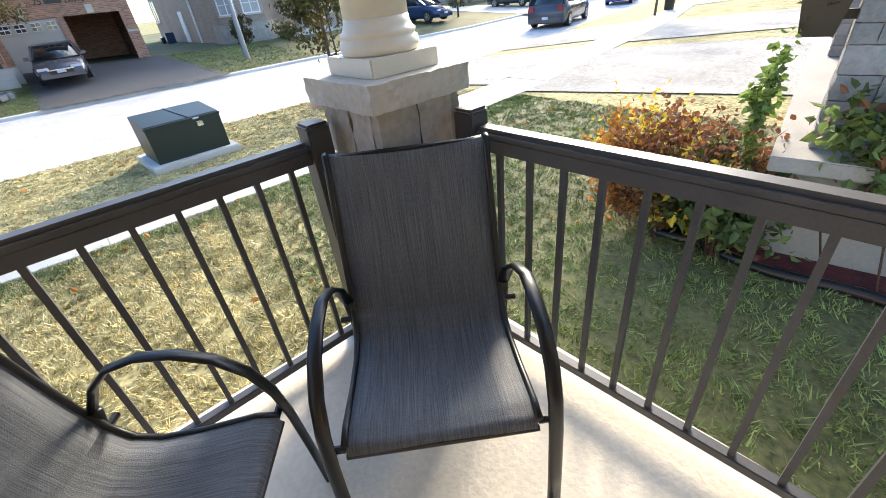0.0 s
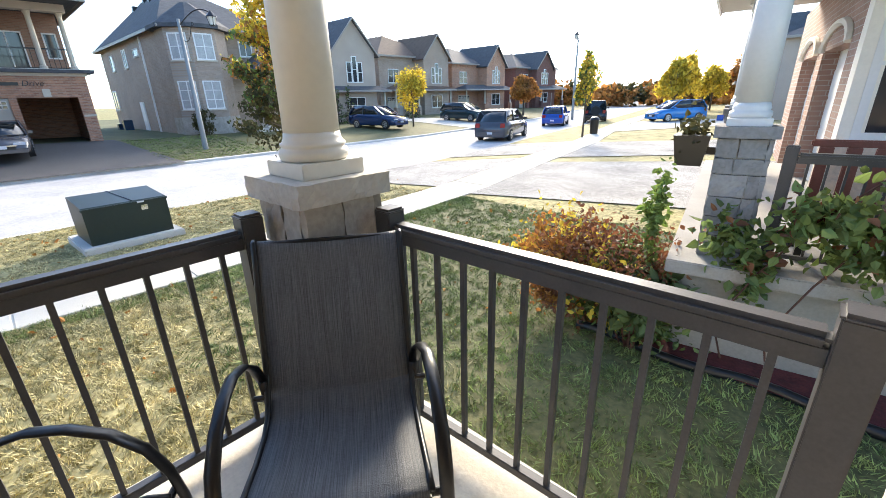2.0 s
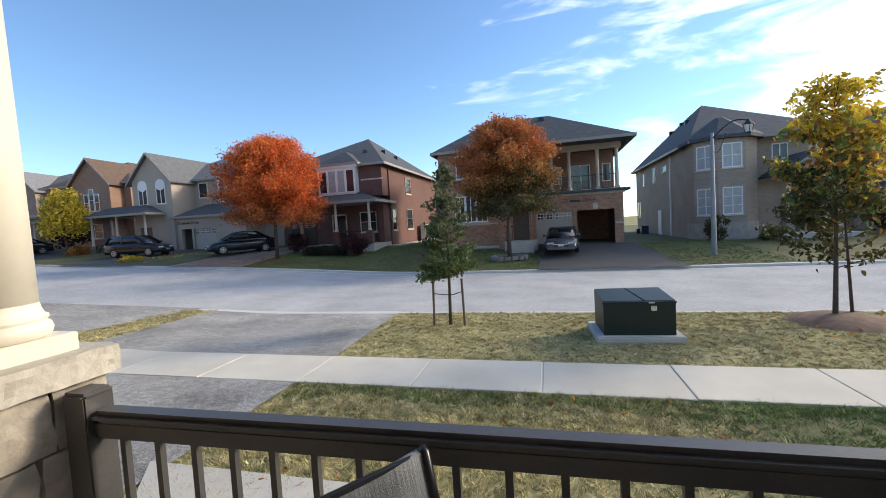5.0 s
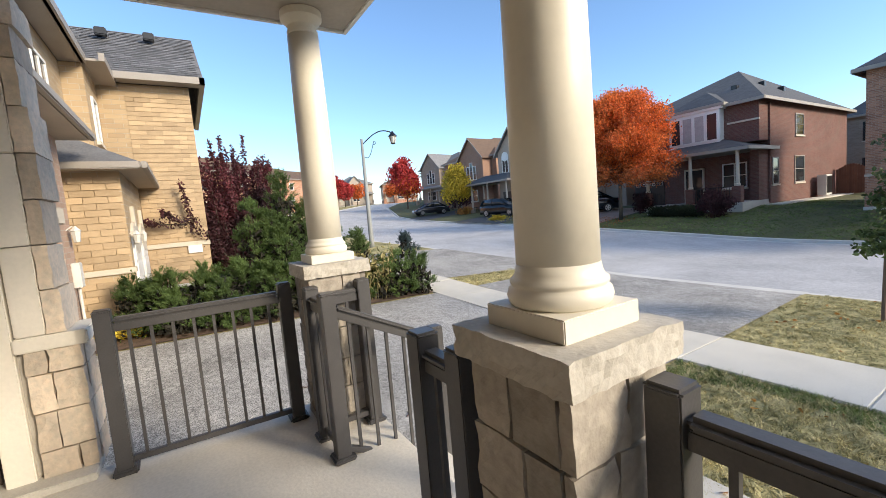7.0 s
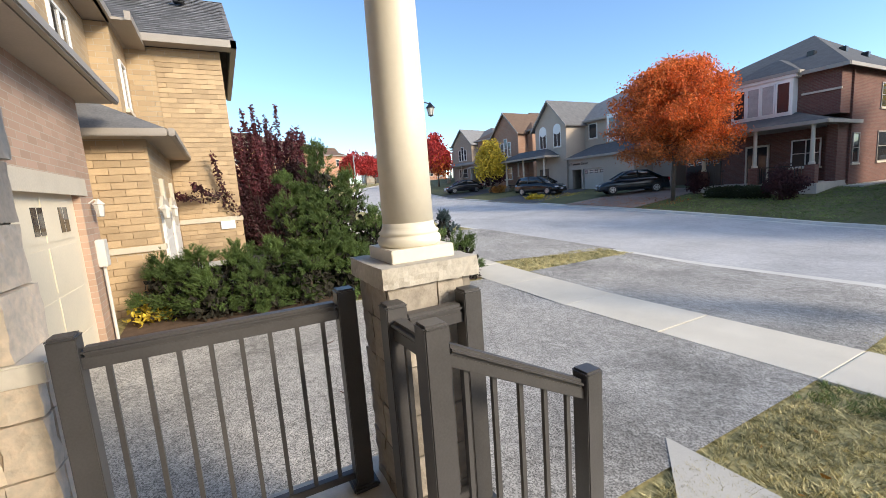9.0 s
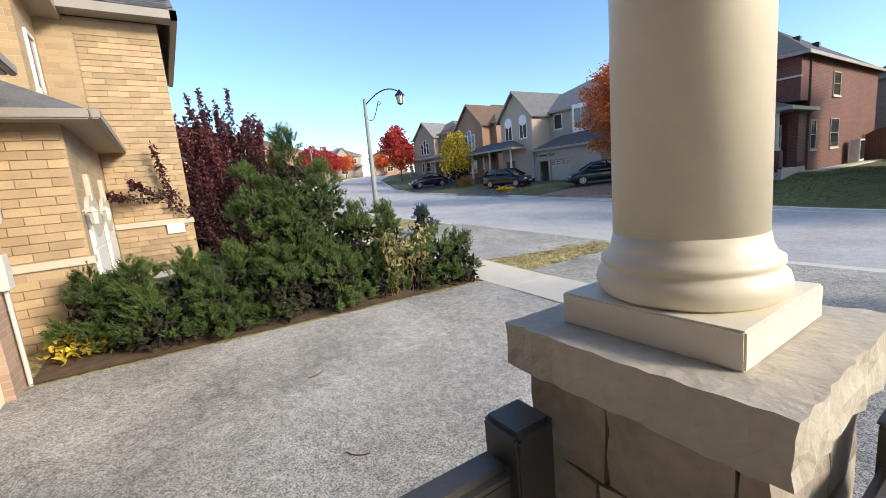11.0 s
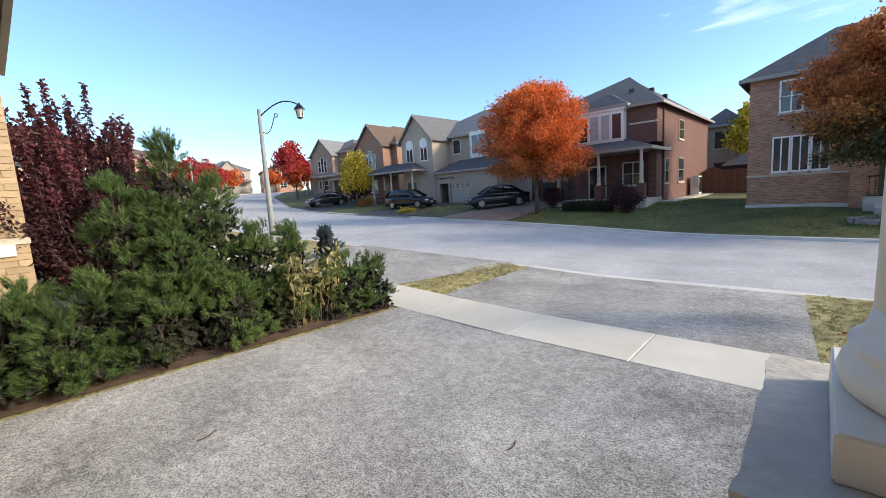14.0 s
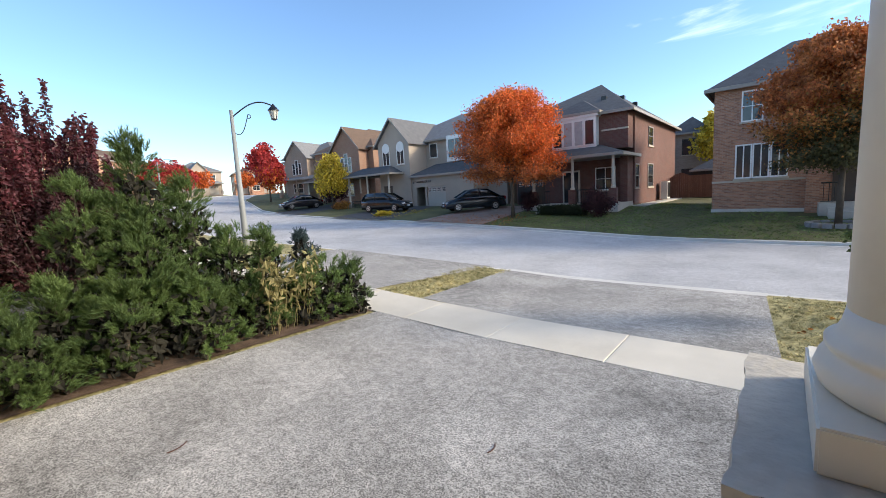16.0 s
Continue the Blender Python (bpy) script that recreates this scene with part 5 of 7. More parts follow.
porch_rail(h, -37.1, -34.6, 27.6, 0.4, I4)
part("entry_door", boxes((-36.4, -35.2, 28.93, 29, 0.4, 2.7)), door_brown, h)
sign_text("31", h, -32.6, 29.15, 2.75, 0.36, I4)
part("lettering_bar", boxes((-32.1, -31.2, 29.15, 29.17, 2.77, 2.92)), black_metal, h)
sign_text("Drive", h, -31.1, 29.15, 2.75, 0.36, I4)


def plain_house(x, y, turn, w, d, eave, top, wall, roof, gable_w=0.0, label="", porch=True, z=0.0, gx=0.0):
    """A house of the same street further off: body, gable, windows, porch and garage; its front faces local -y."""
    h = thing("house", label, "house", pose(x, y, z, 0, 0, turn))
    part("wall", boxes((-w / 2, w / 2, 0, d, -1.5, eave)), wall, h)
    hip_roof(h, -w / 2, w / 2, 0, d, eave, top, I4, roof)
    if gable_w:
        part("gable_block", boxes((gx - gable_w / 2, gx + gable_w / 2, -1.6, 0, -1.5, eave)), wall, h)
        gable_roof(h, gx - gable_w / 2, gx + gable_w / 2, -1.6, 5, eave, eave + gable_w * 0.55, I4, roof, wall)
        for k in (-1, 0, 1):
            window(h, gx + k * 0.62 - 0.29, gx + k * 0.62 + 0.29, 3.6, 5.4 + (0.5 if k == 0 else 0), side(0, -1.6, 0), 1, 2, sill=False)
        window(h, gx - 1.0, gx + 1.0, 0.8, 2.3, side(0, -1.6, 0), 2, 2)
    for k in (-0.3, 0.3):
        cx = k * w
        if abs(cx - gx) > gable_w / 2 + 0.6 or not gable_w:
            window(h, cx - 0.8, cx + 0.8, 3.7, 5.2, side(0, 0, 0), 2, 2)
            garage_door(h, cx - 1.2, cx + 1.2, 0.0, 2.2, side(0, -0.15, 0))
    for k in (0.25, 0.6):
        window(h, k * d - 0.5, k * d + 0.5, 3.8, 5.2, side(w / 2, 0, 90), 1, 2)
        window(h, -k * d - 0.5, -k * d + 0.5, 0.9, 2.4, side(-w / 2, 0, -90), 1, 2)
        window(h, -k * d - 0.5, -k * d + 0.5, 3.8, 5.2, side(-w / 2, 0, -90), 1, 2)
    if porch:
        hip_roof(h, -w / 2 + 0.3, w / 2 - 0.3, -2.2, -0.1, 2.9, 3.5, I4, roof, 0.25, "porch_roof")
        for px in (-w / 2 + 0.6, -w * 0.1, w / 2 - 0.6):
            porch_post(h, px, -2.0, 0, 2.85, I4, wall)
    return h


plain_house(-48.6, 33.5, 6, 10.5, 13, 6.6, 9.8, brown_brick, brown_shingle, 4.4, "two-storey brown brick house with brown gabled roof", z=ground(-50) + 0.25, gx=2.2)
plain_house(-63, 38, 14, 10, 12, 6.4, 9.2, grey_brick, grey_shingle, 4.2, "two-storey grey brick house down the street", z=ground(-63) + 0.25, gx=-1)
plain_house(-76, 46, 22, 10, 12, 6.4, 9.2, taupe, grey_shingle, 4.2, "two-storey taupe house down the street", z=ground(-76) + 0.25, gx=1)
plain_house(-90, 54, 26, 10, 12, 6.4, 9.2, orange_brick, brown_shingle, 4.2, "two-storey brick house down the street", z=ground(-90) + 0.25)
plain_house(-128, 62, 70, 11, 12, 6.0, 9.0, orange_brick, brown_shingle, 4.2, "two-storey brick house at the bend of the street", z=ground(-128) + 0.25)
plain_house(-122, 44, 80, 11, 12, 6.0, 9.0, taupe, grey_shingle, 4.2, "two-storey pale house at the bend of the street", z=ground(-122) + 0.25)
plain_house(-38, -6, 180, 11, 12, 6.2, 9.0, orange_brick, brown_shingle, 0, "brick house beyond the dark red tree", False, z=ground(-38) + 0.25)
plain_house(24.5, 35.0, 0, 8.5, 14, 6.3, 9.0, taupe, shingle, 5.0, "two-storey taupe house with a front gable", z=-0.7, gx=0.5)
plain_house(37, 38, 0, 10.5, 14, 6.6, 9.4, grey_brick, brown_shingle, 4.4, "two-storey brick house with arched entry and gable", z=-0.6, gx=2.5)
plain_house(50, 38, 0, 11.5, 14, 6.2, 8.8, orange_brick, shingle, 4.4, "two-storey red brick house down the street", z=-0.6, gx=2)
plain_house(66, 38, -6, 11, 14, 6.2, 8.8, red_brick, shingle, 4.4, "brick house far down the street", z=-0.6)

# tan brick house next door
h = thing("house", "two-storey tan brick house with garage beside the driveway", "house")
part("wall", boxes((-24, -17.5, -9, 0.0, -0.8, 5.95)), tan_brick, h)
part("main_wall", boxes((-18.9, -12.3, -12, -2.8, -0.9, 5.85)), tan_brick, h)
part("bay_wall", boxes((-17.5, -15.6, -2.8, -2.35, 2.8, 5.85)), tan_brick, h)
part("garage_wall", boxes((-17.5, -13.05, -2.8, -1.7, -0.9, 2.82)), tan_brick, h)
for r_ in ((-17.5, -17.45, -1.69, 0.03, 0.92, 1.06), (-13.05, -13.0, -2.8, -1.65, 0.6, 0.72), (-13.3, -13.05, -1.7, -1.65, 0.6, 0.72)):
    part("stone_band", boxes(r_, bevel=0.008), trim_mat, h)
part("foundation", boxes((-17.5, -17.42, -2.1, 0.05, -0.9, -0.28)), kerb_mat, h)
for xa, xb in ((-14.85, -13.45), (-16.8, -15.4)):
    gd = part("garage_door", boxes((xa, xb, -1.7, -1.66, -0.7, 1.35)), white_paint, h)
    xc, rr = (xa + xb) / 2, (xb - xa) / 2
    for k in range(4):
        part("door_section", boxes((xa + 0.06, xb - 0.06, -1.66, -1.645, -0.66 + k * 0.5, -0.22 + k * 0.5), bevel=0.006), white_paint, gd)
    part("arch", lathe(bmesh.new(), [(rr, -0.05), (rr, 0.02)], 28, pose(xc, -1.69, 1.35, 90, 0, 0) @ Matrix.Diagonal((1, 0.55, 1, 1))), trim_mat, gd)
    part("arch_glass", lathe(bmesh.new(), [(rr * 0.82, 0.021), (rr * 0.82, 0.04)], 28, pose(xc, -1.69, 1.35, 90, 0, 0) @ Matrix.Diagonal((1, 0.5, 1, 1))), glass, gd)
    part("keystone", boxes((xc - 0.12, xc + 0.12, -1.7, -1.62, 1.62, 2.1), bevel=0.01), trim_mat, gd)
part("garage_skirt_roof", boxes((-17.6, -12.6, -2.8, -1.25, 2.82, 2.9)), soffit_mat, h)
bm_ = bmesh.new()
v_ = [bm_.verts.new(c) for c in ((-17.5, -1.22, 2.92), (-12.57, -1.22, 2.92), (-13.6, -2.79, 3.75), (-17.5, -2.79, 3.75), (-12.57, -2.9, 2.92))]
for f_ in ((0, 1, 2, 3), (1, 4, 2)):
    bm_.faces.new([v_[i] for i in f_])
part("skirt_shingles", bm_, grey_shingle, h)
for r_ in ((-17.5, -12.5, -1.27, -1.15, 2.8, 2.95), (-12.62, -12.5, -2.9, -1.28, 2.8, 2.95)):
    part("gutter", boxes(r_, bevel=0.02), eave_mat, h)
for e_ in ((-15.6, -11.85, -2.79, -2.3, 5.86, 5.92), (-15.6, -11.85, -2.36, -2.24, 5.84, 6.04), (-17.5, -15.4, -2.34, -1.9, 5.86, 5.92), (-17.5, -15.3, -1.96, -1.84, 5.84, 6.04), (-17.45, -17.0, -1.9, 0.4, 5.96, 6.02), (-17.05, -16.93, -1.9, 0.45, 5.94, 6.14), (-24, -16.93, 0.3, 0.45, 5.94, 6.14)):
    part("eave", boxes(e_), eave_mat, h)
bm_ = bmesh.new()
v_ = [bm_.verts.new(c) for c in ((-16.95, -12, 6.1), (-16.95, 0.42, 6.1), (-20.5, 0.42, 8.6), (-20.5, -12, 8.6), (-24.5, 0.42, 6.1), (-24.5, -12, 6.1))]
for f_ in ((0, 1, 2, 3), (3, 2, 4, 5), (1, 4, 2)):
    bm_.faces.new([v_[i] for i in f_])
part("roof", bm_, grey_shingle, h)
hip_roof(h, -17.5, -12.3, -12, -2.75, 6.0, 8.4, I4, grey_shingle, 0.4, "main_roof")
courses = []
for i in range(24):
    k0, k1 = i / 24, (i + 1) / 24
    g_ = random.Random(i)
    y = 0.42 + g_.uniform(-0.15, 0)
    x0_, z0_, x1_, z1_ = -16.95 - 3.55 * k0, 6.1 + 2.5 * k0, -16.95 - 3.55 * k1, 6.1 + 2.5 * k1
    while y > -4.2:
        w_ = g_.uniform(0.2, 0.36)
        lift = g_.uniform(0.012, 0.022)
        courses.append([(x0_, y, z0_ + lift + 0.01), (x0_, y - w_ + 0.012, z0_ + lift + 0.01), (x1_, y - w_ + 0.012, z1_ + 0.006), (x1_, y, z1_ + 0.006)])
        y -= w_
vs_ = [p for c in courses for p in c]
tagged(raw("shingle", vs_, [(4 * i, 4 * i + 1, 4 * i + 2, 4 * i + 3) for i in range(len(courses))], grey_shingle, h), "", "", "", "stuff")
for y in (-3.4, -2.2, -0.9):
    part("roof_vent", boxes((-19.6, -19.3, y - 0.16, y + 0.16, 8.0, 8.25), bevel=0.03), black_metal, h)
window(h, 12.9, 14.0, 4.0, 5.3, pose(0, -2.8, 0, 0, 0, 180), 2, 1)
window(h, 16.2, 16.9, 4.0, 5.2, pose(0, -2.35, 0, 0, 0, 180), 1, 1)
part("house_sign", boxes((-17.45, -17.41, -0.62, -0.22, 0.68, 0.93), bevel=0.01), white_paint, h)
wall_lantern(-13.25, -1.7, 1.45)
wall_lantern(-15.12, -1.7, 1.45)


def bricks(parent, x, y0, y1, z0, z1, w=0.42, hh=0.14):
    """Separate bricks on a wall face that looks to +x; they share meshes."""
    whole = {}
    row, z = 0, z0
    while z + hh <= z1 + 0.01:
        y = y0 - (w / 2 if row % 2 else 0)
        while y < y1:
            a, b = max(y, y0), min(y + w, y1)
            if b - a > 0.06:
                k = round(b - a, 2)
                if k not in whole:
                    bm = bmesh.new()
                    box(bm, 0, 0.022, 0.006, k - 0.006, 0.006, hh - 0.006, None)
                    me = bpy.data.meshes.new("brick")
                    bm.to_mesh(me)
                    bm.free()
                    me.materials.append(tan_unit)
                    whole[k] = me
                o = new("brick", whole[k])
                o.parent = parent
                o.location = (x, a, z)
            y += w
        z += hh
        row += 1


BRICK_HOUSE = h

# ---- house next door on the right ----
L = pose(3.62, -0.82, 0, 0, 0, 9.2)
nh = thing("house", "brick house next door with white columned porch", "house", L)
part("porch_base", boxes((-0.36, 6.2, -3.4, 0.3, -0.95, -0.12)), mat("pale_block", (0.30, 0.28, 0.25), 0.9, 0.15, 2, 40, 0.3), nh)
part("porch_slab", boxes((-0.46, 6.2, -3.4, 0.4, -0.12, 0.0), bevel=0.01), mat("grey_slab", (0.38, 0.36, 0.33), 0.9, 0.15, 2, 50, 0.3), nh)
part("soffit", boxes((-0.6, 6.6, -3.4, 0.6, 2.85, 2.95)), soffit_pale := mat("pale_soffit", (0.46, 0.43, 0.38), 0.6, 0.06, 2, 30, 0.08), nh)
for r_ in ((-0.64, 6.64, 0.6, 0.64, 2.8, 3.05), (-0.64, -0.6, -3.4, 0.6, 2.8, 3.05)):
    part("fascia", boxes(r_), white_paint, nh)
bm_ = bmesh.new()
v_ = [bm_.verts.new(c) for c in ((-0.66, 0.66, 3.05), (6.66, 0.66, 3.05), (6.66, -3.4, 4.6), (-0.66, -3.4, 4.6))]
bm_.faces.new(v_)
part("porch_roof", bm_, shingle, nh)
part("garage_wall", pierced([(2.7, 4.6, -0.1, 1.9), (5.1, 7.0, -0.1, 1.9)], 1.6, 8.2, -0.1, 2.84, -1.3, -0.9), brown_pink := brick_mat("next_brick", (0.37, 0.23, 0.175), (0.29, 0.17, 0.13), (0.42, 0.36, 0.31)), nh)
for xa, xb in ((2.7, 4.6), (5.1, 7.0)):
    d_ = part("garage_door", boxes((xa, xb, -1.2, -1.1, -0.1, 1.9)), white_paint, nh)
    part("arch_trim", sweep(bmesh.new(), [((xa + xb) / 2 + (xb - xa) / 2 * math.cos(a), -0.88, 1.9 + 0.3 * math.sin(a)) for a in [math.pi * q / 12 for q in range(13)]], 0.05, 6), stucco, d_)
    for k in range(4):
        part("door_section", boxes((xa + 0.05, xb - 0.05, -1.1, -1.085, k * 0.42, k * 0.42 + 0.38), bevel=0.005), white_paint, d_)
for r_ in ((-0.3, 1.6, -3.5, -3.2, -0.1, 2.84), (1.45, 1.75, -3.2, -0.85, -0.1, 2.84)):
    part("front_wall", boxes(r_), grey_brick, nh)
part("trim_post", boxes((1.4, 1.62, -1.0, -0.8, 0.0, 2.84)), stucco, nh)
part("stone_base", boxes((1.2, 1.65, -1.1, -0.72, 0.0, 0.85)), lit_stone, nh)
window(nh, -1.5, -0.3, 0.9, 2.3, pose(1.44, -2.4, 0, 0, 0, -90), 2, 2)
part("upper_wall", boxes((-0.2, 8.2, -10, -3.5, 2.8, 6.0)), grey_brick, nh)
white_col = mat("white_column", (0.72, 0.71, 0.68), 0.5, 0.05, 2, 30, 0.05)


def next_pier(x):
    c = thing("porch_column", "white round column on a grey stone pier", "column", L @ pose(x, 0, 0), "columns next door")
    part("stone_core", boxes((-0.16, 0.16, -0.16, 0.16, -0.05, 1.03)), mortar, c)
    stone_faces(c, 0.19, 0.0, 1.025, 50 + int(x), grey_stone, (0.12, 0.2))
    bm = bmesh.new()
    rough_block(bm, -0.225, 0.225, -0.225, 0.225, 1.03, 1.12, 3, 0.006, 0.05)
    part("stone_cap", bm, grey_stone, c)
    part("plinth", boxes((-0.155, 0.155, -0.155, 0.155, 1.12, 1.18), bevel=0.004), white_col, c)
    part("column_base", lathe(bmesh.new(), [(0.14, 1.18), (0.152, 1.2), (0.148, 1.23), (0.13, 1.24), (0.135, 1.26), (0.122, 1.3)], 40), white_col, c, smooth=True)
    part("shaft", lathe(bmesh.new(), [(0.122, 1.3), (0.12, 1.9), (0.105, 2.68)], 40), white_col, c, smooth=True)
    part("capital", lathe(bmesh.new(), [(0.105, 2.68), (0.12, 2.69), (0.12, 2.71), (0.11, 2.72), (0.11, 2.75), (0.15, 2.79), (0.15, 2.85)], 32), white_col, c)


grey_stone = mat("grey_stone", (0.27, 0.262, 0.255), 0.9, 0.25, 4, 30, 0.8, rnd=0.15)
for x_ in (0.0, 3.9, 5.6):
    next_pier(x_)


def next_rail(p, q, n, h=0.98):
    a, b = L @ Vector((*p, 0)), L @ Vector((*q, 0))
    return railing((a.x, a.y), (b.x, b.y), n, "dark grey metal railing on the next porch", (1, 1), 0.0, 0.0, h)


next_rail((-0.12, -0.32), (-0.12, -2.2), 15)
next_rail((0.5, -0.05), (1.9, -0.05), 9)
bench = thing("bench", "red-brown slatted wooden bench on the next porch", "bench", L @ pose(0.35, -1.35, 0))
red_wood = mat("red_wood", (0.16, 0.05, 0.035), 0.5, 0.25, 5, 50, 0.2)
for i in range(9):
    part("back_slat", boxes((0.1, 0.13, -0.75 + i * 0.18, -0.65 + i * 0.18, 0.42, 0.92), bevel=0.006), red_wood, bench)
for i in range(4):
    part("seat_slat", boxes((-0.36 + i * 0.12, -0.27 + i * 0.12, -0.8, 0.85, 0.40, 0.43), bevel=0.006), red_wood, bench)
for y_ in (-0.75, 0.8):
    for x_ in (-0.32, 0.1):
        part("leg", boxes((x_, x_ + 0.06, y_ - 0.03, y_ + 0.03, 0.0, 0.40)), black_metal, bench)
part("top_rail", boxes((0.09, 0.14, -0.8, 0.85, 0.92, 0.98), bevel=0.01), red_wood, bench)
planter = thing("hanging_planter", "black square planter with dry stems on the porch pier", "planter", L @ pose(-0.05, 0.38, 0.78))
bm_ = bmesh.new()
v_ = [bm_.verts.new(c) for c in [(-0.1, -0.1, 0), (0.1, -0.1, 0), (0.1, 0.1, 0), (-0.1, 0.1, 0), (-0.15, -0.14, 0.26), (0.15, -0.14, 0.26), (0.15, 0.14, 0.26), (-0.15, 0.14, 0.26)]]
for f_ in ((0, 1, 2, 3), (4, 5, 6, 7), (0, 1, 5, 4), (1, 2, 6, 5), (2, 3, 7, 6), (3, 0, 4, 7)):
    bm_.faces.new([v_[i] for i in f_])
part("pot", bm_, black_metal, planter)
part("bracket", boxes((-0.03, 0.03, -0.24, -0.1, 0.1, 0.16)), black_metal, planter)
leaves("stems", np.array([0, 0, 0.27]) + rng.normal(size=(160, 3)) * np.array([0.08, 0.07, 0.07]), 0.045, olive_leaf, planter)
mulch_mat = mat("red_mulch", (0.10, 0.02, 0.018), 0.95, 0.5, 8, 40, 0.9)
mulch = patch("mulch_bed", ((2.95, -0.2), (2.95, -2.6), (3.6, -2.6), (3.5, -0.2)), lambda x, y: ground(x) + 0.03, mulch_mat, "dark red wood mulch bed along the next porch", "mulch")
tagged(part("bed_edging", sweep(bmesh.new(), [(2.97 + 0.05 * math.sin(k * 0.7), 0.2 - k * 0.14, ground(2.8) + 0.02) for k in range(20)], 0.05), black_metal, smooth=True), "black plastic lawn edging round the mulch bed", "edging", "", "structure")


def bush(x, y, z, name, label, parts_, stems=40, r=1.0, h=1.2, seed=1):
    th = thing(name, label, "bush", pose(x, y, z))
    g = random.Random(seed)
    bm = bmesh.new()
    for i in range(stems):
        a = g.uniform(0, 2 * math.pi)
        e = Vector((math.cos(a) * r * g.uniform(0.2, 0.9), math.sin(a) * r * g.uniform(0.2, 0.9), h * g.uniform(0.5, 1.0)))
        m_ = e * 0.5 + Vector((0, 0, h * 0.12))
        s = Vector((e.x * 0.2, e.y * 0.2, 0))
        tube(bm, s, m_, 0.008, 0.006, 5, False)
        tube(bm, m_, e, 0.006, 0.002, 5, False)
    part("stem_frame", bm, twig_mat, th)
    for j, (n, m, size, c, rr) in enumerate(parts_):
        leaves("foliage", crown_points(n, c, rr, seed * 7 + j, 16, 0.2), size, m, th, droop=0.3)
    return th


twig_mat = mat("twigs", (0.10, 0.045, 0.03), 0.9, 0.3, 6, 40, 0.2)
vine_green = leaf_mat("vine_leaf", (0.07, 0.125, 0.032), (0.19, 0.25, 0.075))
brown_leaf = leaf_mat("brown_leaf", (0.16, 0.06, 0.035), (0.26, 0.11, 0.05))
bush(3.3, 0.15, -0.9, "shrub", "autumn shrub with orange, red-brown and green leaves", (
    (3600, brown_leaf, 0.04, (0, 0, 0.5), (0.75, 0.85, 0.8)), (1500, gold_leaf, 0.045, (-0.25, 0.4, 0.6), (0.6, 0.6, 0.6)), (420, yellow_leaf, 0.04, (-0.15, 0.25, 0.75), (0.6, 0.7, 0.6)),
    (1900, vine_green, 0.055, (0, -0.25, 0.4), (0.7, 0.75, 0.6)), (420, fresh_leaf, 0.05, (0.0, -0.45, 1.25), (0.14, 0.14, 0.62))), 130, 0.85, 1.0, 4)
bush(2.95, -0.35, -0.9, "shrub", "low leafy green shrub beside the lawn", ((900, green_leaf, 0.085, (0, 0, 0.45), (0.5, 0.6, 0.4)), (150, yellow_leaf, 0.05, (0, 0.2, 0.5), (0.5, 0.5, 0.4))), 18, 0.5, 0.7, 9)
vine = thing("vine", "green climbing vine over the next porch railing", "vine", pose(3.05, -1.4, -0.9))
for seed_, off_ in ((21, 0.0), (22, -0.45), (23, 0.35)):
    g_ = random.Random(seed_)
    pts_ = [(0.1 + g_.uniform(-0.1, 0.1), off_, 0), (0.0, off_ + 0.1, 0.45), (0.12, off_ - 0.1, 0.9), (0.2, off_ - 0.35, 1.35), (0.3, off_ - 0.7, 1.75)]
    part("stem", sweep(bmesh.new(), pts_, 0.008, 6), twig_mat, vine)
p_ = np.concatenate([np.array(c) + rng.normal(size=(n_, 3)) * np.array(s) for n_, c, s in (
    (620, (0.22, -0.6, 1.4), (0.1, 0.15, 0.26)), (330, (0.2, -0.1, 1.42), (0.09, 0.17, 0.08)), (170, (0.2, -0.3, 1.2), (0.08, 0.2, 0.1)), (200, (0.18, 0.28, 0.95), (0.08, 0.09, 0.17)), (130, (0.16, 0.52, 1.2), (0.07, 0.08, 0.12)))])
leaves("vine_leaves", p_, 0.075, vine_green, vine, droop=0.6, long=1.25)
leaves("vine_leaves", p_[1::10] + 0.02, 0.06, brown_leaf, vine, droop=0.6)
plain_house(22, -4.5, 186, 11, 12, 6.0, 8.8, grey_brick, shingle, 0, "two-storey brick house two doors along", False, z=-0.9)
plain_house(47.5, 4.0, 190, 12, 14, 5.9, 8.6, taupe, shingle, 4.4, "taupe house with a columned porch down the street", True, z=-0.9, gx=-2)
plain_house(62, 1.0, 192, 12, 14, 5.9, 8.6, brown_brick, shingle, 4.4, "brown house far down the street", True, z=-0.9)

for x_, y_, t_ in ((-34, -5, 184), (-49, -3, 186), (-64, 3, 200), (-80, 12, 206), (-97, 22, 210)):
    plain_house(x_, y_, t_, 11, 12, 6.0, 8.8, orange_brick, brown_shingle, 4.2, "brick house further along our side of the street", False, z=ground(x_) + 0.1)

# ---- trees ----
sage_leaf = leaf_mat("sage_leaf", (0.10, 0.12, 0.06), (0.17, 0.18, 0.09))


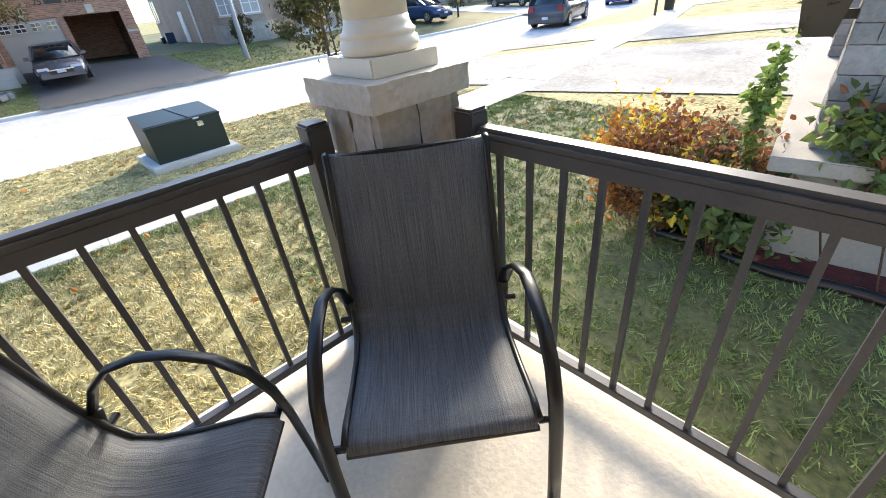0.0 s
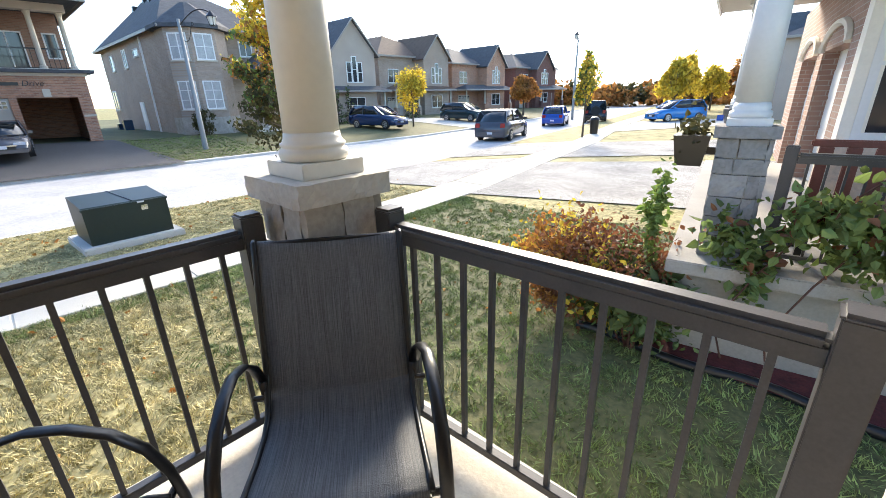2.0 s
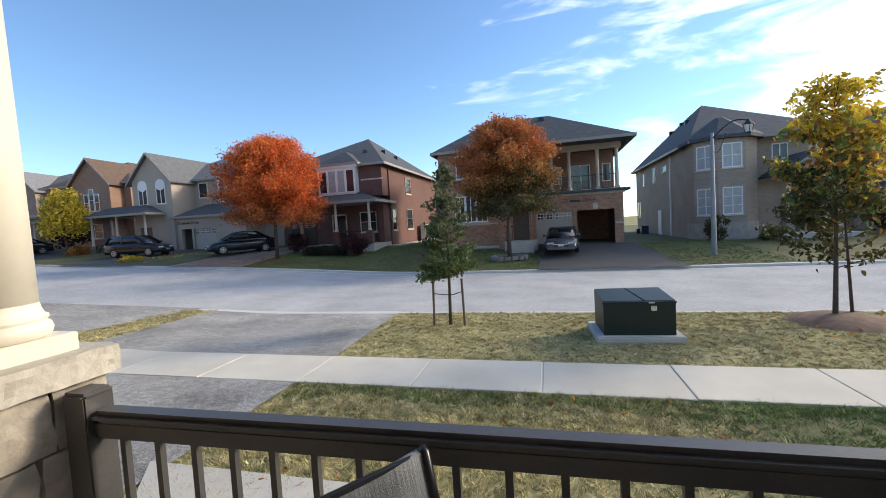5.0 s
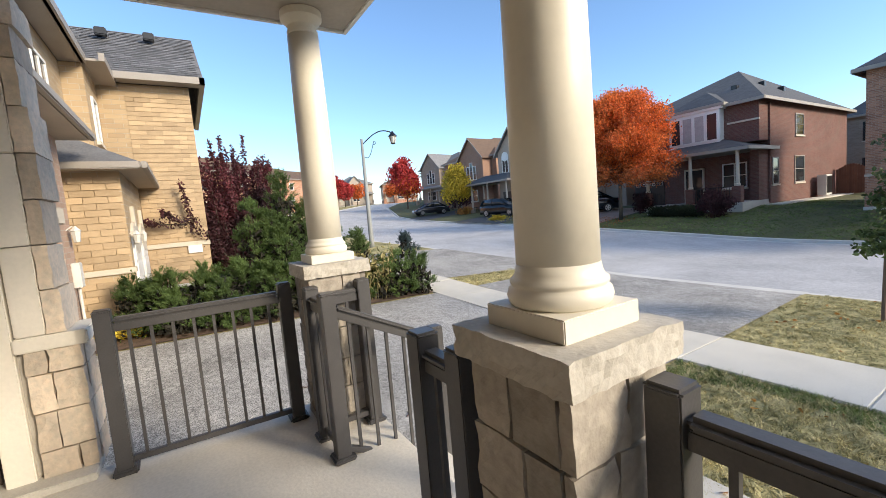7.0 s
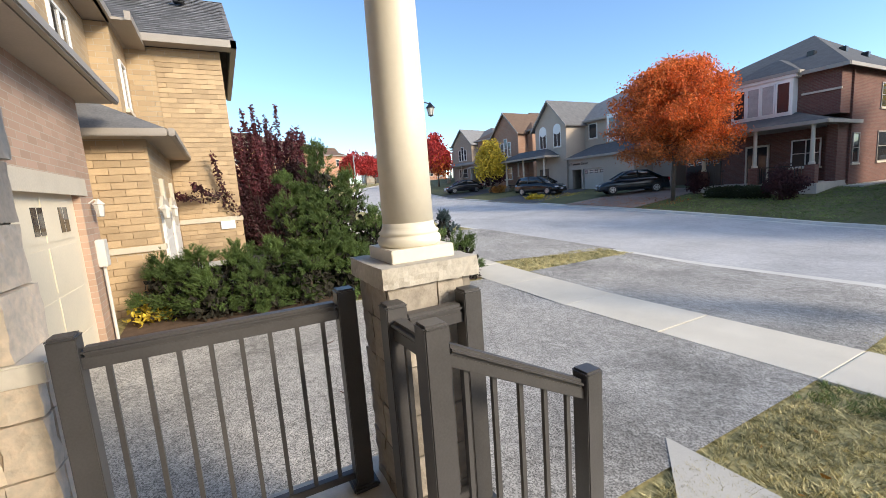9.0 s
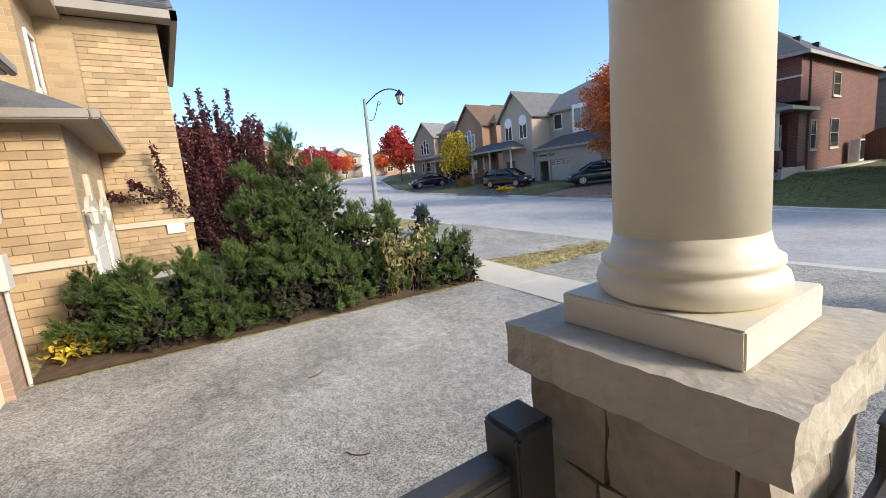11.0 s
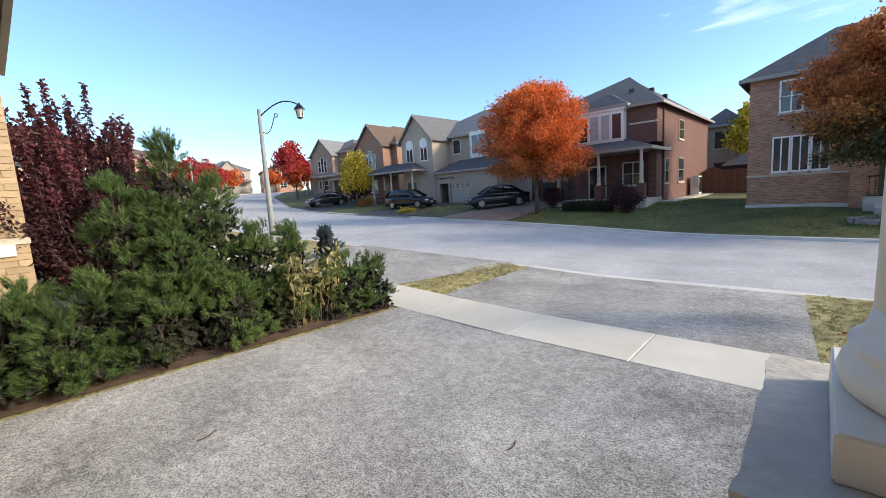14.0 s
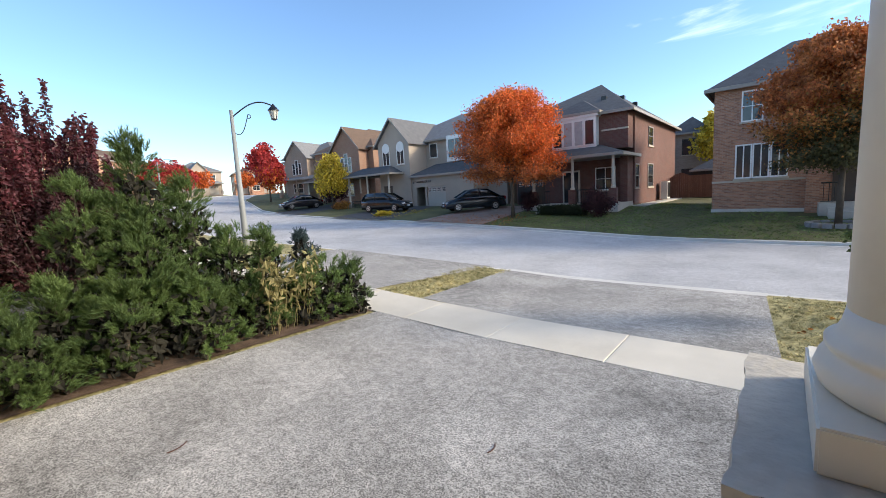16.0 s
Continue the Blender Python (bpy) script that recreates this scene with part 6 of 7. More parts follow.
def spray_tree(x, y, z, label, hgt, base, r, kinds, seed, n, per, leaf, trunk, rise=0.55, round_=False, second=None):
    """A young tree: branches rising from the trunk all the way up, leafy along their outer parts."""
    th = thing("tree", label, "tree", pose(x, y, z))
    g = random.Random(seed)
    bm = bmesh.new()
    tube(bm, (0, 0, -0.1), (0.03, 0.02, base + 0.3), trunk * 1.2, trunk * 0.85, 9)
    tube(bm, (0.03, 0.02, base + 0.3), (0, 0, hgt * 0.97), trunk * 0.85, 0.008, 8)
    part("trunk", bm, bark, th, smooth=True)
    if second:
        part("trunk", tube(bmesh.new(), (*second, -0.1), (second[0] * 0.5, second[1] * 0.5, base + 1.2), trunk * 0.8, trunk * 0.4, 8), bark, th, smooth=True)
    limbs_ = bmesh.new()
    pts = []
    for i in range(n):
        k = g.random() ** (1.0 if round_ else 1.25)
        a = 2.4 * i + g.uniform(-0.5, 0.5)
        prof = math.sqrt(max(0.02, 1 - (1.55 * k - 0.42) ** 2 / 1.3)) if round_ else (1 - k) ** 0.75 + 0.05
        ln = r * prof * g.uniform(0.55, 1.12)
        s_ = Vector((0, 0, base + (hgt * (0.94 if round_ else 0.95) - base) * k))
        e = s_ + Vector((ln * math.cos(a), ln * math.sin(a), ln * rise * g.uniform(0.3, 1.3) - (0.25 * ln if k < 0.12 else 0)))
        m_ = s_.lerp(e, 0.55) + Vector((0, 0, -0.06 * ln))
        tube(limbs_, s_, m_, trunk * 0.28, trunk * 0.16, 5, False)
        tube(limbs_, m_, e, trunk * 0.16, 0.003, 5, False)
        for j in range(int(per * (0.4 + ln / r))):
            t = 0.2 + 0.85 * g.random() ** 0.7
            q = s_.lerp(e, min(t, 1.04))
            w = 0.11 * r * (1.25 - 0.6 * t)
            pts.append((q.x + g.gauss(0, w), q.y + g.gauss(0, w), q.z + g.gauss(0, w * 0.75)))
    part("branch_frame", limbs_, bark, th)
    pts = np.array(pts)
    kz = (pts[:, 2] - base) / (hgt - base) + np.random.default_rng(seed).normal(size=len(pts)) * 0.11 + 0.12 * np.sin(pts[:, 0] * 2.2 / r + seed)
    for lo, hi, m in kinds:
        leaves("crown", pts[(kz >= lo) & (kz < hi)], leaf, m, th, droop=0.6)
    return th


spray_tree(4.6, 9.1, -0.97, "young tree with green and yellow autumn leaves in a mulch ring", 4.85, 1.05, 1.08, ((-9, 0.38, olive_leaf), (0.38, 0.5, fresh_leaf), (0.5, 0.6, gold_leaf), (0.6, 9, yellow_leaf)), 31, 74, 64, 0.085, 0.042, 0.75, True, second=(0.36, 0.1))
patch("mulch_ring", ((3.6, 8.0), (5.9, 8.0), (5.9, 10.1), (3.6, 10.1)), lambda x, y: ground(x) - 0.1 + 0.22 * max(0, 1 - ((x - 4.75) ** 2 + (y - 9.1) ** 2) / 1.0), mat("brown_mulch", (0.20, 0.125, 0.085), 0.95, 0.4, 6, 40, 0.8), "brown mulch mound round the young tree", "mulch", n=24)
stake_mat = mat("stake_wood", (0.17, 0.13, 0.10), 0.9, 0.2, 5, 40, 0.3)
spray_tree(-3.2, 8.75, -0.96, "slender staked young tree with thin grey-green leaves", 3.95, 1.15, 0.72, ((-9, 0.5, green_leaf), (0.5, 9, sage_leaf)), 33, 85, 55, 0.062, 0.036, 0.6)
stakes = thing("tree_stakes", "two wooden stakes tied to the young tree", "stakes", pose(-3.2, 8.75, -0.96))
for x_ in (-0.37, 0.37):
    part("stake", tube(bmesh.new(), (x_, -0.1, -0.1), (x_ * 0.93, -0.1, 1.12), 0.03, 0.028, 8), stake_mat, stakes)
part("tie", sweep(bmesh.new(), [(-0.35, -0.1, 0.78), (-0.1, -0.02, 0.73), (0.1, -0.02, 0.73), (0.35, -0.1, 0.82)], 0.01), black_metal, stakes)
spray_tree(-3.0, 22.7, far_ground(-3.0, 22.7) - 0.02, "maple turning orange above olive green", 7.9, 2.7, 2.75, ((-9, 0.24, olive_leaf), (0.24, 0.42, gold_leaf), (0.42, 9, rust_leaf)), 35, 190, 290, 0.095, 0.11, 0.3, True)
ring = thing("stone_ring", "low pale stone ring round a tree", "planter", pose(-3.0, 22.7, far_ground(-3.0, 22.7) - 0.03))
for i in range(16):
    a_ = 2 * math.pi * i / 16
    part("stone", boxes((-0.16, 0.16, -0.1, 0.1, 0, 0.2), m=pose(0.95 * math.cos(a_), 0.95 * math.sin(a_), 0, 0, 0, math.degrees(a_) + 90), bevel=0.02), grey_stone, ring)
spray_tree(-18.4, 23.3, far_ground(-18.4, 23.3), "round maple in full orange-red leaf", 8.1, 2.75, 3.15, ((-9, 0.12, rust_leaf), (0.12, 9, orange_leaf)), 37, 300, 250, 0.1, 0.11, 0.25, True)
tree(-42.0, 26.6, far_ground(-42.0, 26.6), "yellow autumn tree beside the far kerb", 6.6, 1.4, 2.3, ((5200, yellow_leaf, -0.3, 1.3),), 41, 0.2, 0.1, 20, 14, 0.4)
tree(-61, 30, far_ground(-61, 30), "bright red maple beside the road", 8.2, 1.8, 3.0, ((5200, red_leaf, 0.2, 1.3), (2200, orange_leaf, -0.3, 0.35)), 43, 0.28, 0.12, 22, 12, 0.3)
for i, (x_, y_, hh_) in enumerate(((-78, 21.5, 6.5), (-88, 27, 6.5), (-98, 32.5, 6.0), (-110, 40, 6), (-112, 52, 6))):
    tree(x_, y_, ground(x_) + 0.1, "crimson street tree far down the road", hh_, 1.6, 2.7, ((2600, red_leaf if i < 3 else orange_leaf, -0.3, 1.3),), 50 + i, 0.35, 0.12, 18, 10, 0.2)
def plum(x, y, z, hgt, seed):
    """A plum with many upright sprays, leafy all along."""
    th = thing("plum_tree", "tall plum-red tree with upright branches beside a wall", "tree", pose(x, y, z))
    g = random.Random(seed)
    bm = bmesh.new()
    tube(bm, (0, 0, -0.1), (0, 0, 1.2), 0.07, 0.05, 8)
    part("trunk", bm, bark, th)
    pts = []
    limbs_ = bmesh.new()
    ends = []
    for i in range(165):
        a_ = g.uniform(0, 2 * math.pi)
        k = math.sqrt(g.random())
        top = hgt * (1.0 - 0.42 * k ** 2) * g.uniform(0.5, 1.0)
        ends.append(Vector((1.6 * k * math.cos(a_), 1.95 * k * math.sin(a_), top)))
    ends += [Vector((1.95, -2.9, 2.25)), Vector((1.9, -2.3, 2.5)), Vector((1.5, -1.7, 3.4))]
    for e in ends:
        low = e.z < 2.6 and e.y < -2
        s_ = Vector((e.x * 0.25, e.y * 0.25, 0.15 + 0.3 * g.random() if not low else 2.0))
        m_ = Vector((e.x * 0.85, e.y * 0.85, s_.z + (e.z - s_.z) * 0.5))
        tube(limbs_, s_, m_, 0.02, 0.012, 5)
        tube(limbs_, m_, e, 0.012, 0.003, 5)
        for j in range(int(115 * (e - s_).length)):
            t_ = g.random() ** 0.8
            q = s_.lerp(m_, t_ * 2) if t_ < 0.5 else m_.lerp(e, t_ * 2 - 1)
            w = 0.17 * (1.05 - t_)
            pts.append((q.x + g.gauss(0, w), q.y + g.gauss(0, w), q.z + g.gauss(0, 0.05)))
    part("branch_frame", limbs_, bark, th)
    pts = np.array(pts)
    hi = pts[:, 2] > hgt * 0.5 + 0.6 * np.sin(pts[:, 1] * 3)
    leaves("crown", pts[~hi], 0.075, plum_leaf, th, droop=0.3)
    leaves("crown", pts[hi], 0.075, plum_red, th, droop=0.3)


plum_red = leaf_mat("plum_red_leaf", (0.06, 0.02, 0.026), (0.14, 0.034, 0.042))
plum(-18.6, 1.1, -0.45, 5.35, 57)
tree(-45.5, 29.5, far_ground(-45.5, 29.5), "dark plum tree beside the porch", 4.6, 0.6, 1.9, ((2600, plum_leaf, -0.3, 1.3),), 58, 0.2, 0.08)
tree(-9.6, 49, 0.4, "yellow tree behind the houses", 8.5, 1.4, 3.0, ((7000, yellow_leaf, -0.3, 1.3),), 59, 0.28, 0.12)
tree(23.4, 24.0, -0.8, "small lime yellow tree across the road", 4.6, 1.4, 1.35, ((2600, yellow_leaf, -0.3, 1.3),), 61, 0.15, 0.06)
tree(21.8, 8.9, -0.95, "small yellow-green tree on the grass strip", 4.4, 1.3, 0.8, ((900, yellow_leaf, -0.3, 1.3), (500, fresh_leaf, -0.3, 1.3)), 63, 0.14, 0.05, 12, 10, 0.3)
for i, (x_, y_, hh_, m_) in enumerate(((47, 11.2, 5.4, yellow_leaf), (54, 12.0, 6.5, yellow_leaf), (60, 10.5, 5.2, yellow_leaf), (66, 9, 6, gold_leaf), (43, 26, 4.5, gold_leaf))):
    tree(x_, y_, -0.95, "golden autumn tree down the street", hh_, 1.5, 2.2, ((3000, m_, -0.3, 1.3),), 70 + i, 0.28, 0.1, 18, 12, 0.5)


# near-black twig colour, with the shade deep in the pines put into it
inner_shade_mat = mat("inner_twig_shade", (0.022, 0.02, 0.012), 0.95, 0.3, 4, 30, 0)


def conifer(x, y, z, label, hgt, r, seed, needles=None, n=900, name="pine", shape=0.8):
    """A bushy pine: shoots with needles all round, on tiers of branches."""
    th = thing(name, label, "tree", pose(x, y, z))
    g = np.random.default_rng(seed)
    bm = bmesh.new()
    tube(bm, (0, 0, -0.05), (0, 0, hgt * 0.9), 0.05, 0.01, 7)
    part("trunk", bm, bark, th)
    # boughs on the outline, each a puff of upturned shoots
    boughs = int(14 + 34 * r * hgt)
    per = 9
    nc = max(40, n // 14)
    n = nc * per
    kb = np.where(g.random(boughs) < 0.5, g.random(boughs), 1 - np.sqrt(g.random(boughs)))
    kb[:9] = np.linspace(0.66, 1.0, 9)
    ab = g.uniform(0, 2 * math.pi, boughs)
    lump = 0.9 + 0.16 * np.sin(ab * 3 + kb * 11 + seed)
    lb = g.uniform(0.13, 0.24, boughs) * (0.6 + 0.5 * r)
    rb = np.maximum(0.0, r * (1 - kb ** 1.3) ** shape * lump - 0.8 * lb) * np.sqrt(g.uniform(0.7, 1.05, boughs))
    cb = np.stack([np.cos(ab) * rb, np.sin(ab) * rb, 0.12 + kb * hgt * 0.9], 1)
    of = g.integers(0, boughs, nc)
    u = g.normal(size=(nc, 3))
    u /= np.linalg.norm(u, axis=1)[:, None]
    u[:, 2] = np.abs(u[:, 2]) * 1.1 - 0.25
    away = np.stack([np.cos(ab[of]), np.sin(ab[of]), 0.8 + 0.6 * kb[of]], 1)
    cc = cb[of] + u * (lb[of] * g.uniform(0.6, 1.1, nc))[:, None]
    cc[:, 2] = np.maximum(cc[:, 2], 0.05)
    dc = u * 0.7 + away * 0.6 + g.normal(size=(nc, 3)) * 0.15
    p = np.repeat(cc, per, 0) + g.normal(size=(n, 3)) * 0.03
    d = np.repeat(dc, per, 0) + g.normal(size=(n, 3)) * 0.22
    d /= np.linalg.norm(d, axis=1)[:, None]
    ln = g.uniform(0.06, 0.17, n)
    verts, faces = [], []
    for q in range(26):
        t = g.uniform(0.0, 1.0, n)
        s = g.normal(size=(n, 3))
        s -= d * np.sum(s * d, 1)[:, None]
        s /= np.linalg.norm(s, axis=1)[:, None]
        b = p + d * (ln * t)[:, None]
        tip = b + (s * 0.6 + d * 0.8) * g.uniform(0.04, 0.075, n)[:, None]
        w = np.cross(s, d) * 0.0034
        o = len(verts)
        verts += np.stack([b - w, b + w, tip], 1).reshape(-1, 3).tolist()
        faces += [(o + 3 * i, o + 3 * i + 1, o + 3 * i + 2) for i in range(n)]
    raw("needles", verts, faces, needles or needle_mat, th)
    # dark cards fill the core, painting the shaded gaps between boughs
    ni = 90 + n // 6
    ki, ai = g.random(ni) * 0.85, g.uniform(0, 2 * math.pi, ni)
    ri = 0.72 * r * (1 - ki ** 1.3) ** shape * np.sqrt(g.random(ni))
    tagged(leaves("inner_growth", np.stack([np.cos(ai) * ri, np.sin(ai) * ri, 0.05 + ki * hgt * 0.9], 1), 0.10, inner_shade_mat, th), kind="stuff")
    return th


def hedge():
    rows = ((-12.5, 1.45, 3.4, 0.95, 0.75), (-12.45, 0.72, 2.75, 0.62, 0.5), (-12.5, 2.1, 2.75, 0.62, 0.45), (-12.1, 1.3, 2.1, 0.75, 0.5), (-12.1, 2.55, 1.8, 0.5, 0.45), (-12.05, 3.12, 1.75, 0.42, 0.5),
            (-12.2, 0.3, 1.2, 0.62, 0.45), (-12.3, -0.45, 1.2, 0.72, 0.45), (-12.3, -1.1, 1.2, 0.7, 0.45), (-12.5, -1.7, 1.1, 0.6, 0.45), (-11.75, 0.9, 1.1, 0.6, 0.45), (-11.7, 1.85, 1.1, 0.55, 0.45),
            (-11.75, -0.15, 0.85, 0.5, 0.45), (-11.85, -0.95, 0.8, 0.5, 0.45), (-11.75, 2.75, 0.85, 0.45, 0.45), (-11.65, 3.6, 0.9, 0.45, 0.4), (-11.6, 4.1, 1.1, 0.5, 0.4), (-11.45, 4.5, 0.9, 0.42, 0.4))
    for i, (x, y, hg, r, sh) in enumerate(rows):
        conifer(x, y, ground(x) - 0.02, "bushy dark green mugo pine beside the driveway", hg, r + 0.1, 80 + i, n=int(4.4 * r * hg * 400) + 500, shape=sh)


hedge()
conifer(-17.3, 7.1, ground(-17.3) - 0.03, "small blue-grey spruce by the kerb", 0.85, 0.6, 120, leaf_mat("blue_needles", (0.05, 0.085, 0.085), (0.09, 0.13, 0.13)), 1400, "spruce")
goldenrod = thing("goldenrod", "dry yellow goldenrod stalks in the hedge", "plant", pose(-11.7, 3.25, -0.87))
dry_stalk = mat("dry_stalk", (0.30, 0.25, 0.11), 0.9, 0.2, 5, 30, 0)
tops_ = []
g_ = random.Random(8)
for i in range(46):
    b_ = Vector((g_.uniform(-0.35, 0.3), g_.uniform(-0.55, 0.5), 0))
    e_ = b_ + Vector((g_.uniform(-0.15, 0.25), g_.uniform(-0.15, 0.15), g_.uniform(0.9, 1.45)))
    part("stalk", tube(bmesh.new(), b_, e_, 0.005, 0.003, 5, False), dry_stalk, goldenrod)
    tops_ += [b_.lerp(e_, t_) for t_ in (0.45, 0.55, 0.65, 0.72, 0.8, 0.86, 0.92, 1.0, 1.0, 1.0)]
leaves("dry_leaves", np.array([tuple(t_) for t_ in tops_]) + rng.normal(size=(len(tops_), 3)) * 0.025, 0.07, leaf_mat("dry_leaf", (0.32, 0.28, 0.10), (0.42, 0.36, 0.16)), goldenrod, droop=0.7, long=2.2)
bush(-12.4, -1.95, -0.86, "shrub", "small yellow-leaved shrub at the garage corner", ((260, yellow_leaf, 0.08, (0, 0, 0.35), (0.5, 0.5, 0.35)), (200, fresh_leaf, 0.07, (0, 0.3, 0.3), (0.5, 0.5, 0.3))), 10, 0.4, 0.5, 12)
patch("hedge_bed", ((-13.9, -2.4), (-11.58, -2.4), (-11.13, 4.75), (-13.4, 4.7)), lambda x, y: ground(x) + 0.015, mat("pine_litter", (0.11, 0.07, 0.045), 0.95, 0.5, 6, 50, 0.8), "brown pine litter under the hedge", "mulch")
for i, (x_, y_, hh_) in enumerate(((19.5, 29.8, 3.4), (20.6, 30.2, 3.0), (21.5, 29.9, 3.6), (29.5, 31, 3.0), (30.5, 31, 2.8))):
    conifer(x_, y_, -0.75, "columnar dark green cedar beside a house", hh_, 0.6, 140 + i, n=900, name="cedar")
bush(18.6, 29.2, -0.75, "shrub", "dark purple rounded shrub beside the house", ((1800, plum_leaf, 0.12, (0, 0, 1.2), (1.1, 1.1, 1.2)),), 10, 1.0, 2.0, 15)
for i, (x_, y_, r_, h_, m_) in enumerate(((9.0, 27.6, 0.8, 1.7, olive_leaf), (11.6, 27.4, 0.55, 0.8, green_leaf), (-18.7, 26.0, 0.8, 1.5, plum_leaf), (-40.2, 26.3, 0.9, 1.0, gold_leaf), (-30.2, 22.6, 0.9, 0.5, yellow_leaf))):
    bush(x_, y_, far_ground(x_, y_) - 0.05, "shrub", "rounded garden shrub across the road", ((1300, m_, 0.10, (0, 0, h_ * 0.5), (r_, r_, h_ * 0.55)),), 8, r_ * 0.8, h_ * 0.8, 160 + i)
fh = thing("low_hedge", "low clipped dark green hedge before a porch", "hedge", pose(-15.6, 24.6, far_ground(-15.6, 24.6)))
part("hedge_wood", sweep(bmesh.new(), [(-1.4, 0, 0), (-1.3, 0, 0.3), (1.3, 0, 0.3), (1.4, 0, 0)], 0.03, 5), bark, fh)
leaves("foliage", rng.uniform((-1.6, -0.35, 0.02), (1.6, 0.35, 0.62), (5200, 3)) + rng.normal(size=(5200, 3)) * 0.03, 0.07, leaf_mat("box_leaf", (0.025, 0.04, 0.015), (0.05, 0.06, 0.025)), fh)
bush(-13.4, 24.3, far_ground(-13.4, 24.3), "shrub", "dark purple-brown rounded shrub before a porch", ((3800, plum_leaf, 0.08, (0, 0, 0.85), (1.1, 1.1, 0.95)),), 20, 1.0, 1.5, 177)
far_wood = np.concatenate([crown_points(700, (x_, y_, 3.0 + 2.0 * rng.random()), (4, 4, 4.5 + 2.5 * rng.random()), 200 + i, 10) for i, (x_, y_) in enumerate([(90 + 6 * math.sin(k * 2.1), 2 + k * 3.4) for k in range(16)])])
far_wood[:, 2] = -1 + (far_wood[:, 2] + 1) * 0.42
tagged(leaves("far_trees", far_wood[::2], 0.7, olive_leaf), "dark line of trees at the end of the street", "trees", "", "stuff")
tagged(leaves("far_yellow_trees", far_wood[1::2] + np.array((-3, 1.5, -0.3)), 0.7, gold_leaf), "golden line of trees at the end of the street", "trees", "", "stuff")

# ---- vehicles ----
tyre_mat = mat("tyre", (0.02, 0.02, 0.02), 0.85, 0.2, 10, 60, 0.2)
rim_mat = mat("rim", (0.45, 0.45, 0.46), 0.3, 0.1, 5, 30, 0, metal=0.8)
chrome = mat("chrome", (0.6, 0.6, 0.62), 0.15, 0.1, 5, 30, 0, metal=1.0)
tail_red = mat("tail_lamp", (0.30, 0.015, 0.015), 0.2, 0.2, 5, 30, 0)
lamp_clear = mat("head_lamp", (0.6, 0.6, 0.62), 0.1, 0.1, 5, 30, 0)
car_glass = mat("car_glass", (0.015, 0.018, 0.02), 0.05, 0.1, 1, 10, 0, spec=0.9)
plate_mat = mat("number_plate", (0.6, 0.62, 0.66), 0.5, 0.05, 5, 30, 0)


def paint(name, rgb):
    m = mat(name, rgb, 0.2, 0.06, 1, 20, 0, spec=0.3)
    m.node_tree.nodes["Principled BSDF"].inputs["Coat Weight"].default_value = 0.6
    return m


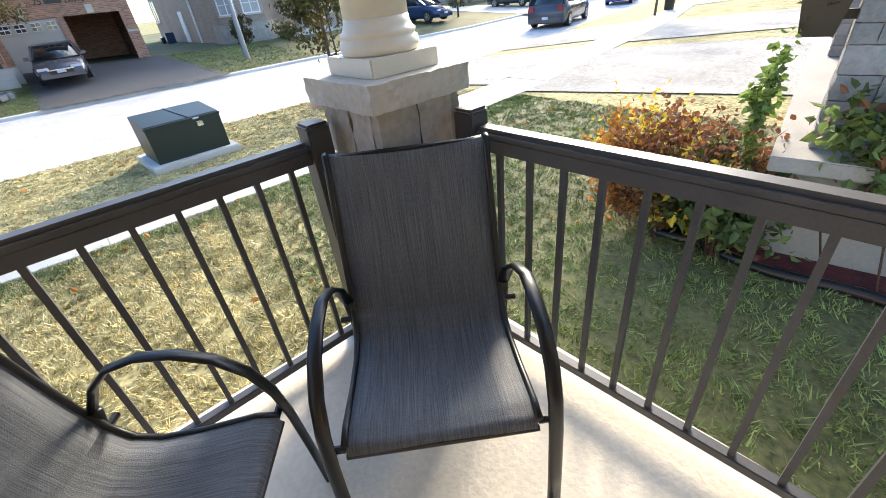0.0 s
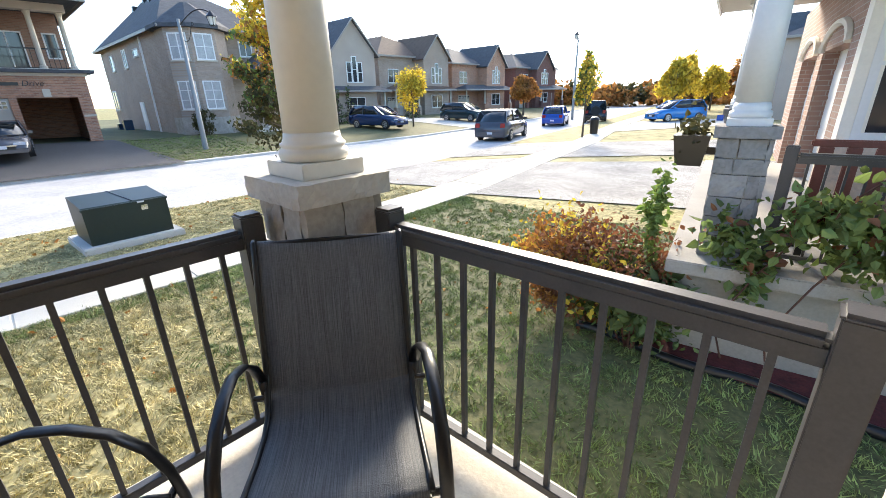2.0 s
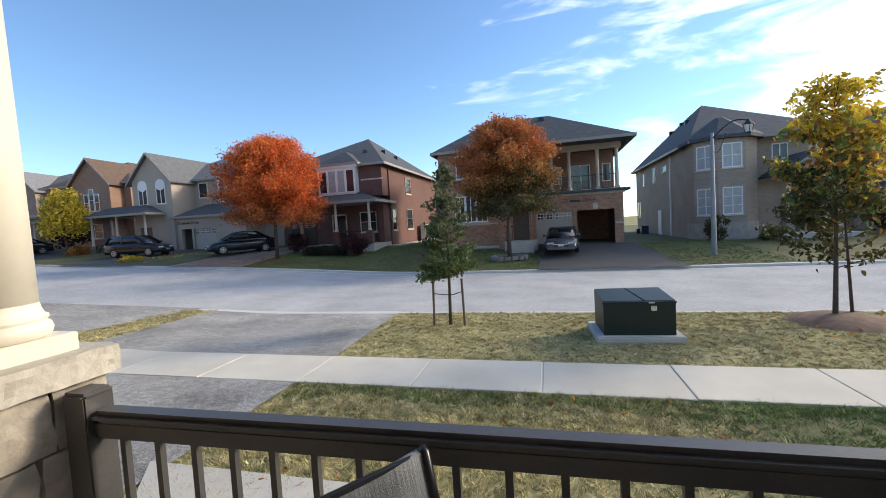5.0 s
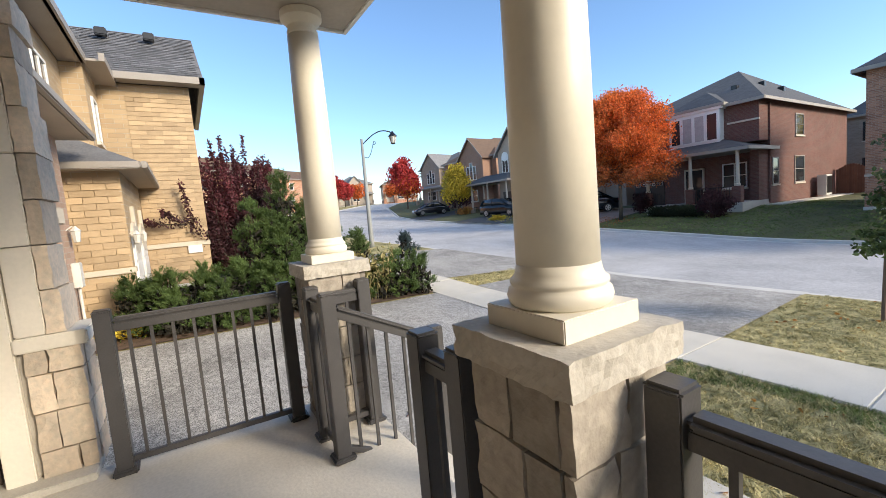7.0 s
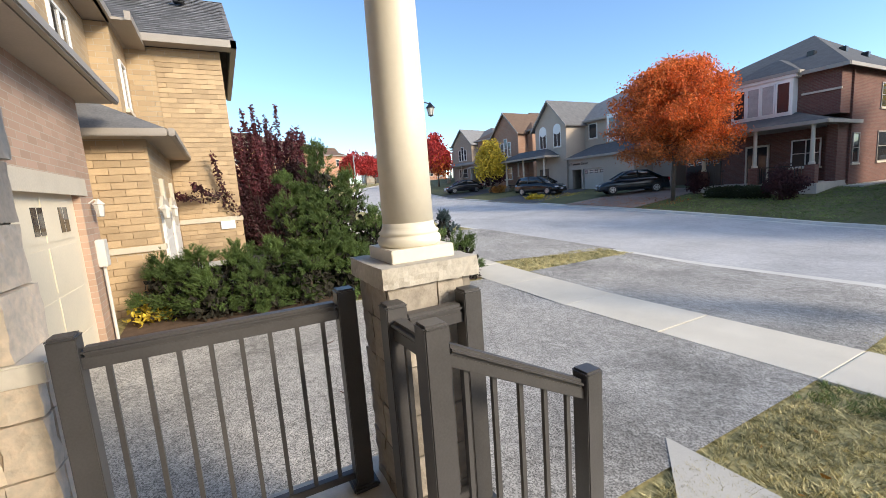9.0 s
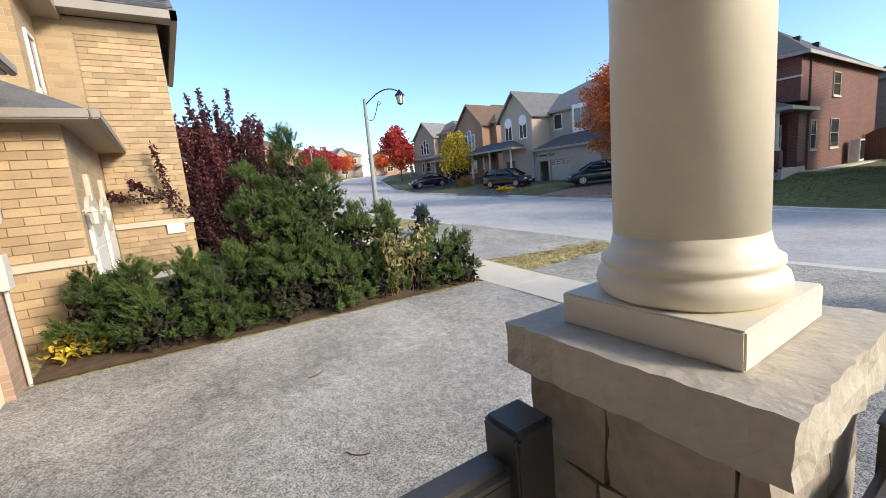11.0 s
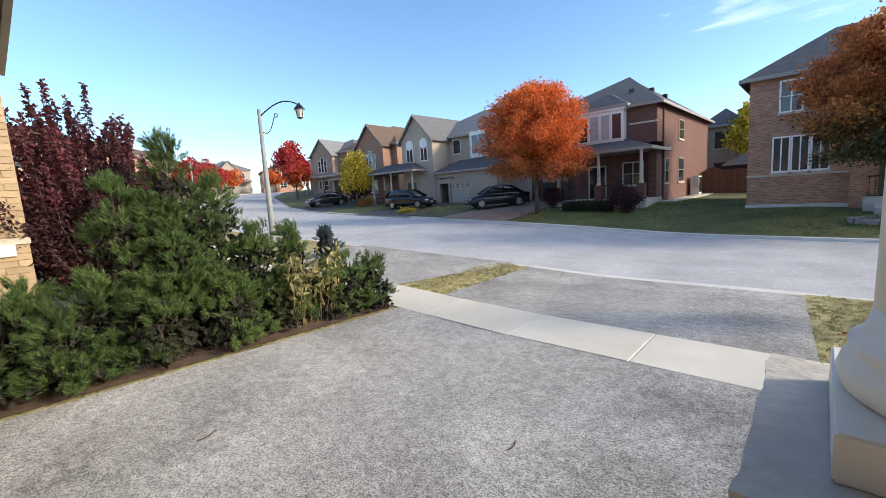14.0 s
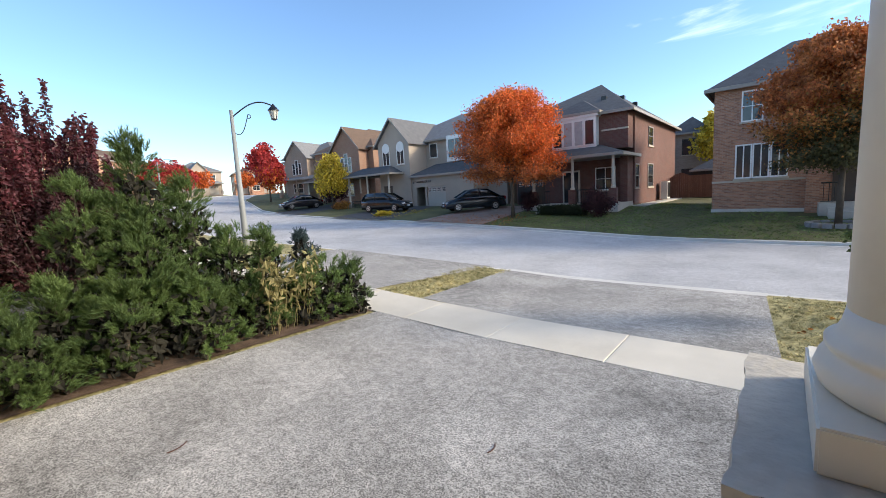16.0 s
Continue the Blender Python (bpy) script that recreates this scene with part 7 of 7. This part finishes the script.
def car(m, label, col, ln=4.5, wd=1.8, ht=1.45, kind="sedan", category="car"):
    """A car that heads along local +x: lofted body, glasshouse, wheels, lamps."""
    th = thing("car", label, category, m)
    belt = ht * (0.62 if kind != "sedan" else 0.64)
    h2, w2 = ln / 2, wd / 2
    hood = belt * (0.93 if kind != "jeep" else 1.0)
    if kind == "sedan":
        low = [(-h2, 0.55 * belt, 0.9), (-h2 * 0.97, 0.97 * belt, 0.9), (-h2 * 0.6, belt * 1.05, 0.98), (0, belt, 1), (h2 * 0.42, belt, 1), (h2 * 0.8, hood * 0.88, 0.96), (h2 * 0.97, hood * 0.66, 0.86), (h2, 0.5 * belt, 0.8)]
        cab = [(-h2 * 0.78, belt * 1.02), (-h2 * 0.38, ht * 0.98), (0.0, ht), (h2 * 0.16, ht * 0.97), (h2 * 0.56, belt * 0.99)]
    elif kind == "jeep":
        low = [(-h2, belt, 0.95), (-h2 * 0.5, belt, 1), (0, belt, 1), (h2 * 0.3, belt, 1), (h2 * 0.95, hood * 0.95, 0.85), (h2, hood * 0.9, 0.8)]
        cab = [(-h2 * 0.99, belt), (-h2 * 0.96, ht), (0, ht), (h2 * 0.12, ht * 0.99), (h2 * 0.3, belt)]
    else:
        low = [(-h2, 0.6 * belt, 0.92), (-h2 * 0.98, belt, 0.95), (-h2 * 0.6, belt * 1.03, 1), (0, belt, 1), (h2 * 0.4, belt, 1), (h2 * 0.82, hood * 0.9, 0.95), (h2 * 0.98, hood * 0.7, 0.86), (h2, 0.5 * belt, 0.82)]
        cab = [(-h2 * 0.96, belt * 1.02), (-h2 * 0.80, ht * 0.96), (-h2 * 0.3, ht), (h2 * 0.12, ht * 0.97), (h2 * 0.55, belt * 0.99)]
    bm = bmesh.new()
    rows = []
    for x, z, w in low:
        hw = w2 * w
        rows.append([bm.verts.new(c) for c in ((x, -hw * 0.96, 0.24), (x, -hw, 0.42), (x, -hw, z * 0.8), (x, -hw * 0.93, z), (x, hw * 0.93, z), (x, hw, z * 0.8), (x, hw, 0.42), (x, hw * 0.96, 0.24))])
    for u, v in zip(rows, rows[1:]):
        for k in range(8):
            bm.faces.new((u[k], u[(k + 1) % 8], v[(k + 1) % 8], v[k]))
    bm.faces.new(rows[0])
    bm.faces.new(rows[-1])
    bmesh.ops.bevel(bm, geom=[e for e in bm.edges], offset=0.055, segments=3, affect="EDGES", clamp_overlap=True)
    body = part("body", bm, col, th, smooth=True)
    bm = bmesh.new()
    rows = []
    for x, z in cab:
        up = (z - belt * 0.97) / (ht - belt)
        hw = w2 * (0.93 - 0.17 * max(0, min(1, up)))
        rows.append([bm.verts.new(c) for c in ((x, -w2 * 0.92, belt * 0.97), (x, -hw, z), (x, hw, z), (x, w2 * 0.92, belt * 0.97))])
    for u, v in zip(rows, rows[1:]):
        for k in range(4):
            bm.faces.new((u[k], u[(k + 1) % 4], v[(k + 1) % 4], v[k]))
    bm.faces.new(rows[0])
    bm.faces.new(rows[-1])
    bmesh.ops.bevel(bm, geom=[e for e in bm.edges], offset=0.04, segments=2, affect="EDGES", clamp_overlap=True)
    part("glasshouse", bm, car_glass, th, "dark tinted car windows", True)
    top = cab[1:4]
    bm = bmesh.new()
    rows = []
    for x, z in top:
        hw = w2 * 0.77
        rows.append([bm.verts.new(c) for c in ((x, -hw, z - 0.03), (x, -hw * 0.9, z + 0.02), (x, hw * 0.9, z + 0.02), (x, hw, z - 0.03))])
    for u, v in zip(rows, rows[1:]):
        for k in range(4):
            bm.faces.new((u[k], u[(k + 1) % 4], v[(k + 1) % 4], v[k]))
    bm.faces.new(rows[0])
    bm.faces.new(rows[-1])
    part("car_roof", bm, col, th)
    for s in (-1, 1):
        for (xa, za), (xb, zb) in ((cab[0], cab[1]), (cab[3], cab[4])):
            ua, ub = (min(1, max(0, (z - belt * 0.97) / (ht - belt))) for z in (za, zb))
            part("pillar", tube(bmesh.new(), (xa, s * w2 * (0.93 - 0.16 * ua), za), (xb, s * w2 * (0.93 - 0.16 * ub), zb), 0.035, n=6), col, th)
        xm = (cab[1][0] + cab[3][0]) / 2
        part("pillar", tube(bmesh.new(), (xm, s * w2 * 0.925, belt), (xm, s * w2 * 0.78, ht - 0.03), 0.035, n=6), black_metal, th)
        part("mirror", boxes((cab[4][0] - 0.35, cab[4][0] - 0.17, s * w2 * 1.0 - 0.02, s * w2 * 1.0 + 0.16 * s, belt, belt + 0.13) if s > 0 else (cab[4][0] - 0.35, cab[4][0] - 0.17, -w2 - 0.16, -w2 + 0.02, belt, belt + 0.13), bevel=0.02), col, th)
        part("headlight", boxes((h2 * 0.93, h2 * 0.985, s * w2 * 0.62 - 0.2, s * w2 * 0.62 + 0.18, hood * 0.62, hood * 0.75), bevel=0.02), lamp_clear, th)
        part("tail_light", boxes((-h2 * 1.005, -h2 * 0.95, s * w2 * 0.75 - 0.13, s * w2 * 0.75 + 0.13, belt * 0.72, belt * 0.95), bevel=0.015), tail_red, th)
        for x in (-h2 * 0.62, h2 * 0.62):
            r = 0.33 if kind != "jeep" else 0.42
            wh = part("wheel", tube(bmesh.new(), (x, s * (w2 - 0.2), r), (x, s * (w2 + 0.012), r), r, n=22), tyre_mat, th)
            part("rim", tube(bmesh.new(), (x, s * (w2 - 0.1), r), (x, s * (w2 + 0.02), r), r * 0.66, n=18), rim_mat, wh)
            for q in range(5):
                a = 2 * math.pi * q / 5
                part("spoke_gap", tube(bmesh.new(), (x + r * 0.4 * math.cos(a), s * (w2 + 0.01), r + r * 0.4 * math.sin(a)), (x + r * 0.4 * math.cos(a), s * (w2 + 0.024), r + r * 0.4 * math.sin(a)), r * 0.15, n=8), tyre_mat, wh)
    part("grille", boxes((h2 * 0.95, h2 * 1.005, -w2 * 0.45, w2 * 0.45, hood * 0.42, hood * 0.58), bevel=0.01), black_metal, th)
    part("grille_bar", boxes((h2 * 0.955, h2 * 1.01, -w2 * 0.5, w2 * 0.5, hood * 0.6, hood * 0.65), bevel=0.008), chrome, th)
    part("bumper", boxes((h2 * 0.93, h2 * 1.02, -w2 * 0.82, w2 * 0.82, 0.24, 0.42), bevel=0.04), col, th)
    part("rear_bumper", boxes((-h2 * 1.02, -h2 * 0.93, -w2 * 0.88, w2 * 0.88, 0.28, 0.5), bevel=0.04), col, th)
    for x0, x1 in ((h2 * 1.005, h2 * 1.03), (-h2 * 1.03, -h2 * 1.005)):
        part("number_plate", boxes((x0, x1, -0.15, 0.15, 0.42, 0.54)), plate_mat, th)
    if kind == "jeep":
        part("spare_wheel", tube(bmesh.new(), (-h2 - 0.2, 0, belt * 0.9), (-h2, 0, belt * 0.9), 0.4, n=20), tyre_mat, th)
    return th


def at_far(x, y, turn):
    return pose(x, y, far_ground(x, y) + 0.02, 0, 0, turn)


car(at_far(-0.05, 24.7, -94), "grey sedan parked on a driveway", paint("grey_paint", (0.085, 0.086, 0.10)), 4.5, 1.78, 1.43)
car(at_far(-23.3, 25.9, -128), "dark blue-grey electric car on a brick driveway", paint("slate_paint", (0.012, 0.019, 0.027)), 4.7, 1.9, 1.62, "sedan")
car(at_far(-32.2, 25.2, 10), "black crossover parked on a driveway", paint("black_paint", (0.005, 0.005, 0.006)), 4.55, 1.82, 1.66, "suv")
road_z = ground(20) - 0.2
car(pose(21.6, 14.0, road_z, 0, 0, 17), "grey minivan parked on the road", paint("van_paint", (0.06, 0.065, 0.078)), 5.1, 2.0, 1.73, "van", "minivan")
car(pose(33.2, 16.6, road_z, 0, 0, 20), "bright blue hatchback parked on the road", paint("blue_paint", (0.015, 0.07, 0.35)), 4.2, 1.78, 1.55, "suv")
car(pose(38.3, 15.3, road_z, 0, 0, 22), "black off-road car with a spare wheel", paint("jeep_paint", (0.015, 0.015, 0.016)), 4.3, 1.9, 1.85, "jeep")
car(pose(38.2, 8.6, -0.9, 0, 0, 145), "light blue crossover on a driveway", paint("sky_paint", (0.02, 0.19, 0.50)), 4.5, 1.85, 1.65, "suv")
car(at_far(20.3, 24.6, -80), "navy blue crossover on a driveway", paint("navy_paint", (0.015, 0.035, 0.09)), 4.5, 1.85, 1.62, "suv")
car(at_far(31.0, 25.0, -86), "dark teal crossover on a driveway", paint("teal_paint", (0.012, 0.03, 0.035)), 4.5, 1.85, 1.65, "suv")
car(at_far(-46.5, 25.6, -100), "dark car parked down the street", paint("dark_paint", (0.02, 0.02, 0.025)), 4.5, 1.8, 1.5, "sedan")

# ---- street lamps and utilities ----
pole_mat = mat("lamp_pole", (0.26, 0.27, 0.26), 0.7, 0.15, 2, 40, 0.15)
lamp_glass = mat("lamp_glass", (0.55, 0.55, 0.5), 0.2, 0.1, 4, 20, 0)


def street_lamp(x, y, z, hgt, turn, label):
    th = thing("street_lamp", label, "street lamp", pose(x, y, z, 0, 0, turn), "street lamps")
    part("pole", lathe(bmesh.new(), [(0.14, -0.1), (0.13, 0.3), (0.065, hgt)], 12), pole_mat, th, smooth=True)
    arm = [(0.05, 0, hgt - 0.25)] + [(0.1 + 1.5 * t, 0, hgt - 0.2 + 0.55 * math.sin(math.pi * min(1, t * 0.95 + 0.0) * 0.78)) for t in [i / 10 for i in range(11)]]
    part("arm", sweep(bmesh.new(), arm, 0.028, 8), black_metal, th, smooth=True)
    curl = [(0.06 + 0.55 * t + 0.0, 0, hgt - 0.9 + 0.75 * t - 0.35 * math.sin(math.pi * t)) for t in [i / 8 for i in range(9)]]
    part("scroll", sweep(bmesh.new(), curl + [(0.61 + 0.1 * math.sin(a), 0, hgt - 0.23 + 0.08 * math.cos(a)) for a in (0.5, 1.2, 2.0, 2.8, 3.6)], 0.016, 6), black_metal, th, smooth=True)
    e = arm[-1]
    m = pose(e[0], 0, e[2])
    part("lantern_cap", lathe(bmesh.new(), [(0.02, 0.1), (0.06, 0.04), (0.22, -0.14), (0.23, -0.18)], 10, m), black_metal, th)
    part("lantern_glass", lathe(bmesh.new(), [(0.20, -0.181), (0.19, -0.2), (0.12, -0.5)], 8, m), lamp_glass, th)
    part("lantern_base", lathe(bmesh.new(), [(0.13, -0.5), (0.13, -0.53), (0.05, -0.57)], 8, m), black_metal, th)
    for i in range(4):
        a = math.pi / 2 * i + math.pi / 4
        part("lantern_bar", tube(bmesh.new(), m @ Vector((0.205 * math.cos(a), 0.205 * math.sin(a), -0.18)), m @ Vector((0.125 * math.cos(a), 0.125 * math.sin(a), -0.51)), 0.012, n=5), black_metal, th)
    return th


street_lamp(-22.2, 7.6, ground(-22.2) - 0.05, 5.6, 62, "grey street lamp with a curved arm and black lantern")
street_lamp(7.0, 22.2, -1.0, 6.1, -50, "grey street lamp with scrolled arm across the road")
street_lamp(-70, 19.4, ground(-70), 5.5, 72, "street lamp with black lantern far down the road")
street_lamp(41, 18.9, -1.0, 7.5, 200, "street lamp far down the street")
sign = thing("street_sign", "grey back of an octagonal road sign under green name plates", "road sign", pose(-26, 3.96, ground(-26), 0, 0, 35))
part("pole", tube(bmesh.new(), (0, 0, -0.1), (0, 0, 2.55), 0.03, n=8), pole_mat, sign)
part("sign_plate", lathe(bmesh.new(), [(0.34, 0.0), (0.34, 0.012)], 8, pose(0, 0.035, 1.9, 90, 0, 0) @ pose(0, 0, 0, 0, 0, 22.5)), white_paint, sign)
for a_, z_ in ((0, 2.36), (90, 2.54)):
    part("name_plate", boxes((-0.3, 0.3, -0.01, 0.01, z_ - 0.08, z_ + 0.08), m=pose(0, 0, 0, 0, 0, a_)), mat("sign_green", (0.03, 0.17, 0.09), 0.5, 0.05, 3, 30, 0), sign)

box_green = mat("box_green", (0.006, 0.02, 0.016), 0.45, 0.25, 1.5, 40, 0.08)
tb = thing("transformer_box", "dark green metal utility box on a concrete pad", "utility box", pose(0.66, 7.95, -0.95, 0, 0, 3))
part("pad", boxes((-0.76, 0.76, -0.64, 0.64, -0.05, 0.14), bevel=0.02), kerb_mat, tb)
bm_ = bmesh.new()
sec_ = [(-0.50, 0.14), (-0.50, 0.75), (-0.46, 0.78), (0.48, 0.86), (0.50, 0.84), (0.50, 0.14)]
r_ = [[bm_.verts.new((x_, y_, z_)) for y_, z_ in sec_] for x_ in (-0.62, 0.62)]
for k in range(6):
    bm_.faces.new((r_[0][k], r_[0][(k + 1) % 6], r_[1][(k + 1) % 6], r_[1][k]))
bm_.faces.new(r_[0])
bm_.faces.new(r_[1])
part("cabinet", bm_, box_green, tb)
part("lid_edge", boxes((-0.64, 0.64, -0.52, -0.48, 0.73, 0.765), bevel=0.008), box_green, tb)
part("latch", boxes((0.2, 0.3, -0.525, -0.49, 0.60, 0.69), bevel=0.006), chrome, tb)
part("label_plate", boxes((0.16, 0.26, -0.53, -0.515, 0.735, 0.76)), plate_mat, tb)
part("lid_seam", tube(bmesh.new(), (0.1, -0.46, 0.785), (-0.03, 0.47, 0.862), 0.012, n=6), black_metal, tb)

bin_ = thing("litter_bin", "black litter bin on the grass strip", "bin", pose(24.2, 9.3, -0.95))
part("barrel", lathe(bmesh.new(), [(0.22, 0), (0.26, 0.85), (0.28, 0.88)], 16), black_metal, bin_)
part("bin_lid", lathe(bmesh.new(), [(0.29, 0.88), (0.2, 1.02), (0.05, 1.06)], 16), black_metal, bin_)
rb = thing("recycling_box", "blue plastic recycling box beside a porch", "box", pose(39.5, 5.6, -0.9))
part("tub", boxes((-0.3, 0.3, -0.22, 0.22, 0, 0.45), bevel=0.03), paint("box_blue", (0.02, 0.09, 0.40)), rb)
for i, (x_, y_) in enumerate(((7.7, 40.5), (7.6, 42))):
    b_ = thing("storage_bin", "dark blue bin beside the house wall", "bin", pose(x_, y_, -0.6))
    part("tub", boxes((-0.3, 0.3, -0.3, 0.3, 0, 0.9 - 0.3 * i), bevel=0.03), paint("bin_paint", (0.02, 0.05, 0.10)), b_)
for x_, y_, a_, ln_ in ((-6.8, 2.3, 60, 0.16), (-9.3, 0.55, 70, 0.2), (-7.6, 0.4, 10, 0.22), (-5.8, 1.2, 110, 0.1)):
    tagged(part("twig", sweep(bmesh.new(), [(x_ + k * ln_ / 4 * math.cos(radians(a_ + 9 * k)), y_ + k * ln_ / 4 * math.sin(radians(a_ + 9 * k)), ground(x_) + 0.02) for k in range(5)], 0.006, 5), twig_mat), "thin dark fallen twig on the asphalt", "twig")

# ---- bricks told apart ----
bricks(BRICK_HOUSE, -17.499, -1.69, 0.0, 1.08, 5.8)
bricks(BRICK_HOUSE, -17.499, -1.69, 0.0, -0.26, 0.9)
bricks(BRICK_HOUSE, -13.049, -2.79, -1.71, 0.74, 2.8)
bricks(BRICK_HOUSE, -13.049, -2.79, -1.71, -0.8, 0.58)
